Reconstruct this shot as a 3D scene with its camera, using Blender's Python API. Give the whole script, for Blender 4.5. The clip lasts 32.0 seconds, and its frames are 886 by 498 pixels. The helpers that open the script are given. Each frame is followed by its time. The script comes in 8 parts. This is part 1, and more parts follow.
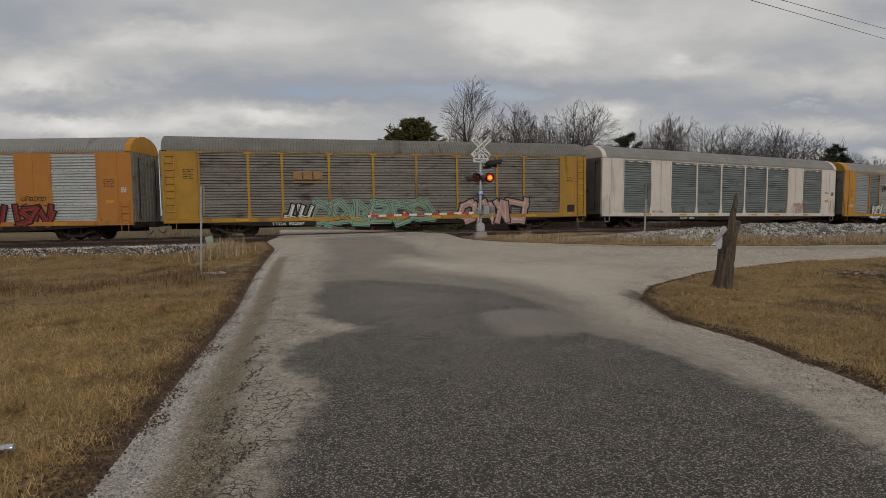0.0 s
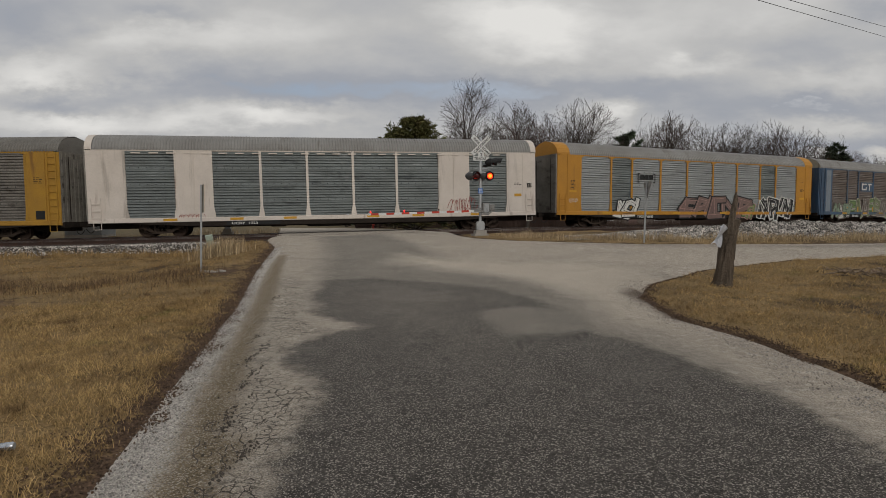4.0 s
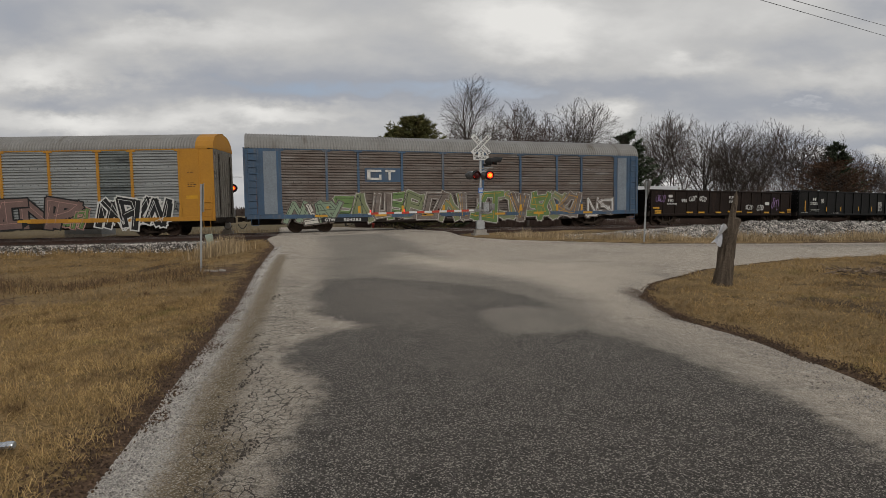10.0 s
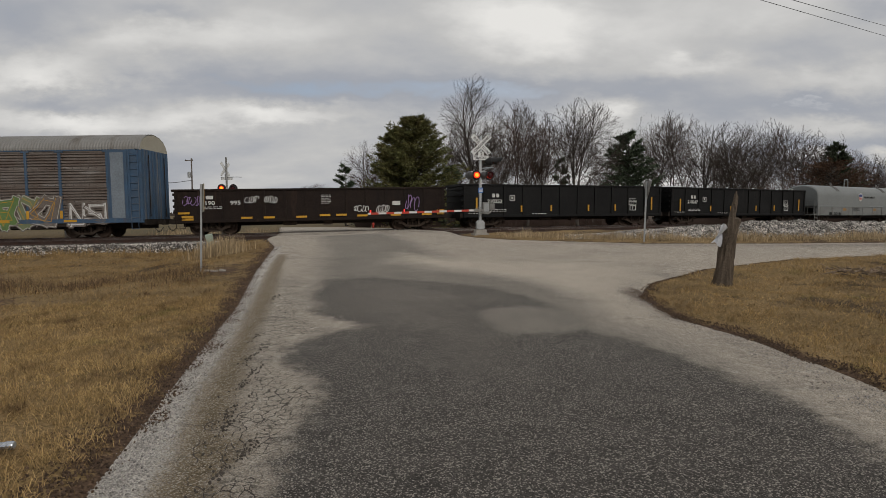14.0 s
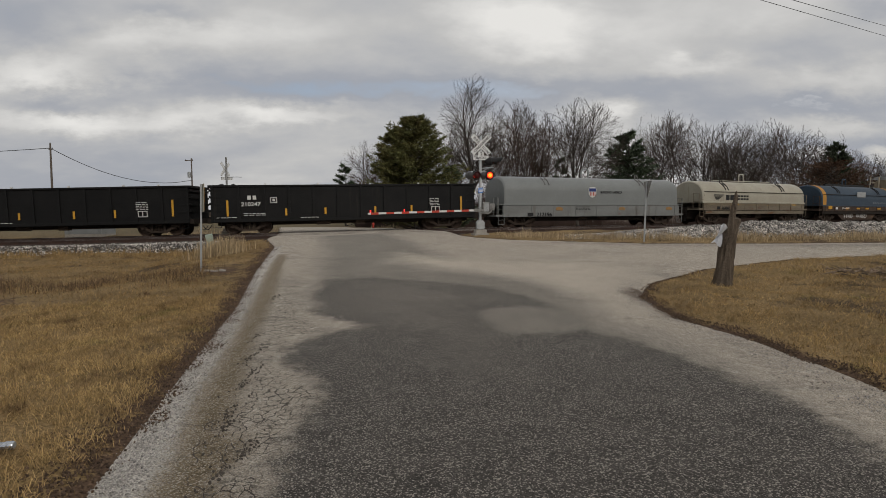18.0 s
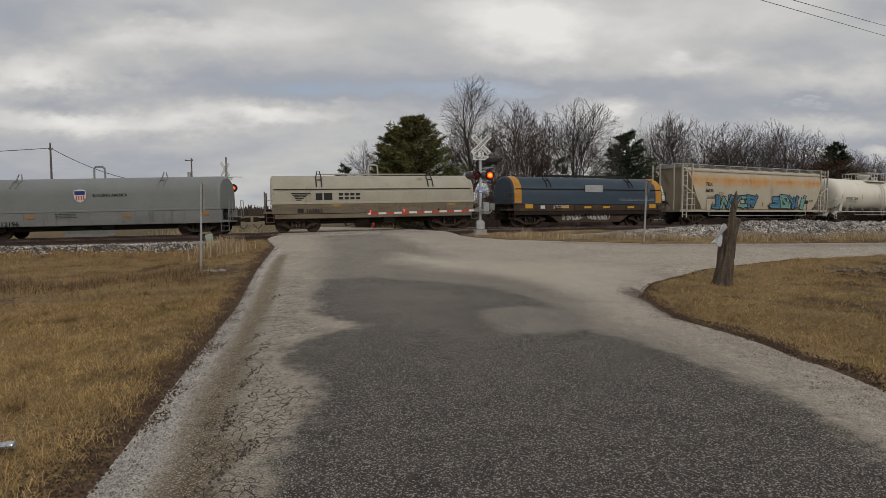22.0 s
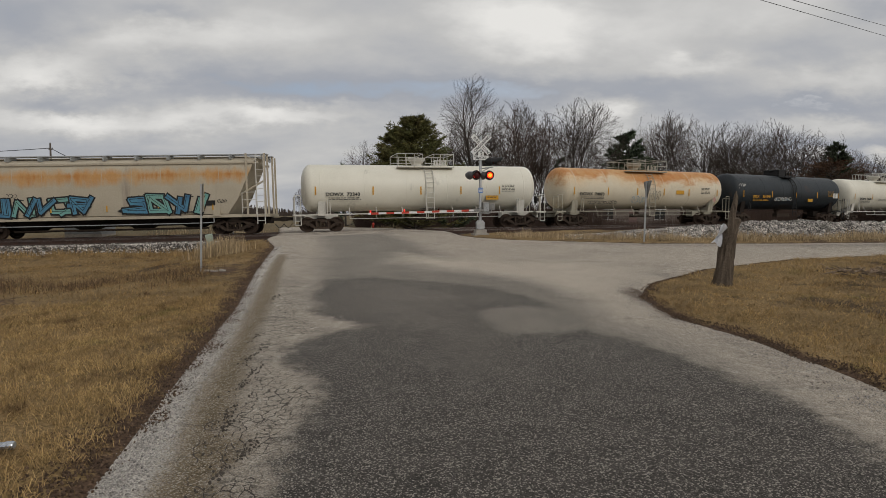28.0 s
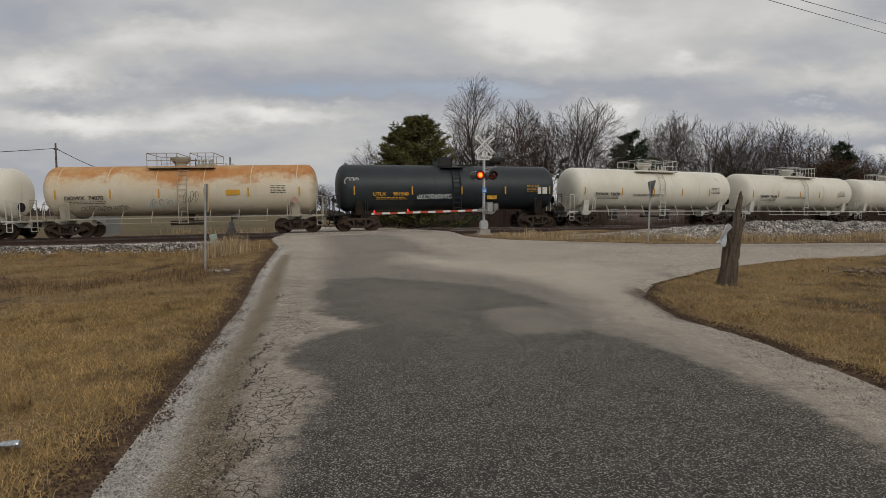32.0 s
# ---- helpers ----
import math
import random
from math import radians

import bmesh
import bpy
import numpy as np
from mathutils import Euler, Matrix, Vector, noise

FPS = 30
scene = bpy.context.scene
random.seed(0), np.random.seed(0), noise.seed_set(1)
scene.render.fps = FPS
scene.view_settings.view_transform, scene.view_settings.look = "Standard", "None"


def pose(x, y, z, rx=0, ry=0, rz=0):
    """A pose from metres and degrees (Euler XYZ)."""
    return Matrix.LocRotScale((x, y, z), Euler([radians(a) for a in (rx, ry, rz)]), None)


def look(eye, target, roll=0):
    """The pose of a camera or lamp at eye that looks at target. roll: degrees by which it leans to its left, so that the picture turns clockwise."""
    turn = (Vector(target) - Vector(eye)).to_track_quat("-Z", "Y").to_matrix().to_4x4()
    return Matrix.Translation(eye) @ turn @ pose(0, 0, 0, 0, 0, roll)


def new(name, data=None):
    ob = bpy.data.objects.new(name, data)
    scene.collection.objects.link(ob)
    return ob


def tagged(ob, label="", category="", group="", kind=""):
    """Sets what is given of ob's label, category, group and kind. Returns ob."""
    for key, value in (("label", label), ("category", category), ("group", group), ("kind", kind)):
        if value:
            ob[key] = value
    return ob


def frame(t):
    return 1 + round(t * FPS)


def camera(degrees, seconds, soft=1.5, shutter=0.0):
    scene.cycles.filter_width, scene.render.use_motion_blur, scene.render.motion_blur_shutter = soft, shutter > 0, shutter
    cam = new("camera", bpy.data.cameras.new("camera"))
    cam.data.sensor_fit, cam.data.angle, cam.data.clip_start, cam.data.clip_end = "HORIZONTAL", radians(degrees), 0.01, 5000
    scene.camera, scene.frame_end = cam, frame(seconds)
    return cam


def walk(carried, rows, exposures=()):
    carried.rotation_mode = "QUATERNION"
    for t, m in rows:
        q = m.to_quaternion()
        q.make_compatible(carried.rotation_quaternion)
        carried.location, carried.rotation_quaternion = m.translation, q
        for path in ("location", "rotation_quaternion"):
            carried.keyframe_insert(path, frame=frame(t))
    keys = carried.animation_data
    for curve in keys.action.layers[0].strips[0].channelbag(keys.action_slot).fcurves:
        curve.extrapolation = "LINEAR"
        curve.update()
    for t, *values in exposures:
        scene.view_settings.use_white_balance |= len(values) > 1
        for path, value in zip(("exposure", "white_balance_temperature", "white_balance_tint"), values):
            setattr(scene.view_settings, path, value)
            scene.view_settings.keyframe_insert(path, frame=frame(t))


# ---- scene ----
# ---------------------------------------------------------------- camera and its path
cam = camera(77.33, 32.0, soft=0.8)
EYE_HEIGHT = 1.7
PITCH = 86.44          # degrees from straight down


def aim(up, left):
    return pose(0, 0, EYE_HEIGHT, PITCH + up * 0.0585, 0, left * 0.0585)


walk(cam, [(0.0, aim(4.2, 0)), (0.5, aim(3.1, 0)), (1.0, aim(2.6, 0)), (2.0, aim(1.7, 0)), (3.5, aim(1.3, 0)), (6.0, aim(1.2, 0)),
           (8.0, aim(0.5, 0)), (10.0, aim(0, 0)), (20.0, aim(0, 0)), (20.6, aim(-1, 0)), (21.5, aim(-1, 0)), (22.1, aim(0, 0)),
           (30.0, aim(0, 0)), (30.6, aim(-1.2, 0)), (31.5, aim(-1.2, 0)), (31.6, aim(-1.1, 0.2)), (31.7, aim(-1, 0.6)), (31.8, aim(-0.8, 1.6)),
           (31.9, aim(-0.4, 3.4)), (32.0, aim(0, 6.3))],
     exposures=[(0.0, -0.16), (3.0, -0.1), (6.0, -0.11), (8.0, -0.08), (11.0, -0.03), (32.0, -0.03)])

# ---------------------------------------------------------------- world and sun: a broken overcast winter sky
SUN_ELEVATION, SUN_TURN = 27, 40
world = bpy.data.worlds.new("sky")
scene.world = world
world.use_nodes = True


def node(tree, kind, **values):
    n = tree.nodes.new(kind)
    for key, value in values.items():
        if key in n.inputs:
            n.inputs[key].default_value = value
    return n


def ramp(tree, fac, stops):
    n = tree.nodes.new("ShaderNodeValToRGB")
    els = n.color_ramp.elements
    while len(els) < len(stops):
        els.new(0.5)
    for e, (pos, col) in zip(els, stops):
        e.position, e.color = pos, (*col, 1) if len(col) == 3 else col
    tree.links.new(fac, n.inputs[0])
    return n.outputs[0]


def sky_nodes():
    t = world.node_tree
    t.nodes.clear()
    L = t.links.new
    out, bg = t.nodes.new("ShaderNodeOutputWorld"), t.nodes.new("ShaderNodeBackground")
    L(bg.outputs[0], out.inputs[0])
    sky = t.nodes.new("ShaderNodeTexSky")
    sky.sky_type, sky.sun_disc = "NISHITA", False
    sky.sun_elevation, sky.sun_rotation = radians(SUN_ELEVATION), radians(SUN_TURN)
    tc = t.nodes.new("ShaderNodeTexCoord")
    sep = t.nodes.new("ShaderNodeSeparateXYZ")
    L(tc.outputs["Generated"], sep.inputs[0])

    def calc(op, a, b):
        n = t.nodes.new("ShaderNodeMath")
        n.operation = op
        for k, v in enumerate((a, b)):
            if isinstance(v, (int, float)):
                n.inputs[k].default_value = v
            else:
                L(v, n.inputs[k])
        return n.outputs[0]
    # a flat cloud deck seen in perspective
    height = calc("ADD", calc("MAXIMUM", sep.outputs[2], 0.0), 0.33)
    com = t.nodes.new("ShaderNodeCombineXYZ")
    L(calc("DIVIDE", sep.outputs[0], height), com.inputs[0])
    L(calc("DIVIDE", sep.outputs[1], height), com.inputs[1])
    mp = t.nodes.new("ShaderNodeMapping")
    mp.inputs["Location"].default_value = SKY_SHIFT
    mp.inputs["Scale"].default_value = (0.6, 0.8, 1)
    L(com.outputs[0], mp.inputs[0])
    big = node(t, "ShaderNodeTexNoise", Scale=1.5, Detail=6.0, Roughness=0.5, Distortion=0.3)
    small = node(t, "ShaderNodeTexNoise", Scale=4.5, Detail=8.0, Roughness=0.55)
    L(mp.outputs[0], big.inputs["Vector"])
    L(mp.outputs[0], small.inputs["Vector"])
    both = calc("ADD", calc("MULTIPLY", big.outputs[0], 0.7), calc("MULTIPLY", small.outputs[0], 0.3))
    both = calc("ADD", calc("MULTIPLY", both, 0.5), 0.25)
    # the banks and gaps of cloud ahead, by bearing and height over the horizon, with torn edges
    ahead = calc("MAXIMUM", sep.outputs[1], 0.05)
    bearing, rise = calc("DIVIDE", sep.outputs[0], ahead), calc("DIVIDE", sep.outputs[2], ahead)
    flat = t.nodes.new("ShaderNodeCombineXYZ")
    L(calc("MULTIPLY", bearing, 0.6), flat.inputs[0])
    L(calc("MULTIPLY", rise, 1.3), flat.inputs[1])
    for warp, depth in ((4.0, 0.16), (13.0, 0.10), (34.0, 0.05)):
        torn = node(t, "ShaderNodeTexNoise", Scale=warp, Detail=7.0, Roughness=0.6)
        L(flat.outputs[0], torn.inputs["Vector"])
        pick = t.nodes.new("ShaderNodeSeparateColor")
        L(torn.outputs["Color"], pick.inputs[0])
        bearing = calc("ADD", bearing, calc("MULTIPLY", calc("SUBTRACT", pick.outputs[0], 0.5), depth))
        rise = calc("ADD", rise, calc("MULTIPLY", calc("SUBTRACT", pick.outputs[1], 0.5), depth * 0.6))
    for x, z, wide, tall, lift in CLOUD_BANKS:
        u = calc("POWER", calc("ABSOLUTE", calc("DIVIDE", calc("SUBTRACT", bearing, x), wide), 0), 2.0)
        v = calc("POWER", calc("ABSOLUTE", calc("DIVIDE", calc("SUBTRACT", rise, z), tall), 0), 2.0)
        bank = calc("MULTIPLY", calc("POWER", 2.718, calc("MULTIPLY", calc("ADD", u, v), -1.0)), lift)
        both = calc("ADD", both, bank)
    cloud = ramp(t, both, [(0.38, (0.31, 0.34, 0.40)), (0.45, (0.385, 0.40, 0.435)), (0.52, (0.53, 0.527, 0.522)), (0.62, (0.80, 0.787, 0.76))])
    clear = ramp(t, both, [(0.36, (0.4, 0.4, 0.4)), (0.43, (0, 0, 0))])
    mixed = t.nodes.new("ShaderNodeMix")
    mixed.data_type = "RGBA"
    L(clear, mixed.inputs[0])
    L(cloud, mixed.inputs[6])
    blue = t.nodes.new("ShaderNodeMix")
    blue.data_type, blue.blend_type = "RGBA", "MULTIPLY"
    blue.inputs[0].default_value = 1
    blue.inputs[7].default_value = (0.12, 0.12, 0.12, 1)
    L(sky.outputs[0], blue.inputs[6])
    L(blue.outputs[2], mixed.inputs[7])
    L(mixed.outputs[2], bg.inputs[0])
    bg.inputs[1].default_value = SKY_STRENGTH


CLOUD_BANKS = [(-0.545, 0.298, 0.117, 0.037, 0.093), (-0.713, 0.25, 0.122, 0.029, 0.087), (-0.361, 0.308, 0.122, 0.037, 0.056), (-0.545, 0.216, 0.194, 0.022, -0.048), (-0.229, 0.216, 0.173, 0.022, -0.048), (0.037, 0.212, 0.153, 0.024, -0.043),
               (-0.703, 0.201, 0.102, 0.02, -0.068), (-0.494, 0.357, 0.082, 0.018, -0.048), (-0.749, 0.342, 0.112, 0.046, -0.043), (-0.3, 0.176, 0.153, 0.02, 0.106), (-0.667, 0.167, 0.112, 0.019, 0.099), (-0.484, 0.158, 0.092, 0.017, 0.05),
               (0.159, 0.324, 0.112, 0.056, 0.111), (0.057, 0.357, 0.092, 0.041, 0.056), (0.282, 0.224, 0.255, 0.027, -0.058), (0.527, 0.294, 0.163, 0.039, -0.053), (0.43, 0.26, 0.077, 0.018, 0.062), (0.68, 0.233, 0.133, 0.027, 0.074),
               (0.629, 0.187, 0.173, 0.023, -0.053), (0.304, 0.184, 0.037, 0.029, 0.106), (0.71, 0.159, 0.097, 0.019, 0.074), (0.771, 0.265, 0.041, 0.031, 0.056), (0.777, 0.376, 0.061, 0.026, -0.058), (-0.137, 0.347, 0.153, 0.051, 0.025),
               (-0.086, 0.148, 0.204, 0.026, -0.019),
               (-0.6, 0.1, 0.32, 0.055, -0.04), (-0.35, 0.02, 0.3, 0.05, -0.02)]
SKY_SHIFT, SKY_STRENGTH = (7.4, 2.3, 0), 1.0
sky_nodes()
sun = new("sun", bpy.data.lights.new("sun", "SUN"))
sun.data.energy, sun.data.angle, sun.data.color = 1.1, radians(14), (1, 0.95, 0.88)
# the light comes from behind the camera and to its right
sun.matrix_world = look((30, -45, 32), (0, 0, 0))

# ---------------------------------------------------------------- materials


def surface(name, base, second=None, scale=1.5, stretch=(1, 1, 1), rough=0.65, metal=0.0, bump=0.15, grain=40.0, stains=(),
            mottle=0.5, vary=0.06, glow=0.0, space="Object", shift=True, layers=(), island=0.0, sheen=0.3, speck=None, cracked=None):
    """A two-scale procedural surface: base and second colour in large patches, fine grain and relief, and stains (colour, amount, scale, stretch)."""
    m = bpy.data.materials.new(name)
    m.use_nodes = True
    t = m.node_tree
    L = t.links.new
    bsdf = t.nodes["Principled BSDF"]
    tc = t.nodes.new("ShaderNodeTexCoord")
    where = tc.outputs[space]
    info = t.nodes.new("ShaderNodeObjectInfo")
    if shift:
        off = t.nodes.new("ShaderNodeVectorMath")
        off.operation = "MULTIPLY_ADD"
        com = t.nodes.new("ShaderNodeCombineXYZ")
        L(info.outputs["Random"], com.inputs[0])
        L(info.outputs["Random"], com.inputs[1])
        L(com.outputs[0], off.inputs[0])
        off.inputs[1].default_value = (37, 19, 0)
        L(where, off.inputs[2])
        where = off.outputs[0]

    def noise_at(sc, st, detail=6.0, roughness=0.6):
        mp = t.nodes.new("ShaderNodeMapping")
        mp.inputs["Scale"].default_value = st
        L(where, mp.inputs[0])
        n = node(t, "ShaderNodeTexNoise", Scale=sc, Detail=detail, Roughness=roughness)
        L(mp.outputs[0], n.inputs["Vector"])
        return n.outputs[0]

    def blend(fac, a, b, kind="MIX"):
        n = t.nodes.new("ShaderNodeMix")
        n.data_type, n.blend_type = "RGBA", kind
        for k, v in ((0, fac), (6, a), (7, b)):
            if isinstance(v, (int, float)):
                n.inputs[k].default_value = v
            elif isinstance(v, tuple):
                n.inputs[k].default_value = (*v, 1)
            else:
                L(v, n.inputs[k])
        return n.outputs[2]
    if speck:
        # single stones of the aggregate, each of its own lightness
        cells = node(t, "ShaderNodeTexVoronoi", Scale=speck[0])
        L(where, cells.inputs["Vector"])
        parts = t.nodes.new("ShaderNodeSeparateColor")
        L(cells.outputs["Color"], parts.inputs[0])
        stones = parts.outputs[0]
    second = second or tuple(c * 0.8 for c in base)
    lo, hi = 0.5 - 0.22 * (1.4 - mottle), 0.5 + 0.22 * (1.4 - mottle)
    col = blend(ramp(t, noise_at(scale, stretch), [(lo, (0, 0, 0)), (hi, (1, 1, 1))]), base, second)
    for scol, amount, sscale, sst in stains:
        mask = ramp(t, noise_at(sscale, sst, 8.0, 0.65), [(0.66 - amount * 0.3, (0, 0, 0)), (0.80 - amount * 0.3, (1, 1, 1))])
        col = blend(mask, col, scol)
    for field, low, high, amount, lscale, ca, cb, *own_stretch in layers:
        at = t.nodes.new("ShaderNodeAttribute")
        at.attribute_name = field
        wob = t.nodes.new("ShaderNodeMath")
        wob.operation = "MULTIPLY_ADD"
        L(noise_at(lscale, own_stretch[0] if own_stretch else (1, 1, 1), 9.0, 0.68), wob.inputs[0])
        wob.inputs[1].default_value = amount
        add = t.nodes.new("ShaderNodeMath")
        add.operation = "ADD"
        L(at.outputs["Fac"], wob.inputs[2])
        L(wob.outputs[0], add.inputs[0])
        add.inputs[1].default_value = -amount / 2
        if speck:
            rough_edge = t.nodes.new("ShaderNodeMath")
            rough_edge.operation = "MULTIPLY_ADD"
            L(stones, rough_edge.inputs[0])
            rough_edge.inputs[1].default_value = 0.26
            rough_edge.inputs[2].default_value = -amount / 2 - 0.13
            L(rough_edge.outputs[0], add.inputs[1])
        span = t.nodes.new("ShaderNodeMapRange")
        span.inputs["From Min"].default_value, span.inputs["From Max"].default_value = low, high
        L(add.outputs[0], span.inputs["Value"])
        own = blend(ramp(t, noise_at(lscale * 0.6, (1, 1, 1)), [(0.35, (0, 0, 0)), (0.65, (1, 1, 1))]), ca, cb)
        col = blend(span.outputs[0], col, own)
    if cracked:
        # a net of cracks where the named field is positive
        field, cells_to_metre, ccol = cracked
        bend = node(t, "ShaderNodeTexNoise", Scale=9.0, Detail=4.0)
        L(where, bend.inputs["Vector"])
        shove = t.nodes.new("ShaderNodeVectorMath")
        shove.operation = "MULTIPLY_ADD"
        L(bend.outputs["Color"], shove.inputs[0])
        shove.inputs[1].default_value = (0.07, 0.07, 0)
        L(where, shove.inputs[2])
        net = node(t, "ShaderNodeTexVoronoi", Scale=cells_to_metre)
        net.feature = "DISTANCE_TO_EDGE"
        L(shove.outputs[0], net.inputs["Vector"])
        edge = t.nodes.new("ShaderNodeMapRange")
        edge.inputs["From Min"].default_value, edge.inputs["From Max"].default_value = 0.06, 0.02
        L(net.outputs["Distance"], edge.inputs["Value"])
        at = t.nodes.new("ShaderNodeAttribute")
        at.attribute_name = field
        inside = t.nodes.new("ShaderNodeMath")
        inside.operation = "MULTIPLY_ADD"
        L(noise_at(2.2, (1, 1, 1), 4.0, 0.6), inside.inputs[0])
        inside.inputs[1].default_value = 1.2
        L(at.outputs["Fac"], inside.inputs[2])
        within = t.nodes.new("ShaderNodeMapRange")
        within.inputs["From Min"].default_value, within.inputs["From Max"].default_value = 0.5, 0.75
        L(inside.outputs[0], within.inputs["Value"])
        both = t.nodes.new("ShaderNodeMath")
        both.operation = "MULTIPLY"
        L(edge.outputs[0], both.inputs[0])
        L(within.outputs[0], both.inputs[1])
        col = blend(both.outputs[0], col, ccol)
    fine = noise_at(grain, (1, 1, 1), 4.0, 0.7)
    col = blend(1.0, col, ramp(t, fine, [(0.34, (max(0.1, 1 - vary * 3),) * 3), (0.66, (1 + vary * 2.4,) * 3)]), "MULTIPLY")
    if speck:
        col = blend(1.0, col, ramp(t, stones, [(0.0, (speck[1],) * 3), (0.70, (0.92,) * 3), (1.0, (1.0,) * 3)]), "MULTIPLY")
        col = blend(ramp(t, stones, [(0.78, (0, 0, 0)), (0.86, (speck[2] * 0.7,) * 3), (1.0, (speck[2],) * 3)]), col, (0.56, 0.51, 0.44))
    if island:
        geo = t.nodes.new("ShaderNodeNewGeometry")
        col = blend(1.0, col, ramp(t, geo.outputs["Random Per Island"], [(0.0, (1 - island,) * 3), (1.0, (1 + island,) * 3)]), "MULTIPLY")
    L(col, bsdf.inputs["Base Color"])
    bsdf.inputs["Metallic"].default_value = metal
    bsdf.inputs["Specular IOR Level"].default_value = sheen
    L(ramp(t, fine, [(0.2, (min(1, rough + 0.1),) * 3), (0.8, (max(0.05, rough - 0.1),) * 3)]), bsdf.inputs["Roughness"])
    if bump:
        b = node(t, "ShaderNodeBump", Strength=bump, Distance=0.02)
        L(fine, b.inputs["Height"])
        L(b.outputs[0], bsdf.inputs["Normal"])
    if glow:
        L(col, bsdf.inputs["Emission Color"])
        bsdf.inputs["Emission Strength"].default_value = glow
    return m


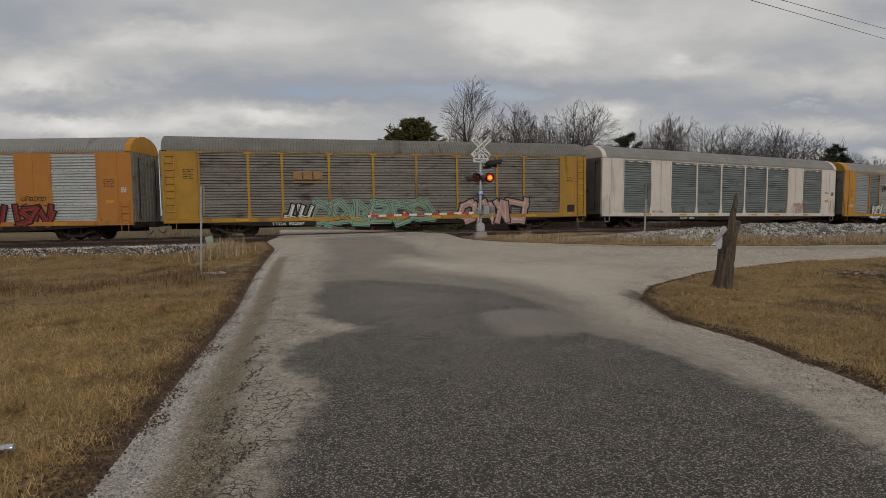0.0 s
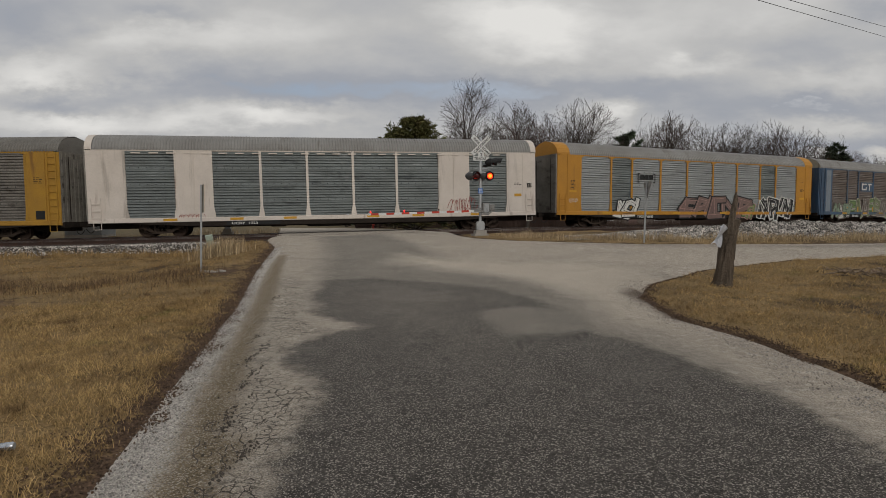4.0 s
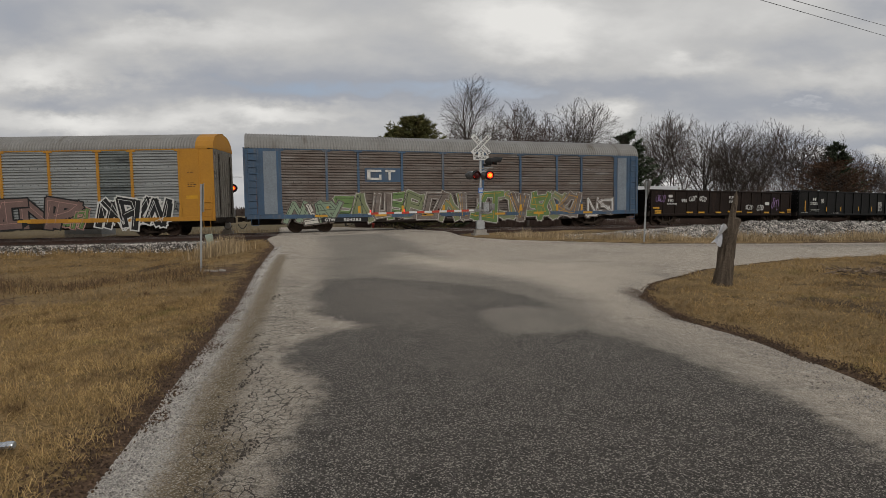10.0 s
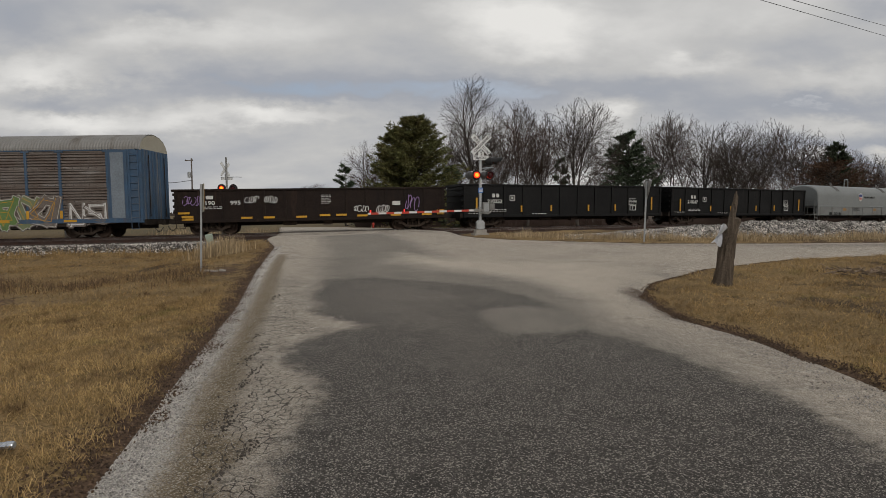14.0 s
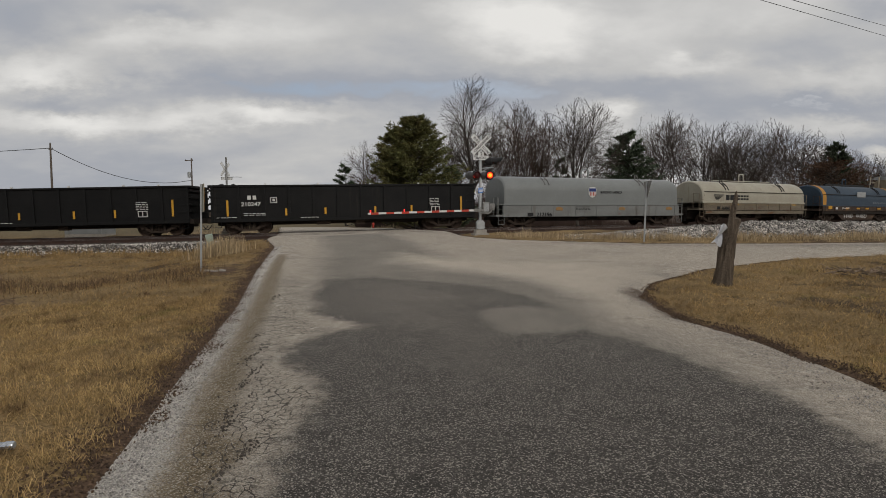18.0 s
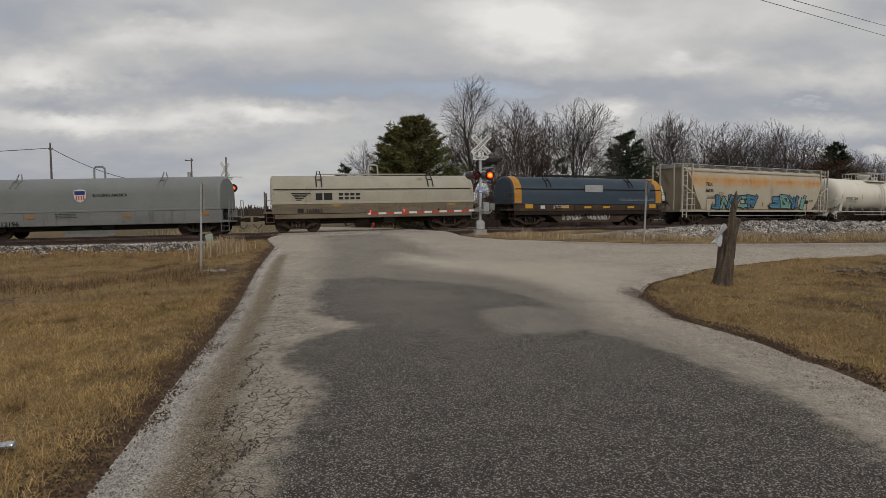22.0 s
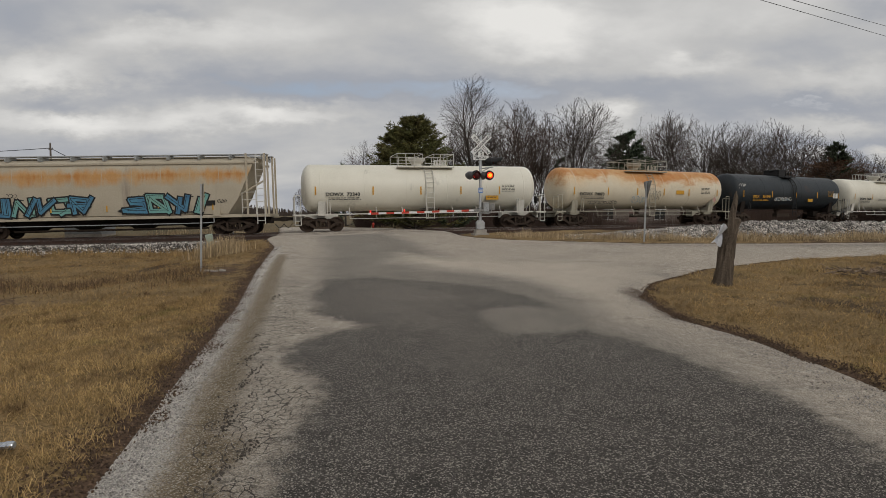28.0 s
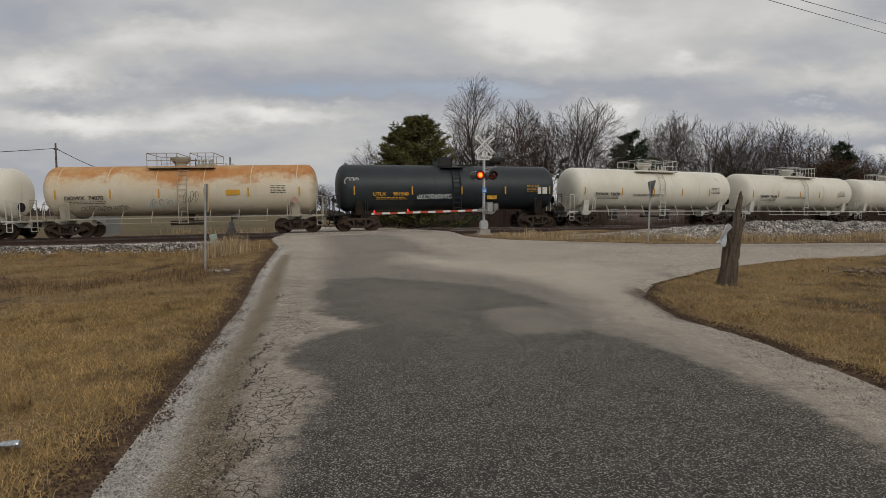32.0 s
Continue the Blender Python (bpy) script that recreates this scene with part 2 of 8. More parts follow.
RUST = (0.16, 0.07, 0.03)
GRIME = (0.07, 0.06, 0.05)
UP, DOWN = (1, 1, 1), (1.2, 1.2, 0.12)
M = {}
for key, args in {
    "ground": dict(base=(0.29, 0.198, 0.095), second=(0.17, 0.115, 0.055), scale=0.55, grain=26, bump=1.0, rough=0.95, vary=0.2, sheen=0.1, shift=False, stains=[((0.065, 0.045, 0.03), 0.46, 0.45, UP)],
                   layers=[("far", 0.3, 1.0, 0.5, 0.08, (0.185, 0.14, 0.082), (0.12, 0.098, 0.055)), ("verge", 0.55, 0.8, 2.6, 3.5, (0.125, 0.08, 0.052), (0.07, 0.046, 0.033))]),
    "blades": dict(island=0.5, base=(0.49, 0.34, 0.155), second=(0.28, 0.19, 0.088), scale=1.4, grain=9, bump=0, rough=0.9, vary=0.1, sheen=0.1, shift=False, stains=[((0.2, 0.185, 0.06), 0.3, 0.9, UP), ((0.13, 0.08, 0.045), 0.42, 1.7, UP)]),
    "blades_mid": dict(island=0.45, base=(0.37, 0.25, 0.112), second=(0.22, 0.145, 0.066), scale=1.1, grain=9, bump=0, rough=0.9, vary=0.1, sheen=0.1, shift=False, stains=[((0.13, 0.08, 0.045), 0.44, 1.1, UP)]),
    "straw": dict(island=0.5, sheen=0.1, base=(0.50, 0.39, 0.245), second=(0.32, 0.235, 0.135), scale=0.8, grain=9, bump=0, rough=0.9),
    "mulch": dict(island=0.5, base=(0.13, 0.085, 0.055), second=(0.085, 0.055, 0.036), scale=2.5, grain=30, bump=0.9, rough=0.95, vary=0.16),
    "road": dict(base=(0.60, 0.52, 0.425), second=(0.48, 0.415, 0.338), scale=0.7, grain=75, bump=1.0, rough=0.92, vary=0.16, sheen=0.2, shift=False, speck=(110.0, 0.45, 0.75), cracked=("cracks", 9.5, (0.085, 0.072, 0.058)), stains=[((0.30, 0.265, 0.22), 0.16, 0.9, (1, 0.5, 1)), ((0.62, 0.565, 0.48), 0.22, 0.7, (1.3, 0.4, 1)), ((0.26, 0.235, 0.2), 0.3, 0.55, (0.4, 1.9, 1)), ((0.27, 0.236, 0.195), 0.3, 5.0, (0.7, 1.2, 1)), ((0.78, 0.70, 0.595), 0.4, 6.5, UP)],
                 layers=[("gravel", -0.05, 0.06, 0.5, 4.5, (0.80, 0.75, 0.68), (0.64, 0.595, 0.53)), ("worn", -0.1, 0.9, 1.3, 1.4, (0.255, 0.23, 0.195), (0.335, 0.298, 0.25), (1.3, 0.6, 1)), ("dirt", -0.04, 0.05, 0.22, 7.0, (0.225, 0.172, 0.104), (0.28, 0.218, 0.138)),
                         ("dust", -0.5, 0.7, 1.6, 2.0, (0.72, 0.63, 0.515), (0.61, 0.53, 0.43), (0.7, 1.6, 1)), ("mud", -0.1, 0.12, 0.6, 3.0, (0.10, 0.068, 0.047), (0.15, 0.105, 0.075)),
                         ("patch", -0.08, 0.08, 0.8, 4.2, (0.098, 0.088, 0.078), (0.145, 0.13, 0.115)), ("thin", 0.0, 1.6, 1.8, 2.2, (0.225, 0.2, 0.17), (0.158, 0.141, 0.121), (1.2, 0.5, 1))]),
    "gravel": dict(island=0.35, base=(0.46, 0.43, 0.40), second=(0.34, 0.31, 0.28), scale=1.6, grain=70, bump=1.0, rough=0.95, vary=0.2, stains=[((0.15, 0.11, 0.085), 0.3, 1.2, UP)]),
    "dirt": dict(base=(0.15, 0.115, 0.085), second=(0.2, 0.165, 0.13), scale=1.4, grain=45, bump=0.8, rough=0.95, vary=0.14),
    "crack": dict(base=(0.085, 0.072, 0.06), rough=0.95, bump=0),
    "stone": dict(island=0.8, sheen=0.15, base=(0.52, 0.485, 0.44), second=(0.24, 0.222, 0.2), scale=2.2, grain=20, rough=0.9, bump=0.3, vary=0.12, mottle=1.0),
    # sheet under the loose stones, its colour darkened as the shade between them
    "stone_bed_shaded": dict(sheen=0.1, base=(0.085, 0.075, 0.066), second=(0.04, 0.036, 0.032), scale=7, grain=25, rough=0.95, bump=0.6, vary=0.15, mottle=1.0),
    "rail": dict(base=(0.075, 0.042, 0.03), second=(0.05, 0.035, 0.03), scale=3, rough=0.75, metal=0.3),
    "rail_top": dict(base=(0.24, 0.225, 0.21), second=(0.17, 0.155, 0.145), rough=0.5, metal=0.8, bump=0.02),
    "tie": dict(base=(0.075, 0.055, 0.043), second=(0.05, 0.04, 0.032), scale=3, stretch=(4, 4, 4), rough=0.95, bump=0.5),
    "yellow": dict(base=(0.50, 0.235, 0.028), second=(0.42, 0.2, 0.03), scale=0.9, grain=14, vary=0.03, rough=0.6, stains=[(RUST, 0.16, 0.9, DOWN), (GRIME, 0.12, 0.7, DOWN)]),
    "orange": dict(base=(0.48, 0.20, 0.042), second=(0.41, 0.175, 0.045), scale=0.9, grain=14, vary=0.03, rough=0.6, stains=[(RUST, 0.2, 0.9, DOWN), ((0.30, 0.12, 0.035), 0.26, 0.7, (1, 1, 0.3)), (GRIME, 0.1, 0.7, DOWN)]),
    "yellow_old": dict(base=(0.44, 0.24, 0.03), second=(0.33, 0.18, 0.035), scale=0.9, grain=14, vary=0.03, rough=0.65, stains=[(RUST, 0.2, 1.1, DOWN), (GRIME, 0.34, 0.8, DOWN)]),
    "white": dict(base=(0.68, 0.61, 0.54), second=(0.59, 0.525, 0.46), scale=0.8, grain=14, vary=0.02, rough=0.6, stains=[(RUST, 0.14, 1.6, DOWN), ((0.3, 0.26, 0.22), 0.25, 0.9, DOWN)]),
    "blue": dict(base=(0.055, 0.11, 0.19), second=(0.06, 0.085, 0.12), scale=0.9, grain=14, vary=0.03, rough=0.6, stains=[((0.16, 0.155, 0.15), 0.4, 1.2, DOWN), (RUST, 0.22, 1.4, DOWN)]),
    "blue_grey": dict(base=(0.22, 0.255, 0.29), second=(0.16, 0.185, 0.21), scale=0.9, grain=14, rough=0.6, stains=[(RUST, 0.2, 1.2, DOWN), (GRIME, 0.2, 0.8, DOWN)]),
    "galv_dark": dict(base=(0.26, 0.245, 0.215), second=(0.17, 0.152, 0.13), scale=0.9, stretch=(0.7, 1, 1.6), grain=18, rough=0.6, metal=0.15, vary=0.09, stains=[((0.065, 0.055, 0.045), 0.36, 0.8, (0.9, 1, 2.2)), ((0.3, 0.29, 0.27), 0.18, 1.0, (0.6, 1, 3))]),
    "galv_brown": dict(base=(0.21, 0.185, 0.165), second=(0.14, 0.105, 0.085), scale=0.9, stretch=(0.6, 1, 1.6), grain=18, rough=0.65, metal=0.1, vary=0.09, stains=[((0.085, 0.055, 0.04), 0.35, 0.9, (0.5, 1, 2.6)), ((0.36, 0.34, 0.32), 0.22, 1.0, (0.4, 1, 3.5))]),
    "galv_green": dict(base=(0.22, 0.245, 0.24), second=(0.165, 0.18, 0.175), scale=0.9, stretch=(0.6, 1, 1.5), grain=18, rough=0.55, metal=0.15, vary=0.08, stains=[((0.09, 0.10, 0.10), 0.36, 0.8, (0.8, 1, 2.4)), ((0.38, 0.40, 0.40), 0.2, 0.9, (0.5, 1, 3))]),
    "galv_pale": dict(base=(0.56, 0.575, 0.565), second=(0.46, 0.475, 0.465), scale=0.9, stretch=(0.5, 1, 1.5), grain=18, rough=0.5, metal=0.15, vary=0.07, stains=[((0.34, 0.34, 0.33), 0.2, 0.8, (0.6, 1, 2.5))]),
    "galv": dict(base=(0.37, 0.385, 0.38), second=(0.30, 0.31, 0.305), scale=0.9, stretch=(0.5, 1, 1.5), grain=18, rough=0.5, metal=0.2, vary=0.07, stains=[((0.2, 0.205, 0.2), 0.26, 0.8, (0.6, 1, 2.5))]),
    "roof_grey": dict(base=(0.27, 0.265, 0.25), second=(0.21, 0.2, 0.185), scale=0.7, grain=14, vary=0.03, rough=0.6, metal=0.15, stains=[((0.13, 0.11, 0.09), 0.22, 0.8, (1, 0.3, 0.3))]),
    "roof_dark": dict(base=(0.20, 0.19, 0.17), second=(0.14, 0.13, 0.115), scale=0.7, grain=14, rough=0.65, metal=0.1, stains=[((0.09, 0.075, 0.06), 0.3, 0.8, (1, 0.3, 0.3))]),
    "black": dict(sheen=0.15, base=(0.008, 0.008, 0.008), second=(0.013, 0.0125, 0.012), scale=1.2, grain=16, rough=0.6, stains=[((0.028, 0.024, 0.02), 0.16, 1.0, DOWN)]),
    "brown_black": dict(sheen=0.15, base=(0.016, 0.011, 0.0095), second=(0.024, 0.016, 0.012), scale=1.1, grain=16, rough=0.75, stains=[((0.06, 0.034, 0.024), 0.2, 1.0, DOWN), ((0.012, 0.01, 0.009), 0.3, 0.7, DOWN)]),
    "under": dict(sheen=0.15, base=(0.02, 0.016, 0.013), second=(0.034, 0.026, 0.021), scale=2.0, grain=20, rough=0.85),
    "bogie": dict(sheen=0.15, base=(0.042, 0.032, 0.026), second=(0.07, 0.05, 0.036), scale=3.0, grain=24, rough=0.8, metal=0.1, stains=[((0.12, 0.10, 0.08), 0.16, 3.0, UP)]),
    "wheel": dict(sheen=0.15, base=(0.05, 0.036, 0.029), second=(0.075, 0.05, 0.036), scale=4.0, rough=0.7, metal=0.3),
    "sill_grey": dict(base=(0.21, 0.215, 0.205), second=(0.16, 0.16, 0.15), scale=0.9, stretch=(0.6, 1, 2), grain=14, vary=0.03, rough=0.65, stains=[((0.10, 0.085, 0.07), 0.34, 0.9, DOWN), (RUST, 0.14, 1.6, UP)]),
    "sill_rust": dict(base=(0.075, 0.046, 0.03), second=(0.04, 0.027, 0.02), scale=1.4, grain=16, rough=0.8, stains=[((0.16, 0.095, 0.04), 0.25, 1.6, (0.6, 1, 1.5))]),
    "cover_grey": dict(base=(0.21, 0.22, 0.213), second=(0.18, 0.188, 0.182), scale=0.5, grain=14, rough=0.5, vary=0.03, stains=[((0.2, 0.205, 0.19), 0.2, 0.6, DOWN)]),
    "cover_tan": dict(vary=0.025, base=(0.40, 0.375, 0.30), second=(0.33, 0.30, 0.235), scale=0.7, grain=14, rough=0.6, stains=[((0.24, 0.19, 0.13), 0.25, 0.8, DOWN), ((0.17, 0.16, 0.13), 0.18, 0.8, DOWN)]),
    "cover_blue": dict(base=(0.035, 0.058, 0.085), second=(0.028, 0.043, 0.062), scale=0.7, grain=14, vary=0.03, rough=0.55, stains=[((0.1, 0.105, 0.11), 0.14, 1.6, UP)]),
    "sill_tan": dict(base=(0.2, 0.168, 0.12), second=(0.11, 0.085, 0.06), scale=0.9, stretch=(0.5, 1, 2), grain=14, rough=0.75, stains=[(RUST, 0.36, 0.9, (0.5, 1, 2))]),
    "hopper": dict(base=(0.47, 0.415, 0.32), second=(0.40, 0.345, 0.26), scale=0.6, grain=14, vary=0.025, rough=0.6, layers=[("crown", 0.35, 0.8, 1.7, 0.8, (0.50, 0.27, 0.1), (0.49, 0.33, 0.17), (1.2, 1, 0.3)), ("crown", 0.7, 0.95, 1.9, 1.1, (0.44, 0.19, 0.05), (0.47, 0.26, 0.1), (1.5, 1, 0.25))], stains=[((0.25, 0.21, 0.17), 0.24, 0.7, DOWN)]),
    "tank_white": dict(base=(0.75, 0.72, 0.62), second=(0.67, 0.64, 0.54), scale=0.5, grain=14, rough=0.45, vary=0.02, stains=[((0.42, 0.4, 0.34), 0.16, 0.9, (1, 1, 0.5))]),
    "tank_cream": dict(base=(0.74, 0.71, 0.61), second=(0.63, 0.60, 0.5), scale=0.5, grain=14, rough=0.5, vary=0.03, stains=[((0.36, 0.33, 0.27), 0.16, 0.9, DOWN)]),
    "tank_rust": dict(base=(0.70, 0.63, 0.50), second=(0.62, 0.54, 0.40), scale=0.6, grain=14, rough=0.65, vary=0.03, stains=[((0.50, 0.42, 0.30), 0.24, 0.8, (0.6, 1, 1))],
                      layers=[("crown", 0.1, 0.9, 1.9, 0.5, (0.62, 0.40, 0.20), (0.64, 0.47, 0.28), (1.0, 1, 0.35)), ("crown", 0.36, 0.7, 2.4, 0.5, (0.43, 0.16, 0.045), (0.52, 0.25, 0.09), (0.8, 1, 1.2)),
                              ("crown", 0.62, 0.9, 1.8, 1.6, (0.47, 0.21, 0.07), (0.55, 0.33, 0.15), (1.8, 1, 0.12))]),
    "tank_black": dict(base=(0.03, 0.037, 0.042), second=(0.023, 0.028, 0.032), scale=0.7, grain=14, rough=0.5, stains=[((0.075, 0.045, 0.032), 0.14, 0.5, (0.4, 1, 1))]),
    "pale": dict(base=(0.6, 0.59, 0.54), second=(0.5, 0.47, 0.41), scale=2, rough=0.6),
    "mark_white": dict(base=(0.68, 0.67, 0.64), second=(0.55, 0.54, 0.5), scale=3, rough=0.7, bump=0),
    "mark_black": dict(base=(0.02, 0.02, 0.02), rough=0.7, bump=0),
    "mark_yellow": dict(base=(0.62, 0.32, 0.02), second=(0.5, 0.27, 0.04), scale=2, rough=0.6, bump=0, stains=[(GRIME, 0.2, 3, UP)]),
    "worn_band": dict(base=(0.13, 0.10, 0.07), second=(0.2, 0.16, 0.10), scale=1.2, grain=14, rough=0.8, stains=[((0.52, 0.29, 0.05), 0.34, 0.8, (0.7, 1, 1))]),
    "mark_orange": dict(base=(0.36, 0.19, 0.06), second=(0.22, 0.15, 0.08), scale=3, rough=0.7, bump=0),
    "jade": dict(base=(0.25, 0.31, 0.21), second=(0.2, 0.27, 0.19), scale=1.2, rough=0.6, bump=0), "teal": dict(base=(0.14, 0.36, 0.36), second=(0.2, 0.34, 0.26), scale=1.0, rough=0.6, bump=0), "olive": dict(base=(0.22, 0.24, 0.13), second=(0.16, 0.19, 0.1), scale=1.4, rough=0.6, bump=0),
    "pink": dict(base=(0.46, 0.27, 0.23), second=(0.4, 0.24, 0.2), scale=1.2, rough=0.6, bump=0), "mauve": dict(base=(0.15, 0.095, 0.085), second=(0.21, 0.14, 0.12), scale=1.0, rough=0.6, bump=0),
    "leaf_green": dict(base=(0.16, 0.25, 0.08), second=(0.10, 0.16, 0.06), scale=1.0, rough=0.6, bump=0), "sky_blue": dict(base=(0.09, 0.26, 0.37), second=(0.06, 0.15, 0.25), scale=1.2, rough=0.6, bump=0),
    "lilac": dict(base=(0.3, 0.19, 0.38), rough=0.6, bump=0), "blood": dict(base=(0.3, 0.045, 0.035), rough=0.6, bump=0), "navy": dict(base=(0.03, 0.05, 0.2), rough=0.5, bump=0),
    "sign_white": dict(base=(0.72, 0.72, 0.7), second=(0.62, 0.62, 0.6), scale=4, rough=0.5, bump=0.02), "sign_red": dict(base=(0.52, 0.06, 0.035), second=(0.42, 0.05, 0.03), scale=3, rough=0.5, bump=0), "sign_blue": dict(base=(0.03, 0.17, 0.55), rough=0.5, bump=0),
    "steel_worn": dict(base=(0.27, 0.265, 0.25), second=(0.17, 0.165, 0.155), scale=7, rough=0.6, metal=0.2, stains=[(GRIME, 0.3, 5, UP)]), "steel": dict(base=(0.42, 0.43, 0.43), second=(0.32, 0.33, 0.33), scale=5, rough=0.5, metal=0.4), "concrete": dict(base=(0.36, 0.33, 0.29), second=(0.27, 0.25, 0.22), scale=3, rough=0.9, bump=0.4),
    "lamp_core": dict(base=(1.0, 0.36, 0.02), second=(1.0, 0.4, 0.03), rough=0.4, bump=0, glow=1.3), "lamp_halo": dict(base=(0.9, 0.035, 0.012), second=(0.8, 0.03, 0.01), rough=0.4, bump=0, glow=1.1),
    "lamp_dark": dict(base=(0.07, 0.008, 0.008), second=(0.05, 0.006, 0.006), rough=0.25, bump=0), "tip_lamp": dict(base=(1.0, 0.03, 0.03), rough=0.4, bump=0, glow=2.0),
    "lamp_housing": dict(base=(0.075, 0.075, 0.075), second=(0.05, 0.05, 0.05), scale=6, rough=0.5), "hood": dict(base=(0.02, 0.02, 0.02), rough=0.6), "pole": dict(base=(0.15, 0.125, 0.105), second=(0.11, 0.09, 0.075), scale=2, stretch=(5, 5, 0.5), rough=0.95, bump=0.5), "wire": dict(base=(0.03, 0.03, 0.03), rough=0.7, bump=0),
    "bark": dict(base=(0.085, 0.072, 0.062), second=(0.055, 0.047, 0.04), scale=2, rough=0.95, bump=0.4), "twig": dict(base=(0.085, 0.067, 0.055), second=(0.058, 0.045, 0.038), scale=0.4, rough=0.95, bump=0), "twig_red": dict(base=(0.085, 0.056, 0.044), second=(0.056, 0.037, 0.03), scale=0.4, rough=0.95, bump=0),
    "needles": dict(island=0.6, base=(0.098, 0.11, 0.038), second=(0.135, 0.118, 0.043), scale=0.5, grain=5, rough=0.85, bump=0, stains=[((0.085, 0.05, 0.018), 0.32, 0.45, UP)]), "needles_dark": dict(island=0.6, base=(0.052, 0.072, 0.042), second=(0.07, 0.088, 0.05), scale=0.6, grain=5, rough=0.85, bump=0),
    "oak_leaf": dict(island=0.5, base=(0.11, 0.06, 0.034), second=(0.08, 0.047, 0.03), scale=0.5, rough=0.9, bump=0), "stump": dict(sheen=0.1, base=(0.15, 0.12, 0.091), second=(0.07, 0.054, 0.041), scale=1.6, stretch=(7, 7, 0.7), grain=35, rough=0.95, bump=1.0, vary=0.12, stains=[((0.04, 0.032, 0.027), 0.3, 1.8, (5, 5, 0.6))]),
    "pile_wood": dict(island=0.5, base=(0.30, 0.23, 0.165), second=(0.17, 0.125, 0.09), scale=4, rough=0.95, bump=0.2), "weed": dict(island=0.5, sheen=0.1, base=(0.20, 0.135, 0.078), second=(0.12, 0.08, 0.047), scale=1.0, grain=9, rough=0.95, bump=0),
    "bag": dict(base=(0.62, 0.63, 0.65), second=(0.5, 0.51, 0.54), scale=6, rough=0.35, bump=0.2), "green_box": dict(base=(0.36, 0.42, 0.34), second=(0.29, 0.34, 0.28), scale=3, rough=0.6), "can": dict(base=(0.6, 0.62, 0.65), rough=0.25, metal=0.9, bump=0), "shed": dict(base=(0.27, 0.28, 0.28), second=(0.22, 0.23, 0.23), scale=0.8, rough=0.5, metal=0.2), "shed_roof": dict(base=(0.5, 0.5, 0.5), second=(0.42, 0.42, 0.42), scale=0.8, rough=0.5), "red_paint": dict(base=(0.45, 0.05, 0.03), rough=0.6),
}.items():
    M[key] = surface(key, **args)

# ---------------------------------------------------------------- mesh building


class Mesh:
    """Vertices and faces gathered for one part."""

    def __init__(self):
        self.v, self.f = [], []

    def add(self, verts, faces):
        n = len(self.v)
        self.v += [tuple(p) for p in verts]
        self.f += [tuple(i + n for i in f) for f in faces]
        return self

    def box(self, x0, x1, y0, y1, z0, z1, c=0.0):
        if c <= 0:
            return self.add([(x, y, z) for z in (z0, z1) for y in (y0, y1) for x in (x0, x1)],
                            [(0, 2, 3, 1), (4, 5, 7, 6), (0, 1, 5, 4), (2, 6, 7, 3), (0, 4, 6, 2), (1, 3, 7, 5)])
        ring = [(y0 + c, z0), (y1 - c, z0), (y1, z0 + c), (y1, z1 - c), (y1 - c, z1), (y0 + c, z1), (y0, z1 - c), (y0, z0 + c)]
        return self.prism(ring, x0, x1)

    def prism(self, ring, a, b, axis=0):
        """A closed outline, swept from a to b along an axis; the outline's two numbers are the other axes in order."""
        def put(u, w, t):
            q = [u, w]
            q.insert(axis, t)
            return q
        n = len(ring)
        vs = [put(u, w, t) for t in (a, b) for u, w in ring]
        fs = [(i, (i + 1) % n, (i + 1) % n + n, i + n) for i in range(n)] + [tuple(range(n))[::-1], tuple(range(n, 2 * n))]
        return self.add(vs, fs)

    def rod(self, p, q, r, n=6, r2=None):
        p, q = Vector(p), Vector(q)
        d = (q - p).normalized()
        a = d.cross(Vector((0, 0, 1)) if abs(d.z) < 0.9 else Vector((1, 0, 0))).normalized()
        b = d.cross(a)
        r2 = r if r2 is None else r2
        vs = [c + (a * math.cos(k * math.tau / n) + b * math.sin(k * math.tau / n)) * rr for c, rr in ((p, r), (q, r2)) for k in range(n)]
        fs = [(k, (k + 1) % n, (k + 1) % n + n, k + n) for k in range(n)] + [tuple(range(n))[::-1], tuple(range(n, 2 * n))]
        return self.add(vs, fs)

    def tube(self, pts, r, n=6):
        for p, q in zip(pts, pts[1:]):
            self.rod(p, q, r, n)
        return self

    def lathe(self, profile, centre, axis, n=24):
        """A profile of (along, radius) turned about an axis (0, 1 or 2) through centre."""
        vs, fs = [], []
        for t, r in profile:
            for k in range(n):
                a = k * math.tau / n
                q = [math.cos(a) * r, math.sin(a) * r]
                q.insert(axis, t)
                vs.append([q[i] + centre[i] for i in range(3)])
        for i in range(len(profile) - 1):
            for k in range(n):
                fs.append((i * n + k, i * n + (k + 1) % n, (i + 1) * n + (k + 1) % n, (i + 1) * n + k))
        fs += [tuple(range(n))[::-1], tuple(range((len(profile) - 1) * n, len(profile) * n))]
        return self.add(vs, fs)

    def grid(self, rows):
        n = len(rows[0])
        return self.add([p for row in rows for p in row],
                        [(i * n + j, i * n + j + 1, (i + 1) * n + j + 1, (i + 1) * n + j) for i in range(len(rows) - 1) for j in range(n - 1)])

    def data(self, name, mat, smooth=False):
        me = bpy.data.meshes.new(name)
        me.from_pydata(self.v, [], self.f)
        me.materials.append(M[mat] if isinstance(mat, str) else mat)
        if smooth:
            me.shade_smooth()
            me.set_sharp_from_angle(angle=radians(40))
        return me


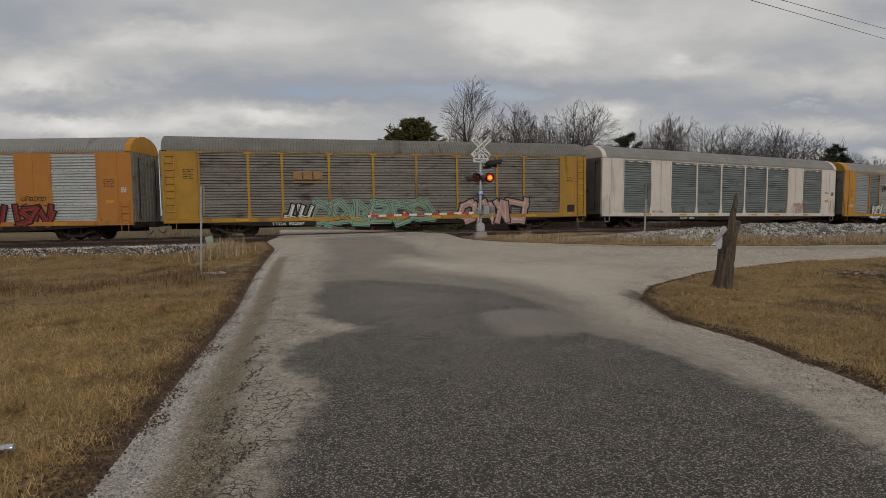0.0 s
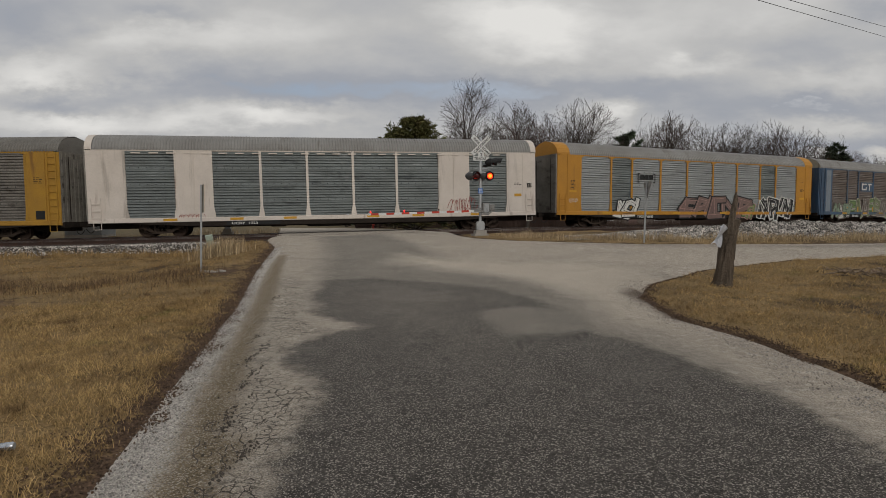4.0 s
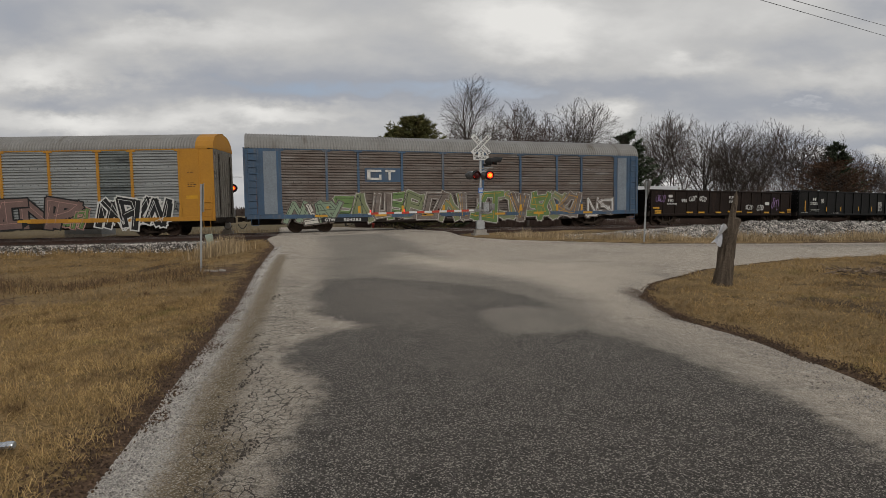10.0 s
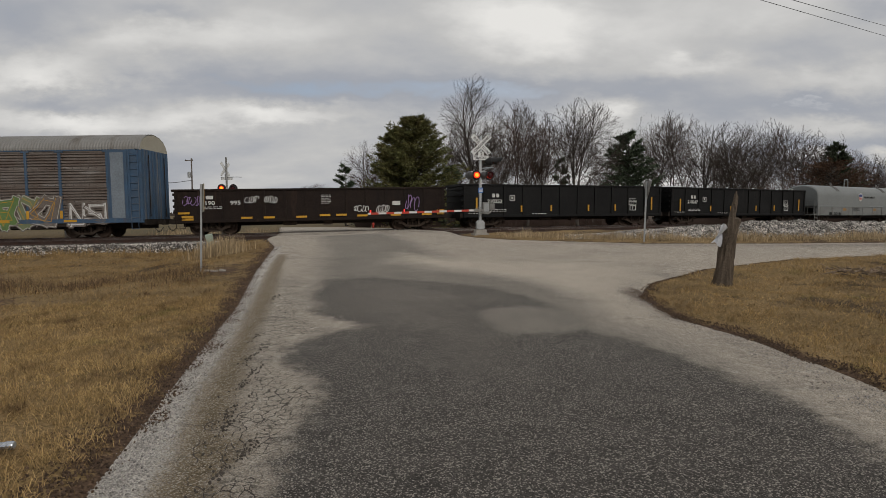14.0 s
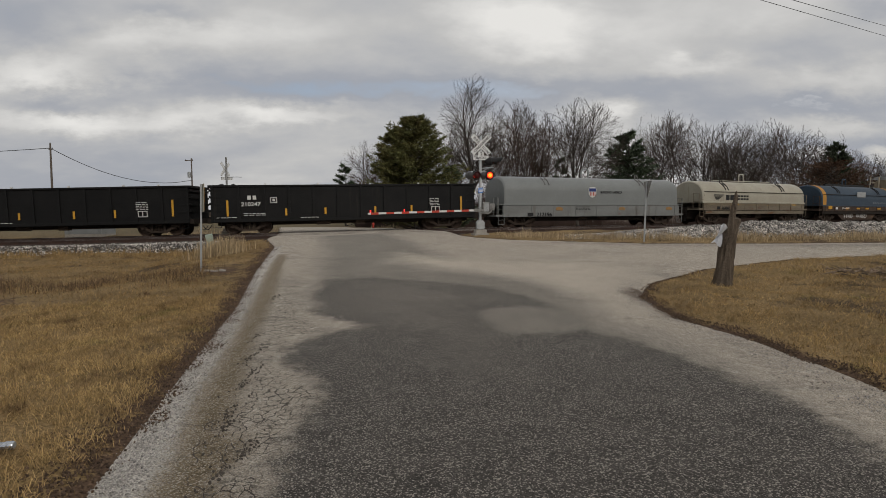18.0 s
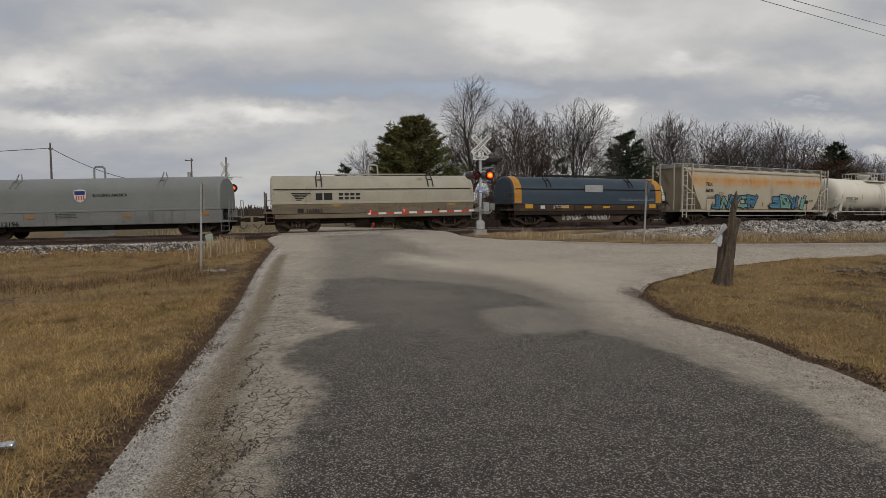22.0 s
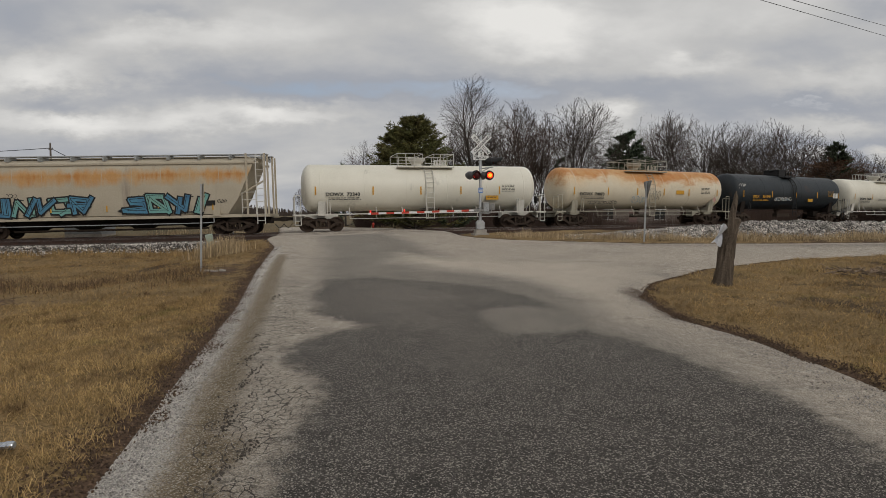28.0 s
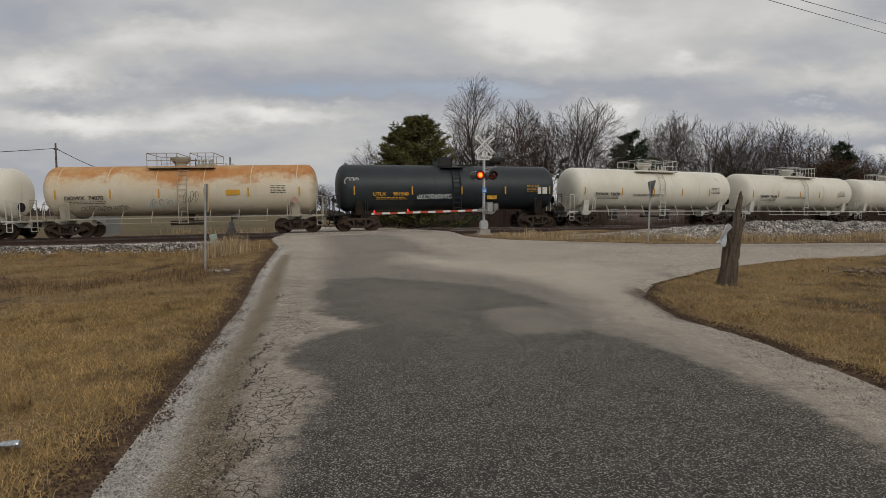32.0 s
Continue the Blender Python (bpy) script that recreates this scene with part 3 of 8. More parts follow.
def part(name, mesh, mat, parent=None, label="", smooth=False, at=None):
    """One mesh object under a thing or a part. mesh: a Mesh, or mesh data to share."""
    me = mesh.data(name, mat, smooth) if isinstance(mesh, Mesh) else mesh
    ob = new(name, me)
    if parent:
        ob.parent = parent
    if at:
        ob.matrix_basis = at
    return tagged(ob, label)


CACHE = {}


def shared(key, make, mat, smooth=False):
    if (key, mat) not in CACHE:
        CACHE[key, mat] = make().data(key if isinstance(key, str) else key[0], mat, smooth)
    return CACHE[key, mat]


def letters(parent, name, text, x, y, z, height, mat, turn=None, wide=1.0):
    """Lettering that faces the near side (-y), its lower left corner at x, z, a few millimetres thick."""
    key = (text, round(height, 3), mat, round(wide, 3))
    if key not in CACHE:
        cu = bpy.data.curves.new("lettering", "FONT")
        cu.body, cu.size, cu.extrude, cu.offset = text, height * 1.38, 0.004, height * 0.025
        tmp = bpy.data.objects.new("lettering", cu)
        me = bpy.data.meshes.new_from_object(tmp)
        me.transform(Matrix.Diagonal((wide, 1, 1, 1)))
        bpy.data.objects.remove(tmp)
        bpy.data.curves.remove(cu)
        me.materials.clear()
        me.materials.append(M[mat])
        CACHE[key] = me
    return part(name, CACHE[key], mat, parent, at=turn or pose(x, y, z, 90, 0, 0))


# ---------------------------------------------------------------- the railway line, as arc length against place
LINE_S = np.arange(-330, 450.1, 0.5)
LINE_TURN = np.radians(np.interp(LINE_S, [-22, -8, 6, 20, 40, 70], [-1.2, 8.2, 16.8, 22.0, 26.3, 30.0]))
LINE_Z = np.interp(LINE_S, [-26, -8, 6, 20, 40, 70], [0.06, 0.45, 0.74, 0.87, 0.89, 0.89])
LINE_X = np.concatenate([[0], np.cumsum(np.cos((LINE_TURN[1:] + LINE_TURN[:-1]) / 2) * 0.5)])
LINE_Y = np.concatenate([[0], np.cumsum(np.sin((LINE_TURN[1:] + LINE_TURN[:-1]) / 2) * 0.5)])
LINE_X += -7.24 - LINE_X[660]
LINE_Y += 35.71 - LINE_Y[660]
SPEED = 8.11
NEAR_TRACK = -4.2      # the empty track, on the camera's side of the train's


def line(s, off=0.0):
    """The place on the line at arc length s, off metres to its far side, and its heading."""
    a = np.interp(s, LINE_S, LINE_TURN)
    return np.interp(s, LINE_S, LINE_X) - off * np.sin(a), np.interp(s, LINE_S, LINE_Y) + off * np.cos(a), np.interp(s, LINE_S, LINE_Z), a


def to_line(x, y):
    """Arc length and offset to the far side of the places x, y."""
    x, y = np.asarray(x, float), np.asarray(y, float)
    s = (x + 7.24) * 0.93
    for _ in range(12):
        lx, ly, _z, a = line(s)
        s = s + ((x - lx) * np.cos(a) + (y - ly) * np.sin(a)) * 0.9
    lx, ly, _z, a = line(s)
    return s, -(x - lx) * np.sin(a) + (y - ly) * np.cos(a)


def smooth(a, b, v):
    q = np.clip((v - a) / (b - a), 0, 1)
    return q * q * (3 - 2 * q)


ROAD_LEFT_Y = [-40, 3, 8, 15, 22, 27, 60]
ROAD_LEFT_X = [0.0, -2.2, -3.3, -5.1, -6.8, -8.4, -18]


def road_height(x, y):
    """The paved ground: level by the camera, climbing to the rails, with the crossing flush with them."""
    x, y = np.asarray(x, float), np.asarray(y, float)
    z = smooth(7, 27, y) * (0.66 + 0.02 * np.clip(x, -12, 8))
    s, off = to_line(x, y)
    rail = np.interp(s, LINE_S, LINE_Z)
    w = smooth(-10.5, -6.2, off) * (1 - smooth(3, 20, off))
    z = z * (1 - w) + rail * w
    return np.where(off > 3, np.minimum(z, rail), z) * (1 - smooth(3, 45, off) * 0.55)


def ground_height(x, y):
    x, y = np.asarray(x, float), np.asarray(y, float)
    z = road_height(x, y)
    s, off = to_line(x, y)
    rail = np.interp(s, LINE_S, LINE_Z)
    # the low verge on the road's left
    edge = np.interp(y, ROAD_LEFT_Y, ROAD_LEFT_X)
    wl = smooth(0.2, 5.0, edge - x) * (1 - smooth(26, 36, y))
    z = z * (1 - wl) + (-0.12 - 0.08 * smooth(5, 22, y)) * wl
    # the roadbed under the tracks, then a flat field behind
    wt = smooth(-9.0, -6.0, off) * (1 - smooth(4, 12, off))
    z = z * (1 - wt) + np.minimum(z, rail - 0.42) * wt
    wf = smooth(4, 14, off)
    return z * (1 - wf) + 0.15 * wf

# ---------------------------------------------------------------- ground, road and tracks


def outline_distance(x, y, ring):
    """Signed distance in metres to a closed outline, positive inside."""
    ring = np.array(ring, float)
    d = np.full(x.shape, 1e9)
    inside = np.zeros(x.shape, bool)
    for (ax, ay), (bx, by) in zip(ring, np.roll(ring, -1, 0)):
        ex, ey = bx - ax, by - ay
        u = np.clip(((x - ax) * ex + (y - ay) * ey) / (ex * ex + ey * ey), 0, 1)
        d = np.minimum(d, np.hypot(x - ax - u * ex, y - ay - u * ey))
        cross = (ay > y) != (by > y)
        inside ^= cross & (x < ax + (y - ay) * ex / (ey if ey else 1e-9))
    return np.where(inside, d, -d)


ROAD = [(-1.4, -40), (-2.2, 3.2), (-2.75, 5.5), (-3.4, 8.2), (-3.8, 10.1), (-5.06, 14.8), (-6.7, 22), (-8.6, 27), (-10.2, 34), (-13, 44), (-19, 64),
        (-11, 64), (-5.5, 44), (-1.6, 36.4), (0.3, 32.4), (0.9, 28), (1.6, 25.2), (3, 23.4), (4.9, 22.3), (7.8, 20.9), (12, 20.9), (17, 21.3), (70, 25),
        (70, 19.5), (14.1, 17.6), (10.4, 16.55), (7.0, 14.75), (4.8, 12.7), (4.0, 11.1), (3.9, 9.1), (4.3, 7.7), (4.4, 6.3), (4.4, 4), (4.4, -40)]
PATCH = [(-0.9, -40), (-1.08, 3.2), (-1.18, 3.9), (-1.18, 4.65), (-1.16, 5.26), (-1.42, 5.74), (-1.81, 6.28), (-2.01, 6.98), (-1.78, 7.7), (-1.16, 8.39), (-1.67, 8.81), (-2.29, 9.42), (-2.2, 10.1), (-2.74, 11.2),
         (-2.62, 12.2), (-2.9, 13.2), (-1.76, 13.6), (-1.15, 13.2), (-0.05, 12.76), (0.95, 12.12), (1.65, 11.02), (2.0, 10.2), (2.0, 9.75), (1.5, 10.0), (0.77, 9.8), (0.62, 9.08), (0.77, 8.22), (0.97, 7.8), (1.63, 7.84), (2.11, 8.1),
         (2.45, 7.6), (2.79, 6.8), (3.05, 5.7), (3.22, 4.87), (3.21, 4.3), (3.13, 3.8), (3.2, -40)]
DIRT = [(-1.3, -40), (-1.76, 3.2), (-1.92, 3.9), (-2.3, 5.1), (-2.88, 7.5), (-3.87, 11.4), (-4.99, 15.9), (-5.6, 18.9), (-5.35, 18.9), (-4.63, 15.9), (-3.46, 11.35), (-2.58, 7.5),
        (-2.22, 6.2), (-2.02, 5.5), (-1.95, 5.1), (-1.8, 4.75), (-1.76, 4.3), (-1.5, 4.1), (-1.42, 3.8), (-1.48, 3.5), (-1.3, 3.2), (-0.9, -40)]
WORN = [(-1.6, 9), (-2.9, 10), (-3.6, 14), (-4.4, 19), (-5.4, 23), (-7.0, 29), (-3.0, 31), (-1.2, 24), (0.6, 17), (2.6, 13), (3.4, 10.6), (3.0, 9.0), (3.4, 7.5), (3.4, 4), (1.0, 4)]
SIDE_ROAD = [(3.4, 21.2), (8, 19.6), (13, 19.2), (70, 21), (70, 24.5), (17, 20.9), (12, 20.6), (8.0, 20.6), (4.9, 22.0)]
GRAVEL = [(-1.5, -40), (-2.3, 3.2), (-2.85, 5.1), (-3.5, 7.5), (-4.45, 11.4), (-5.5, 15), (-6.5, 19), (-7.2, 22), (-6.5, 22), (-5.6, 18.9), (-4.85, 15.5), (-3.87, 11.4), (-2.88, 7.5), (-2.3, 5.1), (-1.92, 3.9), (-1.76, 3.2), (-1.3, -40)]
MUD = [(3.75, 11.5), (4.1, 12.0), (4.5, 11.3), (4.0, 9.9), (3.95, 8.9), (3.75, 9.0), (3.8, 10.2)]
THIN = [(-2.9, 13.6), (-2.5, 8.6), (-0.6, 7.6), (0.2, 5.4), (1.0, 5.4), (1.3, 7.6), (2.2, 9.9), (1.0, 12.4), (-1.0, 13.6)]
DUST = [(-1.6, 18.9), (0.1, 17.2), (1.9, 16.2), (3.7, 16.2), (5.4, 14.8), (3.95, 11.3), (3.8, 8.6), (3.2, 8.8), (2.7, 11.6), (1.7, 13.6), (-0.1, 14.9), (-1.5, 16.5)]
CRACKS = [(-1.2, 2), (-1.35, 3.2), (-1.45, 3.9), (-1.85, 4.8), (-2.05, 5.8), (-2.6, 7.6), (-3.1, 9.8), (-3.5, 11.5), (-4.1, 14), (-3.6, 14), (-2.9, 11), (-2.5, 9.2), (-1.7, 8.2), (-2.1, 7.4), (-2.1, 6.4), (-1.5, 5.6), (-1.2, 5.0), (-1.2, 4), (-1.05, 2)]


def steps(a, b, start, grow, most):
    out, d = [a], start
    while out[-1] < b:
        out.append(out[-1] + d)
        d = min(d * grow, most)
    return out


def sheet(name, keep, height, mat, fields, xs, ys, snap=None):
    """A sheet over the plan: the cells where keep is positive, its rim drawn onto the outline, with the named fields on its points."""
    gx, gy = np.meshgrid(np.array(xs), np.array(ys))
    nx, ny = len(xs), len(ys)
    cx, cy = (gx[:-1, :-1] + gx[1:, 1:]) / 2, (gy[:-1, :-1] + gy[1:, 1:]) / 2
    cells = keep(cx, cy) > 0 if keep else np.ones(cx.shape, bool)
    if snap:
        used = np.zeros(gx.shape, bool)
        for i in (0, 1):
            for j in (0, 1):
                used[i:ny - 1 + i, j:nx - 1 + j] |= cells
        for _ in range(2):
            d = keep(gx, gy)
            rim = used & (d < 0)
            e = 0.02
            dx, dy = (keep(gx + e, gy) - d) / e, (keep(gx, gy + e) - d) / e
            gx = np.where(rim, gx - d * dx, gx)
            gy = np.where(rim, gy - d * dy, gy)
    gz = height(gx, gy)
    index = np.full(gx.shape, -1)
    ii, jj = np.nonzero(cells)
    corner = [(ii, jj), (ii, jj + 1), (ii + 1, jj + 1), (ii + 1, jj)]
    ids = np.unique(np.concatenate([a * nx + b for a, b in corner]))
    index.flat[ids] = np.arange(len(ids))
    me = bpy.data.meshes.new(name)
    px, py, pz = gx.flat[ids], gy.flat[ids], gz.flat[ids]
    me.from_pydata(np.stack([px, py, pz], 1).tolist(), [], np.stack([index[a, b] for a, b in corner], 1).tolist())
    me.materials.append(M[mat])
    me.shade_smooth()
    for field, f in fields.items():
        me.attributes.new(field, "FLOAT", "POINT").data.foreach_set("value", np.asarray(f(px, py), np.float32))
    return tagged(new(name, me), kind="structure")


road_inside = lambda x, y: outline_distance(x, y, ROAD)
xs = [-v for v in steps(10, 2500, 0.5, 1.13, 300)][::-1] + list(np.arange(-9.9, 9.95, 0.15)) + steps(10, 2500, 0.5, 1.13, 300)
ys = [-v for v in steps(1, 600, 1, 1.3, 100)][::-1] + steps(0, 40, 0.13, 1.006, 0.5) + steps(40.6, 4200, 1, 1.12, 400)


def bare_spot(x, y):
    """How far a place lies from the bare dark patches in the grass."""
    near = np.hypot((x + 10.4) / 4.2, (y - 11.4) / 2.0)
    return np.minimum(near, np.minimum(np.hypot((x + 14.0) / 3.2, (y - 16.0) / 1.6), np.hypot((x + 5.9 + 0.25 * (y - 15)) / 0.9, (y - 15.0) / 3.0)))


def soft_ground(x, y):
    z = ground_height(x, y)
    d = road_inside(x, y)
    lump = 0.035 * np.sin(x * 2.3 + 1.7 * np.sin(y * 1.1)) * np.sin(y * 1.9 + x * 0.6) + 0.05 * np.sin(x * 0.7) * np.sin(y * 0.5 + 1)
    return z - 0.12 * smooth(-0.25, 0.4, d) + lump * smooth(0.1, 1.5, -d) * (y < 60)


tagged(sheet("ground", None, soft_ground, "ground", {"verge": lambda x, y: np.maximum(1 - np.clip(-road_inside(x, y) / np.where(x < 0, 0.6, 0.3), 0, 1), 0.95 - bare_spot(x, y)), "far": lambda x, y: smooth(2, 12, to_line(x, y)[1])}, xs, ys),
       "dry tan winter grass and flat fields beyond the railway", "ground")


def road_top(x, y):
    # the worn rut along the broken edge lies a little lower
    return road_height(x, y) - 0.05 * smooth(0.35, -0.05, road_inside(x, y)) - 0.035 * smooth(-0.04, 0.07, outline_distance(np.asarray(x, float), np.asarray(y, float), DIRT))


rxs = list(np.arange(-20, -9, 0.3)) + list(np.arange(-9, -3, 0.12)) + list(np.arange(-3, -0.6, 0.05)) + list(np.arange(-0.6, 9, 0.12)) + steps(9, 70, 0.2, 1.05, 1.5)
rys = [-v for v in steps(1, 39, 1, 1.3, 6)][::-1] + steps(0, 40, 0.1, 1.007, 0.3) + steps(40.4, 63.5, 0.5, 1.1, 2)
tagged(sheet("road", road_inside, road_top, "road", {"patch": lambda x, y: outline_distance(x, y, PATCH), "dirt": lambda x, y: outline_distance(x, y, DIRT), "worn": lambda x, y: np.maximum(outline_distance(x, y, WORN), outline_distance(x, y, SIDE_ROAD)), "gravel": lambda x, y: outline_distance(x, y, GRAVEL), "cracks": lambda x, y: outline_distance(x, y, CRACKS), "dust": lambda x, y: outline_distance(x, y, DUST), "mud": lambda x, y: outline_distance(x, y, MUD), "thin": lambda x, y: np.minimum(outline_distance(x, y, THIN), outline_distance(x, y, PATCH) + 0.2)}, rxs, rys, True),
       "worn grey rural road with dark asphalt patches and gravel edges", "road")


def road_cracks():
    rng = random.Random(5)
    g = Mesh()
    for k in range(70):
        y = 2.6 + 12 * rng.random() ** 1.3
        x = np.interp(y, [2.6, 5, 8, 12, 15], [-1.25, -1.75, -2.3, -3.3, -4.2]) + rng.gauss(0, 0.14)
        a, w = rng.gauss(1.8, 0.25), rng.uniform(0.002, 0.005)
        p = Vector((x, y))
        left, right = [], []
        for i in range(rng.randint(6, 20)):
            q = p + Vector((math.cos(a), math.sin(a))) * rng.uniform(0.03, 0.07)
            nrm = Vector((-math.sin(a), math.cos(a))) * w * rng.uniform(0.4, 1.3)
            left.append(p + nrm)
            right.append(p - nrm)
            a += rng.gauss(0, 0.5)
            p = q
        g.grid([left, right])
    flat = np.array(g.v)
    top = road_top(flat[:, 0], flat[:, 1]) + 0.004
    g.v = np.column_stack([flat, top]).tolist()
    return g


tagged(part("road_crack", road_cracks(), "crack"), "fine dark cracks in the weathered edge of the asphalt", "crack", kind="stuff")


def pebbles(name, count, where, size, mat, seed, label, category):
    rng = random.Random(seed)
    shapes = []
    for k in range(8):
        base = [Vector(v) * rng.uniform(0.6, 1.2) for v in ((1, 0, 0), (-1, 0, 0), (0, 1, 0), (0, -1, 0), (0, 0, 0.7), (0, 0, -0.7))]
        shapes.append(base)
    tri = [(0, 2, 4), (2, 1, 4), (1, 3, 4), (3, 0, 4), (2, 0, 5), (1, 2, 5), (3, 1, 5), (0, 3, 5)]
    g = Mesh()
    for p in where(np.random.RandomState(seed), count):
        r = size * rng.uniform(0.6, 1.5)
        m = Euler((rng.uniform(0, 6), rng.uniform(0, 6), rng.uniform(0, 6))).to_matrix()
        p = Vector(p)
        g.add([p + m @ (v * r) for v in rng.choice(shapes)], tri)
    return tagged(part(name, g, mat), label, category, kind="stuff")


def crossing_span(s, off):
    x, y, _z, _a = line(s, off)
    return float(road_inside(np.array(x), np.array(y)))


def edge_stone(rng, n):
    y = np.where(rng.rand(n) < 0.75, rng.uniform(2.4, 13, n), rng.uniform(13, 22, n))
    left = np.interp(y, [3.2, 5.5, 8.2, 10.1, 14.8, 22], [-2.02, -2.6, -3.25, -3.72, -5.0, -6.6]) + rng.normal(0, 0.11, n)
    right = np.interp(y, [3, 6.3, 7.7, 9.1, 11.1, 12.7], [4.0, 4.1, 4.05, 3.7, 3.8, 4.6]) + rng.normal(-0.15, 0.2, n)
    use = (rng.rand(n) < 0.28) & (y < 13)
    x = np.where(use, right, left)
    return np.stack([x, y, road_top(x, y) + 0.004], 1)


pebbles("shoulder_gravel", 9000, edge_stone, 0.009, "gravel", 3, "loose pale limestone gravel along the road edge", "gravel")

def edge_chips(rng, n):
    # clods of dark broken asphalt where the edge has crumbled
    pick = rng.randint(0, 9, n)
    x = np.array([-1.5, -1.42, -1.74, -1.86, -2.0, -2.05, -2.3, -2.62, -3.35])[pick] + rng.normal(0, 0.04, n)
    y = np.array([3.6, 3.95, 4.35, 4.75, 5.45, 5.9, 6.6, 7.7, 10.9])[pick] + rng.normal(0, 0.16, n)
    return np.stack([x, y, road_top(x, y) + 0.006], 1)


pebbles("edge_chips", 300, edge_chips, 0.012, "crack", 31, "dark crumbled asphalt bits along the broken road edge", "rubble")


def litter(rng, n):
    # dead leaves and clods that drift against the grass edge and spill onto the gravel
    side = rng.rand(n) < 0.68
    y = np.where(side, 2.3 + 19 * rng.rand(n) ** 1.5, 4.5 + 12 * rng.rand(n) ** 1.2)
    left = np.interp(y, ROAD_LEFT_Y, ROAD_LEFT_X) + 0.02 - np.abs(rng.normal(0, 0.22, n)) + 0.16 * np.sin(y * 5.1) * np.sin(y * 2.3 + 1) + rng.normal(0.03, 0.07, n)
    right = np.interp(y, [4, 6.3, 7.7, 9.1, 11.1, 12.7, 14.75, 16.5], [4.4, 4.4, 4.3, 3.9, 4.0, 4.8, 7.0, 10.4]) + rng.normal(0.08, 0.08, n) + 0.12 * np.sin(y * 4) * np.sin(y * 1.7)
    x = np.where(side, left, right)
    return np.stack([x, y, np.maximum(road_top(x, y), soft_ground(x, y)) + 0.006], 1)


pebbles("leaf_litter", 11000, litter, 0.011, "mulch", 41, "dark brown dead leaves and clods along the grass edge", "leaf litter")

# tracks -------------------------------------------------------------------
RAIL_TOP = 0.012


def sweep(profile, s0, s1, off, step=1.0):
    g = Mesh()
    rows = []
    for s in np.arange(s0, s1 + 0.01, step):
        x, y, z, a = line(s, off)
        rows.append([(x - u * math.sin(a), y + u * math.cos(a), z + w) for u, w in profile + profile[:1]])
    return g.grid(rows)


WEB = [(-0.075, -0.17), (0.075, -0.17), (0.06, -0.155), (0.012, -0.14), (0.012, -0.035), (0.034, -0.028), (0.034, RAIL_TOP - 0.006), (-0.034, RAIL_TOP - 0.006), (-0.034, -0.028), (-0.012, -0.035), (-0.012, -0.14), (-0.06, -0.155)]
HEAD = [(-0.032, RAIL_TOP - 0.006), (0.032, RAIL_TOP - 0.006), (0.03, RAIL_TOP), (-0.03, RAIL_TOP)]
for centre, words in ((0.0, "rusty railway track that carries the train"), (NEAR_TRACK, "empty rusty railway track beside the train")):
    track = tagged(new("railway_track"), words, "track", kind="structure")
    for side in (-0.7535, 0.7535):
        rail = part("rail", sweep(WEB, -150, 220, centre + side), "rail", track)
        part("rail_head", sweep(HEAD, -150, 220, centre + side), "rail_top", rail, "polished running surface")
    tie = shared("tie", lambda: Mesh().box(-0.115, 0.115, -1.3, 1.3, -0.33, -0.168, 0.015), "tie")
    for s in np.arange(-40, 62, 0.56):
        if crossing_span(s, centre) > 0.3:
            continue
        x, y, z, a = line(s, centre)
        part("tie", tie, "tie", track, at=pose(x, y, z + random.uniform(-0.01, 0.008), 0, 0, math.degrees(a) + random.uniform(-1, 1)))

BED = [(-7.6, -0.75), (-6.55, -0.24), (-2.1, -0.215), (2.0, -0.22), (3.1, -0.75)]


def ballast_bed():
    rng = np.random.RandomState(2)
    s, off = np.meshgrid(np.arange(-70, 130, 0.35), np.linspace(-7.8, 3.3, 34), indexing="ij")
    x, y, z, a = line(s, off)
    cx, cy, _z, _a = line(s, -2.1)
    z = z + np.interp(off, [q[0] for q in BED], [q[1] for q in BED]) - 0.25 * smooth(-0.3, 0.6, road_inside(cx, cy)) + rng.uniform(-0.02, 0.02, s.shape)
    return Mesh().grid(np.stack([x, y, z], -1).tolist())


# the bed's dark colour stands in for shade in the gaps between stones
tagged(part("ballast", ballast_bed(), "stone_bed_shaded"), "grey crushed stone ballast under the rails", "ballast", kind="structure")


def bed_stone(rng, n):
    s = np.where(rng.rand(n) < 0.66, rng.uniform(-32, -5.5, n), rng.uniform(5, 50, n))
    pick = rng.rand(n)
    off = np.where(pick < 0.33, rng.uniform(-7.5, -4.8, n), np.where(pick < 0.66, rng.uniform(-7.5, -5.6, n), rng.uniform(-4.5, 2.2, n)))
    x, y, z, a = line(s, off)
    keep = road_inside(x, y) < -0.2
    z = z + np.interp(off, [q[0] for q in BED], [q[1] for q in BED]) + 0.01
    return np.stack([x, y, z], 1)[keep]


pebbles("ballast_stone", 20000, bed_stone, 0.045, "stone", 8, "loose grey crushed stones beside the track", "stone")

# the long heap of spare stone between the side road and the near track
HEAP_X, HEAP_Y = [5.5, 9.0, 14.0, 20.0, 30.0, 42.0], [24.6, 24.6, 25.0, 26.0, 29.0, 33.5]


def heap_top(x, off):
    """The heap's surface at x, off metres behind its ridge."""
    y = np.interp(x, HEAP_X, HEAP_Y) + off
    ends = smooth(4.5, 15.0, x) * (1 - smooth(38, 42, x))
    lump = 1 + 0.07 * np.sin(x * 0.9) + 0.05 * np.sin(x * 2.3 + 1) + 0.03 * np.sin(x * 5.1)
    rise = 0.6 * ends * lump * np.maximum(0.0, 1 - np.abs(off) / 1.7)
    return np.stack([x, y, ground_height(x, y) - 0.04 + rise], -1)


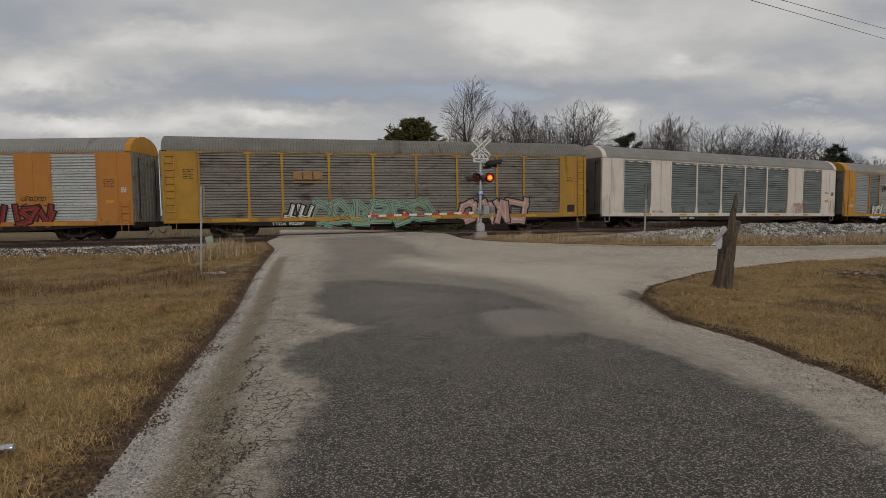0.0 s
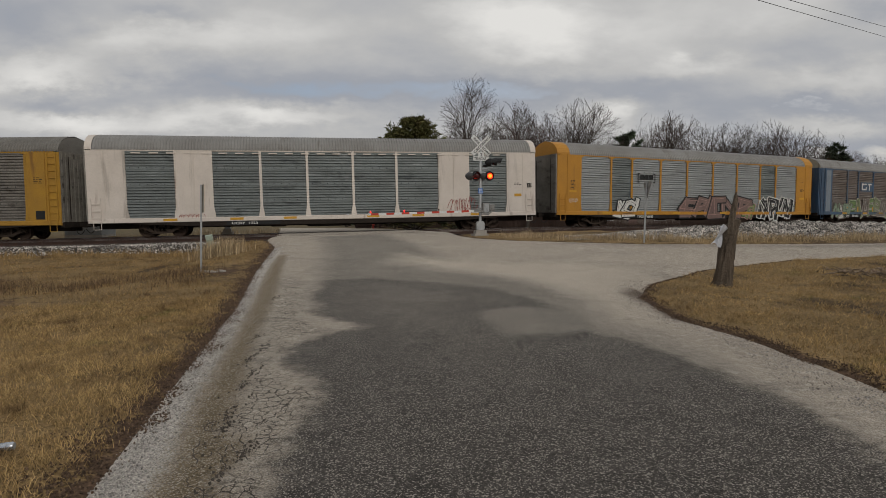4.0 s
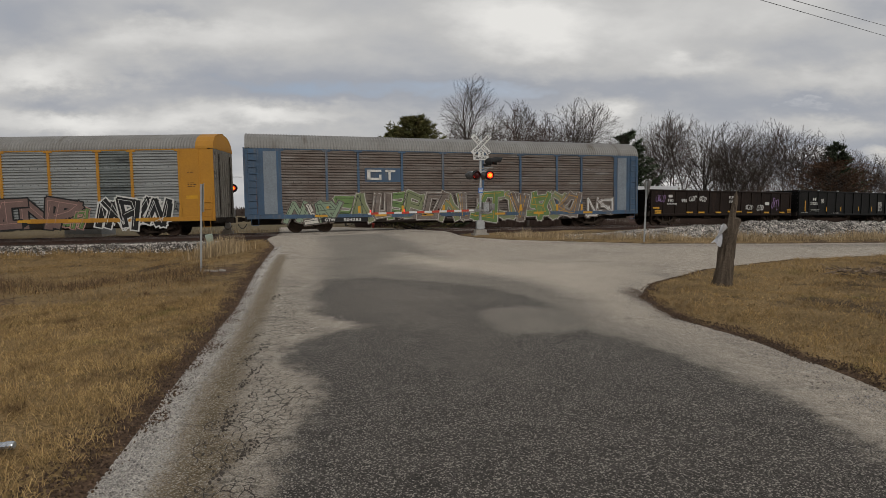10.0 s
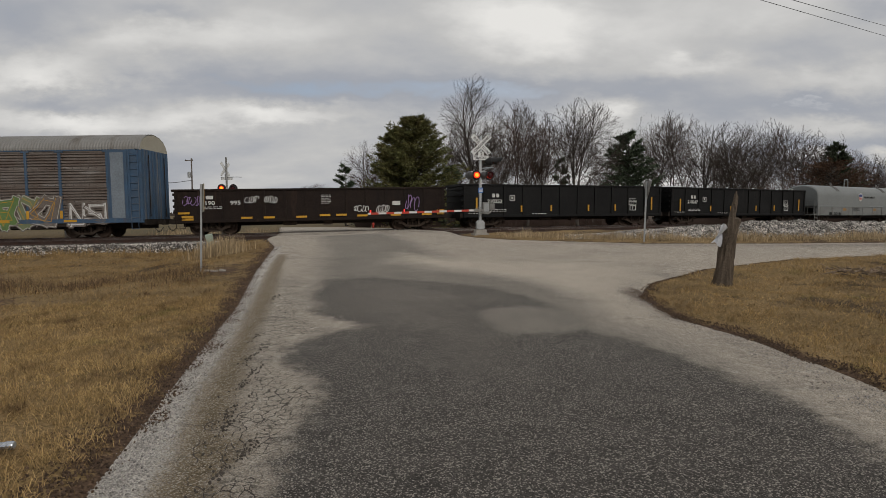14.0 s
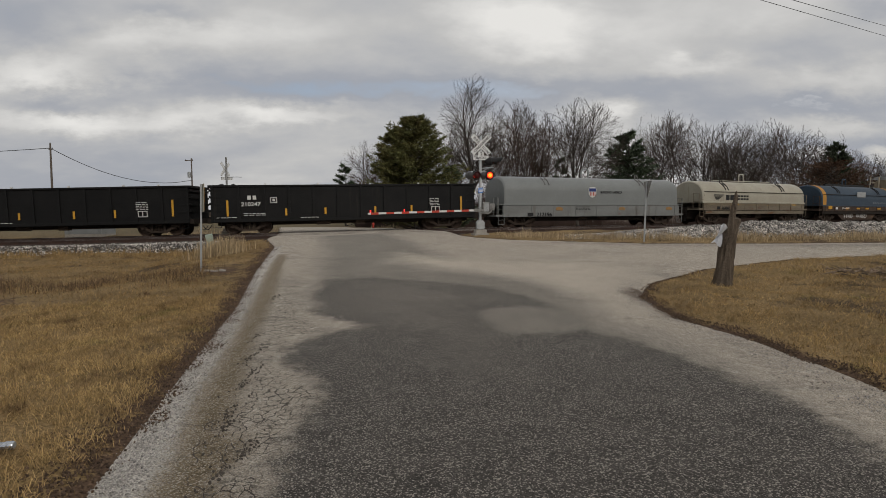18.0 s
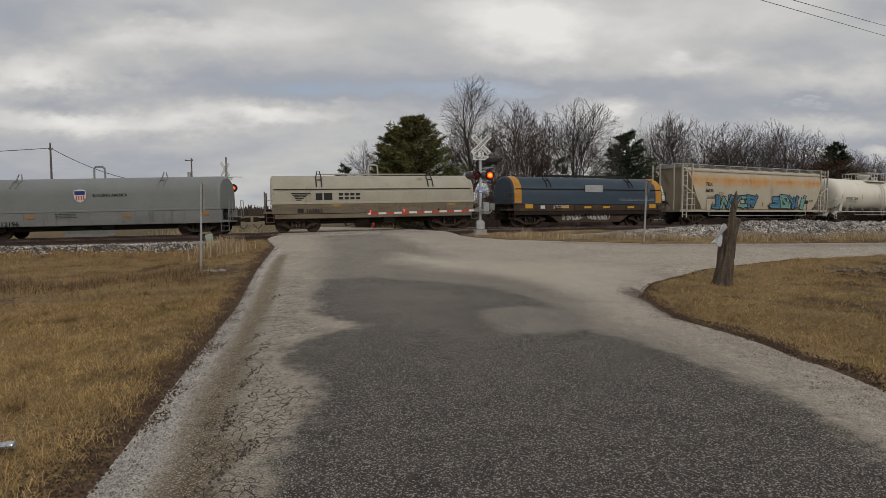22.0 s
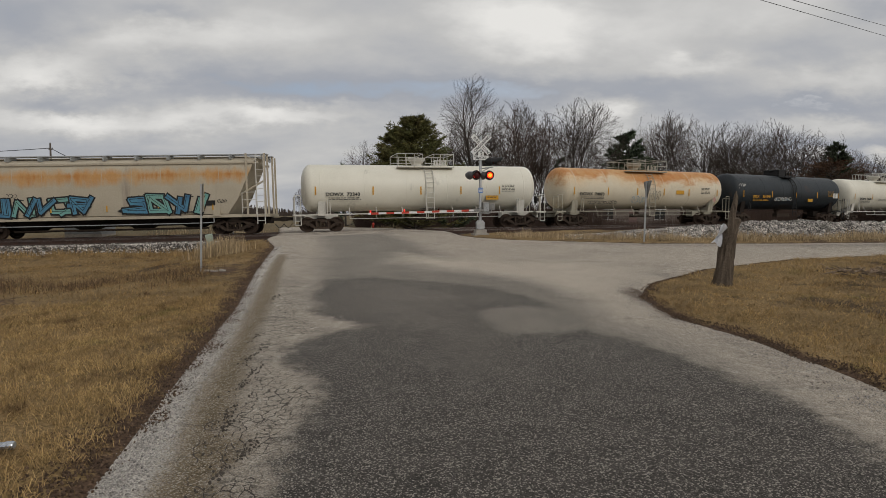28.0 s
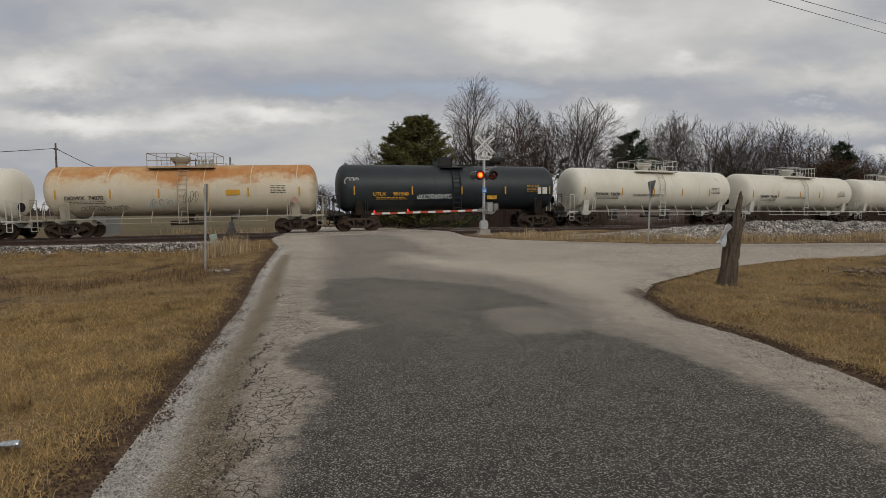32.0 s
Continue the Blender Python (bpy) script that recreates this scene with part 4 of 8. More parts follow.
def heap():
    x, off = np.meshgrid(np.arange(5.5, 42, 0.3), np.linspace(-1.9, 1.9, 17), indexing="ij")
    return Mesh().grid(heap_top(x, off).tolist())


# heap core, painted dark as the shaded gaps among its paler loose stones
tagged(part("stone_heap", heap(), "stone_bed_shaded"), "long heap of grey crushed stone beside the track", "stone heap", kind="stuff")


def heap_stone(rng, n):
    return heap_top(5.5 + 34 * rng.rand(n) ** 1.3, rng.uniform(-1.75, 0.5, n)) + np.array([0, 0, 0.03])


pebbles("heap_stone", 24000, heap_stone, 0.042, "stone", 9, "loose crushed stones on the heap", "stone")

# ---------------------------------------------------------------- the train: parts that all cars share
TRAIN, WHEELS = [], []
SIDE = -1.56           # the near face of a car's side


def wheelset_mesh():
    g = Mesh()
    for f in (1, -1):
        g.lathe([(f * a, r) for a, r in ((-0.84, 0.07), (-0.84, 0.12), (-0.77, 0.14), (-0.755, 0.35), (-0.80, 0.375), (-0.80, 0.45), (-0.70, 0.46), (-0.685, 0.487), (-0.665, 0.487), (-0.665, 0.36), (-0.72, 0.3), (-0.69, 0.1))], (0, 0, 0), 1, 28)
        g.lathe([(f * -1.16, 0.03), (f * -1.16, 0.085), (f * -1.02, 0.09)], (0, 0, 0), 1, 14)
        for k in range(3):
            a = k * math.tau / 3
            x, z = math.cos(a) * 0.055, math.sin(a) * 0.055
            g.box(x - 0.015, x + 0.015, f * 1.165 - 0.012, f * 1.165 + 0.012, z - 0.015, z + 0.015)
        for k in range(5):
            a = k * math.tau / 5
            x, z = math.cos(a) * 0.25, math.sin(a) * 0.25
            g.box(x - 0.025, x + 0.025, f * 0.76 - 0.02, f * 0.76 + 0.02, z - 0.025, z + 0.025)
    return g.rod((0, -1.1, 0), (0, 1.1, 0), 0.08, 12)


def bogie_mesh():
    g = Mesh()
    for f in (-1, 1):
        # upper and lower members of the side frame, with the spring window between them
        top = [(-1.22, 0.44), (-1.22, 0.60), (-0.62, 0.82), (0.62, 0.82), (1.22, 0.60), (1.22, 0.44), (1.02, 0.52), (0.55, 0.69), (-0.55, 0.69), (-1.02, 0.52)]
        low = [(-1.02, 0.52), (-0.72, 0.56), (-0.38, 0.30), (0.38, 0.30), (0.72, 0.56), (1.02, 0.52), (0.45, 0.19), (-0.45, 0.19)]
        for ring in (top, low):
            g.prism(ring, f * 0.94, f * 1.10, 1)
        for x in (-0.36, 0.36):
            g.box(x - 0.06, x + 0.06, f * 1.02 - 0.09, f * 1.02 + 0.09, 0.28, 0.72, 0.01)
        for x in (-0.2, 0, 0.2):
            for z in np.arange(0.31, 0.58, 0.055):
                g.lathe([(z, 0.06), (z + 0.012, 0.09), (z + 0.028, 0.09), (z + 0.04, 0.06)], (x, f * 1.02, 0), 2, 8)
        for x in (-0.89, 0.89):
            g.box(x - 0.13, x + 0.13, f * 1.02 - 0.1, f * 1.02 + 0.1, 0.40, 0.60, 0.03)
    g.box(-0.17, 0.17, -1.12, 1.12, 0.57, 0.74, 0.03)
    g.box(-0.3, 0.3, -0.35, 0.35, 0.70, 0.86, 0.02)
    for x in (-0.34, 0.34):
        g.rod((x, -0.8, 0.35), (x, 0.8, 0.35), 0.045, 6)
        g.rod((x, -0.72, 0.33), (x * 1.35, -0.72, 0.42), 0.06, 6)
    return g


def bogie(car, x):
    b = part("bogie", shared("bogie", bogie_mesh, "bogie"), "bogie", car, at=pose(x, 0, 0))
    for dx in (-0.89, 0.89):
        WHEELS.append(part("wheelset", shared("wheelset", wheelset_mesh, "wheel", True), "wheel", b, at=pose(dx, 0, 0.46)))
    return b


def couplers(car, half):
    for f in (-1, 1):
        g = Mesh().box(min(f * (half - 0.5), f * (half + 0.42)), max(f * (half - 0.5), f * (half + 0.42)), -0.1, 0.1, 0.74, 0.95, 0.02)
        g.prism([(-0.17, 0.70), (0.15, 0.70), (0.17, 0.99), (-0.15, 0.99)], f * (half + 0.32), f * (half + 0.58), 0)
        part("coupler", g, "under", car)
        pts = [(f * (half + 0.05 + 0.5 * k / 6), -0.45 + 0.05 * k / 6, 0.72 - 0.42 * math.sin(math.pi * (k + 1) / 8)) for k in range(7)]
        part("brake_hose", Mesh().tube(pts, 0.022, 6), "hood", car)
        g = Mesh().rod((f * (half + 0.02), -1.3, 0.95), (f * (half + 0.12), -0.3, 0.9), 0.018)
        part("uncoupling_lever", g, "under", car)


def ladder(car, x0, x1, y, z0, z1, mat, step=0.38, r=0.018):
    g = Mesh()
    for x in (x0, x1):
        g.box(x - 0.025, x + 0.025, y - 0.02, y + 0.02, z0, z1)
    z = z0 + step / 2
    while z < z1:
        g.rod((x0, y, z), (x1, y, z), r, 5)
        z += step
    return part("ladder", g, mat, car)


def bar(car, x0, x1, z0, z1, mat, y=SIDE - 0.004, name="marking", label=""):
    return part(name, Mesh().box(x0, x1, y - 0.004, y + 0.004, z0, z1), mat, car, label)


def small_print(car, x0, x1, z0, z1, mat, y=SIDE - 0.004, seed=0):
    """Lines of writing too small to read, as bars."""
    rng = random.Random(seed + int(x0 * 100))
    g = Mesh()
    z = z1
    while z - 0.06 >= z0:
        x = x0
        while x < x1 - 0.08:
            w = min(rng.uniform(0.08, 0.3), x1 - x)
            g.box(x, x + w, y - 0.003, y + 0.003, z - 0.036, z)
            x += w + 0.07
        z -= 0.1
    return tagged(part("stencil_lines", g, mat, car), kind="stuff")


def ribbon(g, pts, w, y):
    """A flat painted stroke through points (x, z), facing the near side."""
    for i, (p, q) in enumerate(zip(pts, pts[1:])):
        p, q = Vector(p), Vector(q)
        d = (q - p).normalized()
        n = Vector((-d.y, d.x)) * w
        p, q = p - d * w * 0.8, q + d * w * 0.8
        yy = y - 0.0004 * i
        g.add([(v.x, yy, v.y) for v in (p - n, q - n, q + n, p + n)], [(0, 1, 2, 3)])


STROKES = [[[(0.05, 0), (0.42, 1), (0.9, 0)], [(0.22, 0.36), (0.75, 0.4)]],
           [[(0.95, 0.9), (0.2, 0.86), (0.14, 0.56), (0.82, 0.46), (0.8, 0.1), (0.0, 0.06)]],
           [[(0.95, 0.96), (0.15, 1), (0.12, 0), (0.9, 0.08)], [(0.15, 0.5), (0.72, 0.56)]],
           [[(0.12, 0), (0.08, 1), (0.82, 0.92), (0.78, 0.56), (0.12, 0.46)], [(0.36, 0.5), (1.0, 0)]],
           [[(0.12, 0), (0.16, 1)], [(0.92, 1), (0.22, 0.5), (1.0, 0)]],
           [[(0.5, 0), (0.52, 0.95)], [(-0.05, 0.9), (1.05, 1)]],
           [[(0.08, 0), (0.12, 1), (0.82, 0.04), (0.9, 1)]],
           [[(0.5, 1), (0.1, 0.74), (0.12, 0.24), (0.5, 0), (0.9, 0.26), (0.88, 0.76), (0.5, 1)]]]


def graffiti(car, x0, x1, z0, z1, fills, edge, count, label, seed, weight=0.13, y=SIDE - 0.012, shine=None, rim_mat="mark_black"):
    """Spray-painted forms that cannot be read: fat leaning strokes that crowd and overlap, each with an outline, inner lines and spikes."""
    rng = random.Random(seed)
    w, h = (x1 - x0) / count, z1 - z0
    order = [rng.randrange(len(STROKES)) for _ in range(count)]
    for k in range(count):
        back, rim, front, lines = Mesh(), Mesh(), Mesh(), Mesh()
        yk = y - 0.006 * (k % 3)
        lean, grow, drop = rng.uniform(-0.3, 0.5), rng.uniform(1.25, 1.55), rng.uniform(-0.1, 0.1)
        fat = weight * h * 0.62
        other = STROKES[rng.randrange(len(STROKES))]

        def place(u, v):
            v = 0.12 + 0.76 * v
            return (x0 + w * (k + 0.5 + (u - 0.5) * grow * 0.86) + lean * (v - 0.5) * w, z0 + h * min(1.0, max(0.0, v + drop * (1 - v))))
        for j, path in enumerate(STROKES[order[k]][:1] + [[(1 - u, 1 - v) for u, v in other[0]][:3]]):
            pts = [place(u + rng.uniform(-0.2, 0.2), v + rng.uniform(-0.12, 0.12)) for u, v in path]
            ribbon(back, pts, fat + 0.09, yk + 0.0042 - 0.0002 * j)
            ribbon(rim, pts, fat + 0.03, yk + 0.0022 - 0.0002 * j)
            ribbon(front, pts, fat, yk - 0.0002 * j)
            ribbon(lines, [(a - fat * 0.4, b + fat * 0.35) for a, b in pts], 0.014, yk - 0.0062)
            # a spike drawn out from the stroke's end
            (ax, az), (bx, bz) = pts[-2], pts[-1]
            n = math.hypot(bx - ax, bz - az) + 1e-6
            dx, dz = (bx - ax) / n, (bz - az) / n
            tip = (bx + dx * fat * 2.4 + rng.uniform(-0.1, 0.1), min(z1, max(z0, bz + dz * fat * 1.2)))
            back.add([(bx - dz * fat * 1.5, yk + 0.0018, bz + dx * fat * 1.5), (bx + dz * fat * 1.5, yk + 0.0018, bz - dx * fat * 1.5), (tip[0], yk + 0.0018, tip[1])], [(0, 1, 2)])
        for _ in range(2):
            a = (x0 + w * (k + rng.random()), z0 + h * rng.choice((0.08, 0.9)))
            ribbon(back, [a, (a[0] + rng.uniform(-0.5, 0.5) * w, a[1] + rng.uniform(-0.06, 0.1) * h)], 0.028, yk + 0.0012)
        root = tagged(part("graffiti_shape", back, edge, car, label), kind="stuff")
        tagged(part("graffiti_rim", rim, rim_mat, root), kind="stuff")
        tagged(part("graffiti_fill", front, fills[k % len(fills)], root), kind="stuff")
        tagged(part("graffiti_line", lines, shine or edge, root), kind="stuff")


def tag(car, x0, x1, z0, z1, mat, seed, label, r=0.022, y=SIDE - 0.006):
    """A thin spray-can scrawl."""
    rng = random.Random(seed)
    count = max(3, int((x1 - x0) / 0.22))
    g = Mesh()
    for k in range(count):
        cx, cz, h = x0 + (x1 - x0) * (k + 0.5) / count, (z0 + z1) / 2 + rng.uniform(-0.08, 0.08) * (z1 - z0), (z1 - z0) / 2 * rng.uniform(0.7, 1.0)
        a0, turn, lean = rng.uniform(0, 6.3), rng.choice((-1, 1)) * rng.uniform(3.6, 6.0), rng.uniform(0.1, 0.35)
        w = (x1 - x0) / count * rng.uniform(0.45, 0.65)
        arc = [(cx + w * math.cos(a0 + turn * i / 9) + lean * h * math.sin(a0 + turn * i / 9), cz + h * math.sin(a0 + turn * i / 9)) for i in range(10)]
        ribbon(g, arc, r * 0.62, y - 0.001 * (k % 2))
        if rng.random() < 0.5:
            ribbon(g, [(cx - w * 0.4, cz - h), (cx + w * 0.2, cz + h * 1.05)], r * 0.62, y - 0.002)
    return tagged(part("graffiti_tag", g, mat, car, label), kind="stuff")


def crown_field(ob, low, high):
    """Marks how near each point lies to the top, where rain and rust start."""
    z = np.array([v.co.z for v in ob.data.vertices])
    ob.data.attributes.new("crown", "FLOAT", "POINT").data.foreach_set("value", np.clip((z - low) / (high - low), -0.5, 1).astype(np.float32))
    return ob


def start_car(name, centre, pivot, label, category="freight car"):
    car = tagged(new(name), label, category, "cars of the freight train")
    TRAIN.append((car, centre, pivot))
    return car


# ---------------------------------------------------------------- covered automobile carriers
BAYS = [-11.65, -8.9, -6.95, -4.15, -1.4, 1.4, 4.15, 6.95, 8.9, 11.65]


def corrugated(w, z0=1.14, z1=5.0, tiers=4, ribs=5):
    def make():
        prof = [(0.0, z0)]
        th = (z1 - z0) / tiers
        for k in range(tiers):
            a = z0 + k * th
            prof += [(-0.03, a + 0.001), (-0.03, a + 0.06), (0.05, a + 0.062)]
            p = (th - 0.14) / ribs
            for r in range(ribs):
                b = a + 0.07 + r * p
                prof += [(0.05, b + 0.02 * p), (0.05, b + 0.26 * p), (-0.03, b + 0.42 * p), (-0.03, b + 0.90 * p), (0.05, b + 0.92 * p)]
            prof += [(0.05, a + th - 0.062), (-0.03, a + th - 0.06), (-0.03, a + th - 0.001)]
        prof.append((0.0, z1))
        return Mesh().grid([[(x, y, z) for y, z in prof] for x in (-w / 2, w / 2)])
    return make


def seam_bolts(w, z0=1.14, z1=5.0, tiers=4):
    def make():
        g = Mesh()
        th = (z1 - z0) / tiers
        for k in range(1, tiers):
            for i in range(int(w / 0.45)):
                x = -w / 2 + 0.25 + i * 0.45
                g.box(x - 0.025, x + 0.025, -0.03, 0.01, z0 + k * th - 0.03, z0 + k * th + 0.03)
        return g
    return make


def rack_roof(half, cap):
    def make():
        prof = [(-1.56, 5.06), (-1.55, 5.2), (-1.42, 5.48), (-1.15, 5.76), (-0.7, 5.97), (0, 6.09), (0.7, 5.97), (1.15, 5.76), (1.42, 5.48), (1.55, 5.2), (1.56, 5.06)]
        rows = []
        n = int((2 * half - 2 * cap) / 0.17)
        for k in range(n * 4 + 1):
            x = -half + cap + k * (2 * half - 2 * cap) / (n * 4)
            lift = (0, 0.028, 0.028, 0)[k % 4]
            rows.append([(x, y * (1 + lift * 0.3), z + lift) for y, z in prof])
        return Mesh().grid(rows)
    return make


def auto_rack(centre, label, frame, panel, roof, narrow=None, solid=(), cap=None, sill=None, flared=False, seed=0, dark_door=False, cap_long=1.0):
    half = 13.62
    car = start_car("auto_rack_car", centre, 9.9, label)
    narrow = narrow or panel
    sill = sill or frame
    part("underframe", Mesh().box(-half + 0.2, half - 0.2, -0.5, 0.5, 0.5, 0.95).box(-half + 0.4, half - 0.4, -1.35, 1.35, 0.86, 1.0).box(-1.5, 1.2, -0.9, -0.5, 0.42, 0.8).box(2.2, 3.6, 0.4, 0.9, 0.45, 0.8), "under", car)
    for f in (-1, 1):
        y0, y1 = (SIDE, -1.40) if f < 0 else (1.40, -SIDE)
        part("side_sill", Mesh().box(-half, half, y0 - 0.02, y1, 0.86, 1.12, 0.02), sill, car)
        part("lower_sill", Mesh().prism([(-half + 1.0, 0.86), (half - 1.0, 0.86), (7.5, 0.58), (-7.5, 0.58)], y0 + 0.01, y1 - 0.04, 1), "under", car)
        part("top_chord", Mesh().box(-half + 0.3, half - 0.3, y0 + 0.005, y1, 5.0, 5.12, 0.02), frame, car)
    for f in (-1, 1):
        turn = 0 if f < 0 else 180
        for k, (a, b) in enumerate(zip(BAYS, BAYS[1:])):
            if (k in (1, 7)) and solid:
                g = Mesh().box(-(b - a) / 2, (b - a) / 2, -0.015, 0.04, 1.1, 5.04)
                g.box(-0.02, 0.02, -0.04, 0.0, 1.1, 5.04)
                part("side_plate", g, frame, car, at=pose((a + b) / 2, f * 1.53, 0, 0, 0, turn))
                continue
            mat = narrow if k in (1, 7) else panel
            w = round(b - a - 0.12, 2)
            p = part("side_panel", shared(("side_panel", w), corrugated(w), mat), mat, car, at=pose((a + b) / 2, f * 1.49, 0, 0, 0, turn))
            if f < 0:
                tagged(part("seam_bolts", shared(("seam_bolts", w), seam_bolts(w), "hood"), "hood", p), kind="stuff")
        for x in BAYS:
            foot = 0.17 if flared else 0.13
            g = Mesh().prism([(x - foot, 1.08), (x + foot, 1.08), (x + foot * 0.9, 1.3), (x + 0.075, 1.75), (x + 0.075, 5.02), (x - 0.075, 5.02), (x - 0.075, 1.75), (x - foot * 0.9, 1.3)], min(f * 1.41, f * 1.56), max(f * 1.41, f * 1.56), 1)
            if not flared:
                g.box(x - 0.24, x + 0.24, min(f * 1.44, f * 1.575), max(f * 1.44, f * 1.575), 4.93, 5.02)
            part("post", g, frame, car)
    for e in (-1, 1):
        for f in (-1, 1):
            g = Mesh().box(min(e * 11.7, e * 12.75), max(e * 11.7, e * 12.75), f * 1.53 - 0.03, f * 1.53 + 0.03, 1.1, 5.04)
            g.box(min(e * 12.75, e * half), max(e * 12.75, e * half), f * 1.50 - 0.05, f * 1.50 + 0.05, 1.0, 5.04, 0.02)
            g.box(e * 12.75 - 0.05, e * 12.75 + 0.05, f * 1.53 - 0.05, f * 1.53 + 0.05, 1.0, 5.06)
            part("end_panel", g, frame, car)
            if dark_door and f < 0:
                part("end_inset", Mesh().box(min(e * 11.85, e * 12.6), max(e * 11.85, e * 12.6), -1.585, -1.56, 1.15, 4.9), "blue_grey", car, "weathered grey-blue inset panel")
        g = Mesh().box(min(e * half - 0.1, e * half + 0.02), max(e * half - 0.1, e * half + 0.02), -1.5, 1.5, 1.0, 5.1)
        door_mat = "galv_dark" if not dark_door else "blue"
        door = part("end_door", g, door_mat, car)
        for y in np.linspace(-1.35, 1.35, 9):
            part("door_rib", shared("door_rib", lambda: Mesh().box(-0.03, 0.06, -0.05, 0.05, 1.05, 5.05), door_mat), door_mat, door, at=pose(e * half, y, 0))
        g = Mesh().rod((e * (half + 0.1), -0.9, 1.2), (e * (half + 0.1), -0.9, 4.8), 0.025).rod((e * (half + 0.1), 0.9, 1.2), (e * (half + 0.1), 0.9, 4.8), 0.025)
        part("door_rod", g, "under", door)
        prof = [(-1.56, 5.06), (-1.55, 5.2), (-1.42, 5.48), (-1.15, 5.76), (-0.7, 5.97), (0, 6.09), (0.7, 5.97), (1.15, 5.76), (1.42, 5.48), (1.55, 5.2), (1.56, 5.06)]
        if cap:
            part("roof_end", Mesh().grid([[(e * x, y * 1.01, z + 0.02) for y, z in prof] for x in (half - cap_long, half + 0.02)]).prism([(y, z) for y, z in prof], e * half - 0.02, e * half + 0.02, 0), cap, car)
        else:
            part("roof_end", Mesh().prism([(y, z - 0.03) for y, z in prof], e * (half - 0.03) - 0.02, e * (half - 0.03) + 0.02, 0), "cover_tan" if dark_door else roof, car)
        xa, xb = sorted((e * 12.95, e * 13.45))
        ladder(car, xa, xb, -1.6, 0.95, 2.3 if cap else 5.0, frame, 0.4)
        part("end_sill", Mesh().box(min(e * (half - 0.15), e * (half + 0.1)), max(e * (half - 0.15), e * (half + 0.1)), -1.45, 1.45, 0.72, 1.05, 0.02), "under", car)
        g = Mesh().tube([(e * 13.35, -1.58, 0.9), (e * 13.35, -1.58, 0.5), (e * 12.95, -1.58, 0.5), (e * 12.95, -1.58, 0.9)], 0.018)
        part("step", g, frame, car)
    part("roof", shared(("roof", round(half, 2), cap_long if cap else 0), rack_roof(half, cap_long if cap else 0.02), roof), roof, car)
    for x in (-9.9, 9.9):
        bogie(car, x)
    couplers(car, half)
    for x in (-9.3, -5.6, -2.5, 2.6, 5.5, 9.4):
        bar(car, x - 0.38, x + 0.38, 0.93, 1.07, "mark_yellow", SIDE - 0.026, "reflector")
    part("brake_cylinder", Mesh().lathe([(-0.5, 0.05), (-0.48, 0.17), (0.4, 0.17), (0.45, 0.05)], (-3.2, -0.75, 0.62), 0, 12), "bogie", car)
    return car


def plain_marks(car, blocks, mat, name, label=""):
    g = Mesh()
    for x0, x1, z0, z1 in blocks:
        g.box(x0, x1, SIDE - 0.03, SIDE - 0.022, z0, z1)
    return part(name, g, mat, car, label)


car = auto_rack(-24.4, "orange automobile carrier freight car with pale corrugated panels", "orange", "galv_pale", "roof_grey", solid=True, cap="yellow", flared=True, cap_long=0.35)
letters(car, "letters", "BI", 13.0, SIDE - 0.03, 2.75, 0.3, "mark_white")
bar(car, 12.1, 12.6, 2.15, 2.33, "mark_yellow", SIDE - 0.012)
graffiti(car, 5.2, 8.9, 0.7, 2.2, ["blood"], "mark_black", 4, "dark red spray-painted lettering", 4)
small_print(car, 12.0, 12.6, 3.0, 3.5, "mark_black")
tag(car, 9.4, 11.3, 1.2, 1.5, "mark_white", 3, "white scrawl")
tag(car, 7.2, 8.6, 2.3, 2.6, "mark_black", 9, "black scrawl")

car = auto_rack(4.07, "weathered yellow automobile carrier freight car with grimy grey panels", "yellow_old", "galv_dark", "roof_dark")
plain_marks(car, [(-6.3, -5.8, 3.42, 3.9), (-5.7, -5.2, 3.42, 3.9), (-5.1, -4.55, 3.42, 3.9), (-6.35, -4.5, 3.2, 3.3)], "mark_orange", "emblem", "plain orange block emblem")
bar(car, -7.75, -5.0, 0.6, 0.86, "mark_black", SIDE - 0.02, "number_board")
letters(car, "number", "TTGX  922087", -7.62, SIDE - 0.032, 0.65, 0.165, "mark_white", wide=1.35)
graffiti(car, -5.4, 2.2, 0.62, 2.1, ["jade"], "teal", 6, "teal and olive spray-painted lettering", 11, 0.15, shine="mark_black")
graffiti(car, 4.5, 8.8, 0.62, 2.1, ["pink"], "mark_black", 4, "pink spray-painted lettering with dark outlines", 12, 0.2, shine="mark_white")
graffiti(car, -6.6, -5.3, 0.9, 1.9, ["mark_white"], "mark_black", 2, "white and black spray-painted lettering", 13, 0.16, rim_mat="mark_black")
small_print(car, -12.5, -11.9, 3.4, 4.0, "mark_black")
small_print(car, 12.1, 12.6, 3.2, 3.6, "mark_black")
part("stain", Mesh().box(12.15, 12.75, SIDE - 0.004, SIDE + 0.004, 1.2, 1.7), "hood", car, "black soot patch")

car = auto_rack(32.5, "white automobile carrier freight car with grey-green panels", "white", "galv_green", "roof_grey", solid=True, cap="white", flared=True, cap_long=0.35)
bar(car, -6.2, -3.1, 0.62, 0.85, "mark_black", SIDE - 0.02, "number_board")
letters(car, "number", "UCRY  1023", -5.9, SIDE - 0.032, 0.66, 0.15, "mark_white", wide=1.4)
letters(car, "letters", "BI", 13.0, SIDE - 0.03, 2.75, 0.3, "mark_black")
tag(car, 7.5, 9.5, 1.1, 2.1, "blood", 21, "red scrawl")
tag(car, -8.8, -7.4, 0.95, 1.3, "blood", 22, "red scrawl")
small_print(car, 12.1, 12.6, 2.8, 3.05, "mark_black")
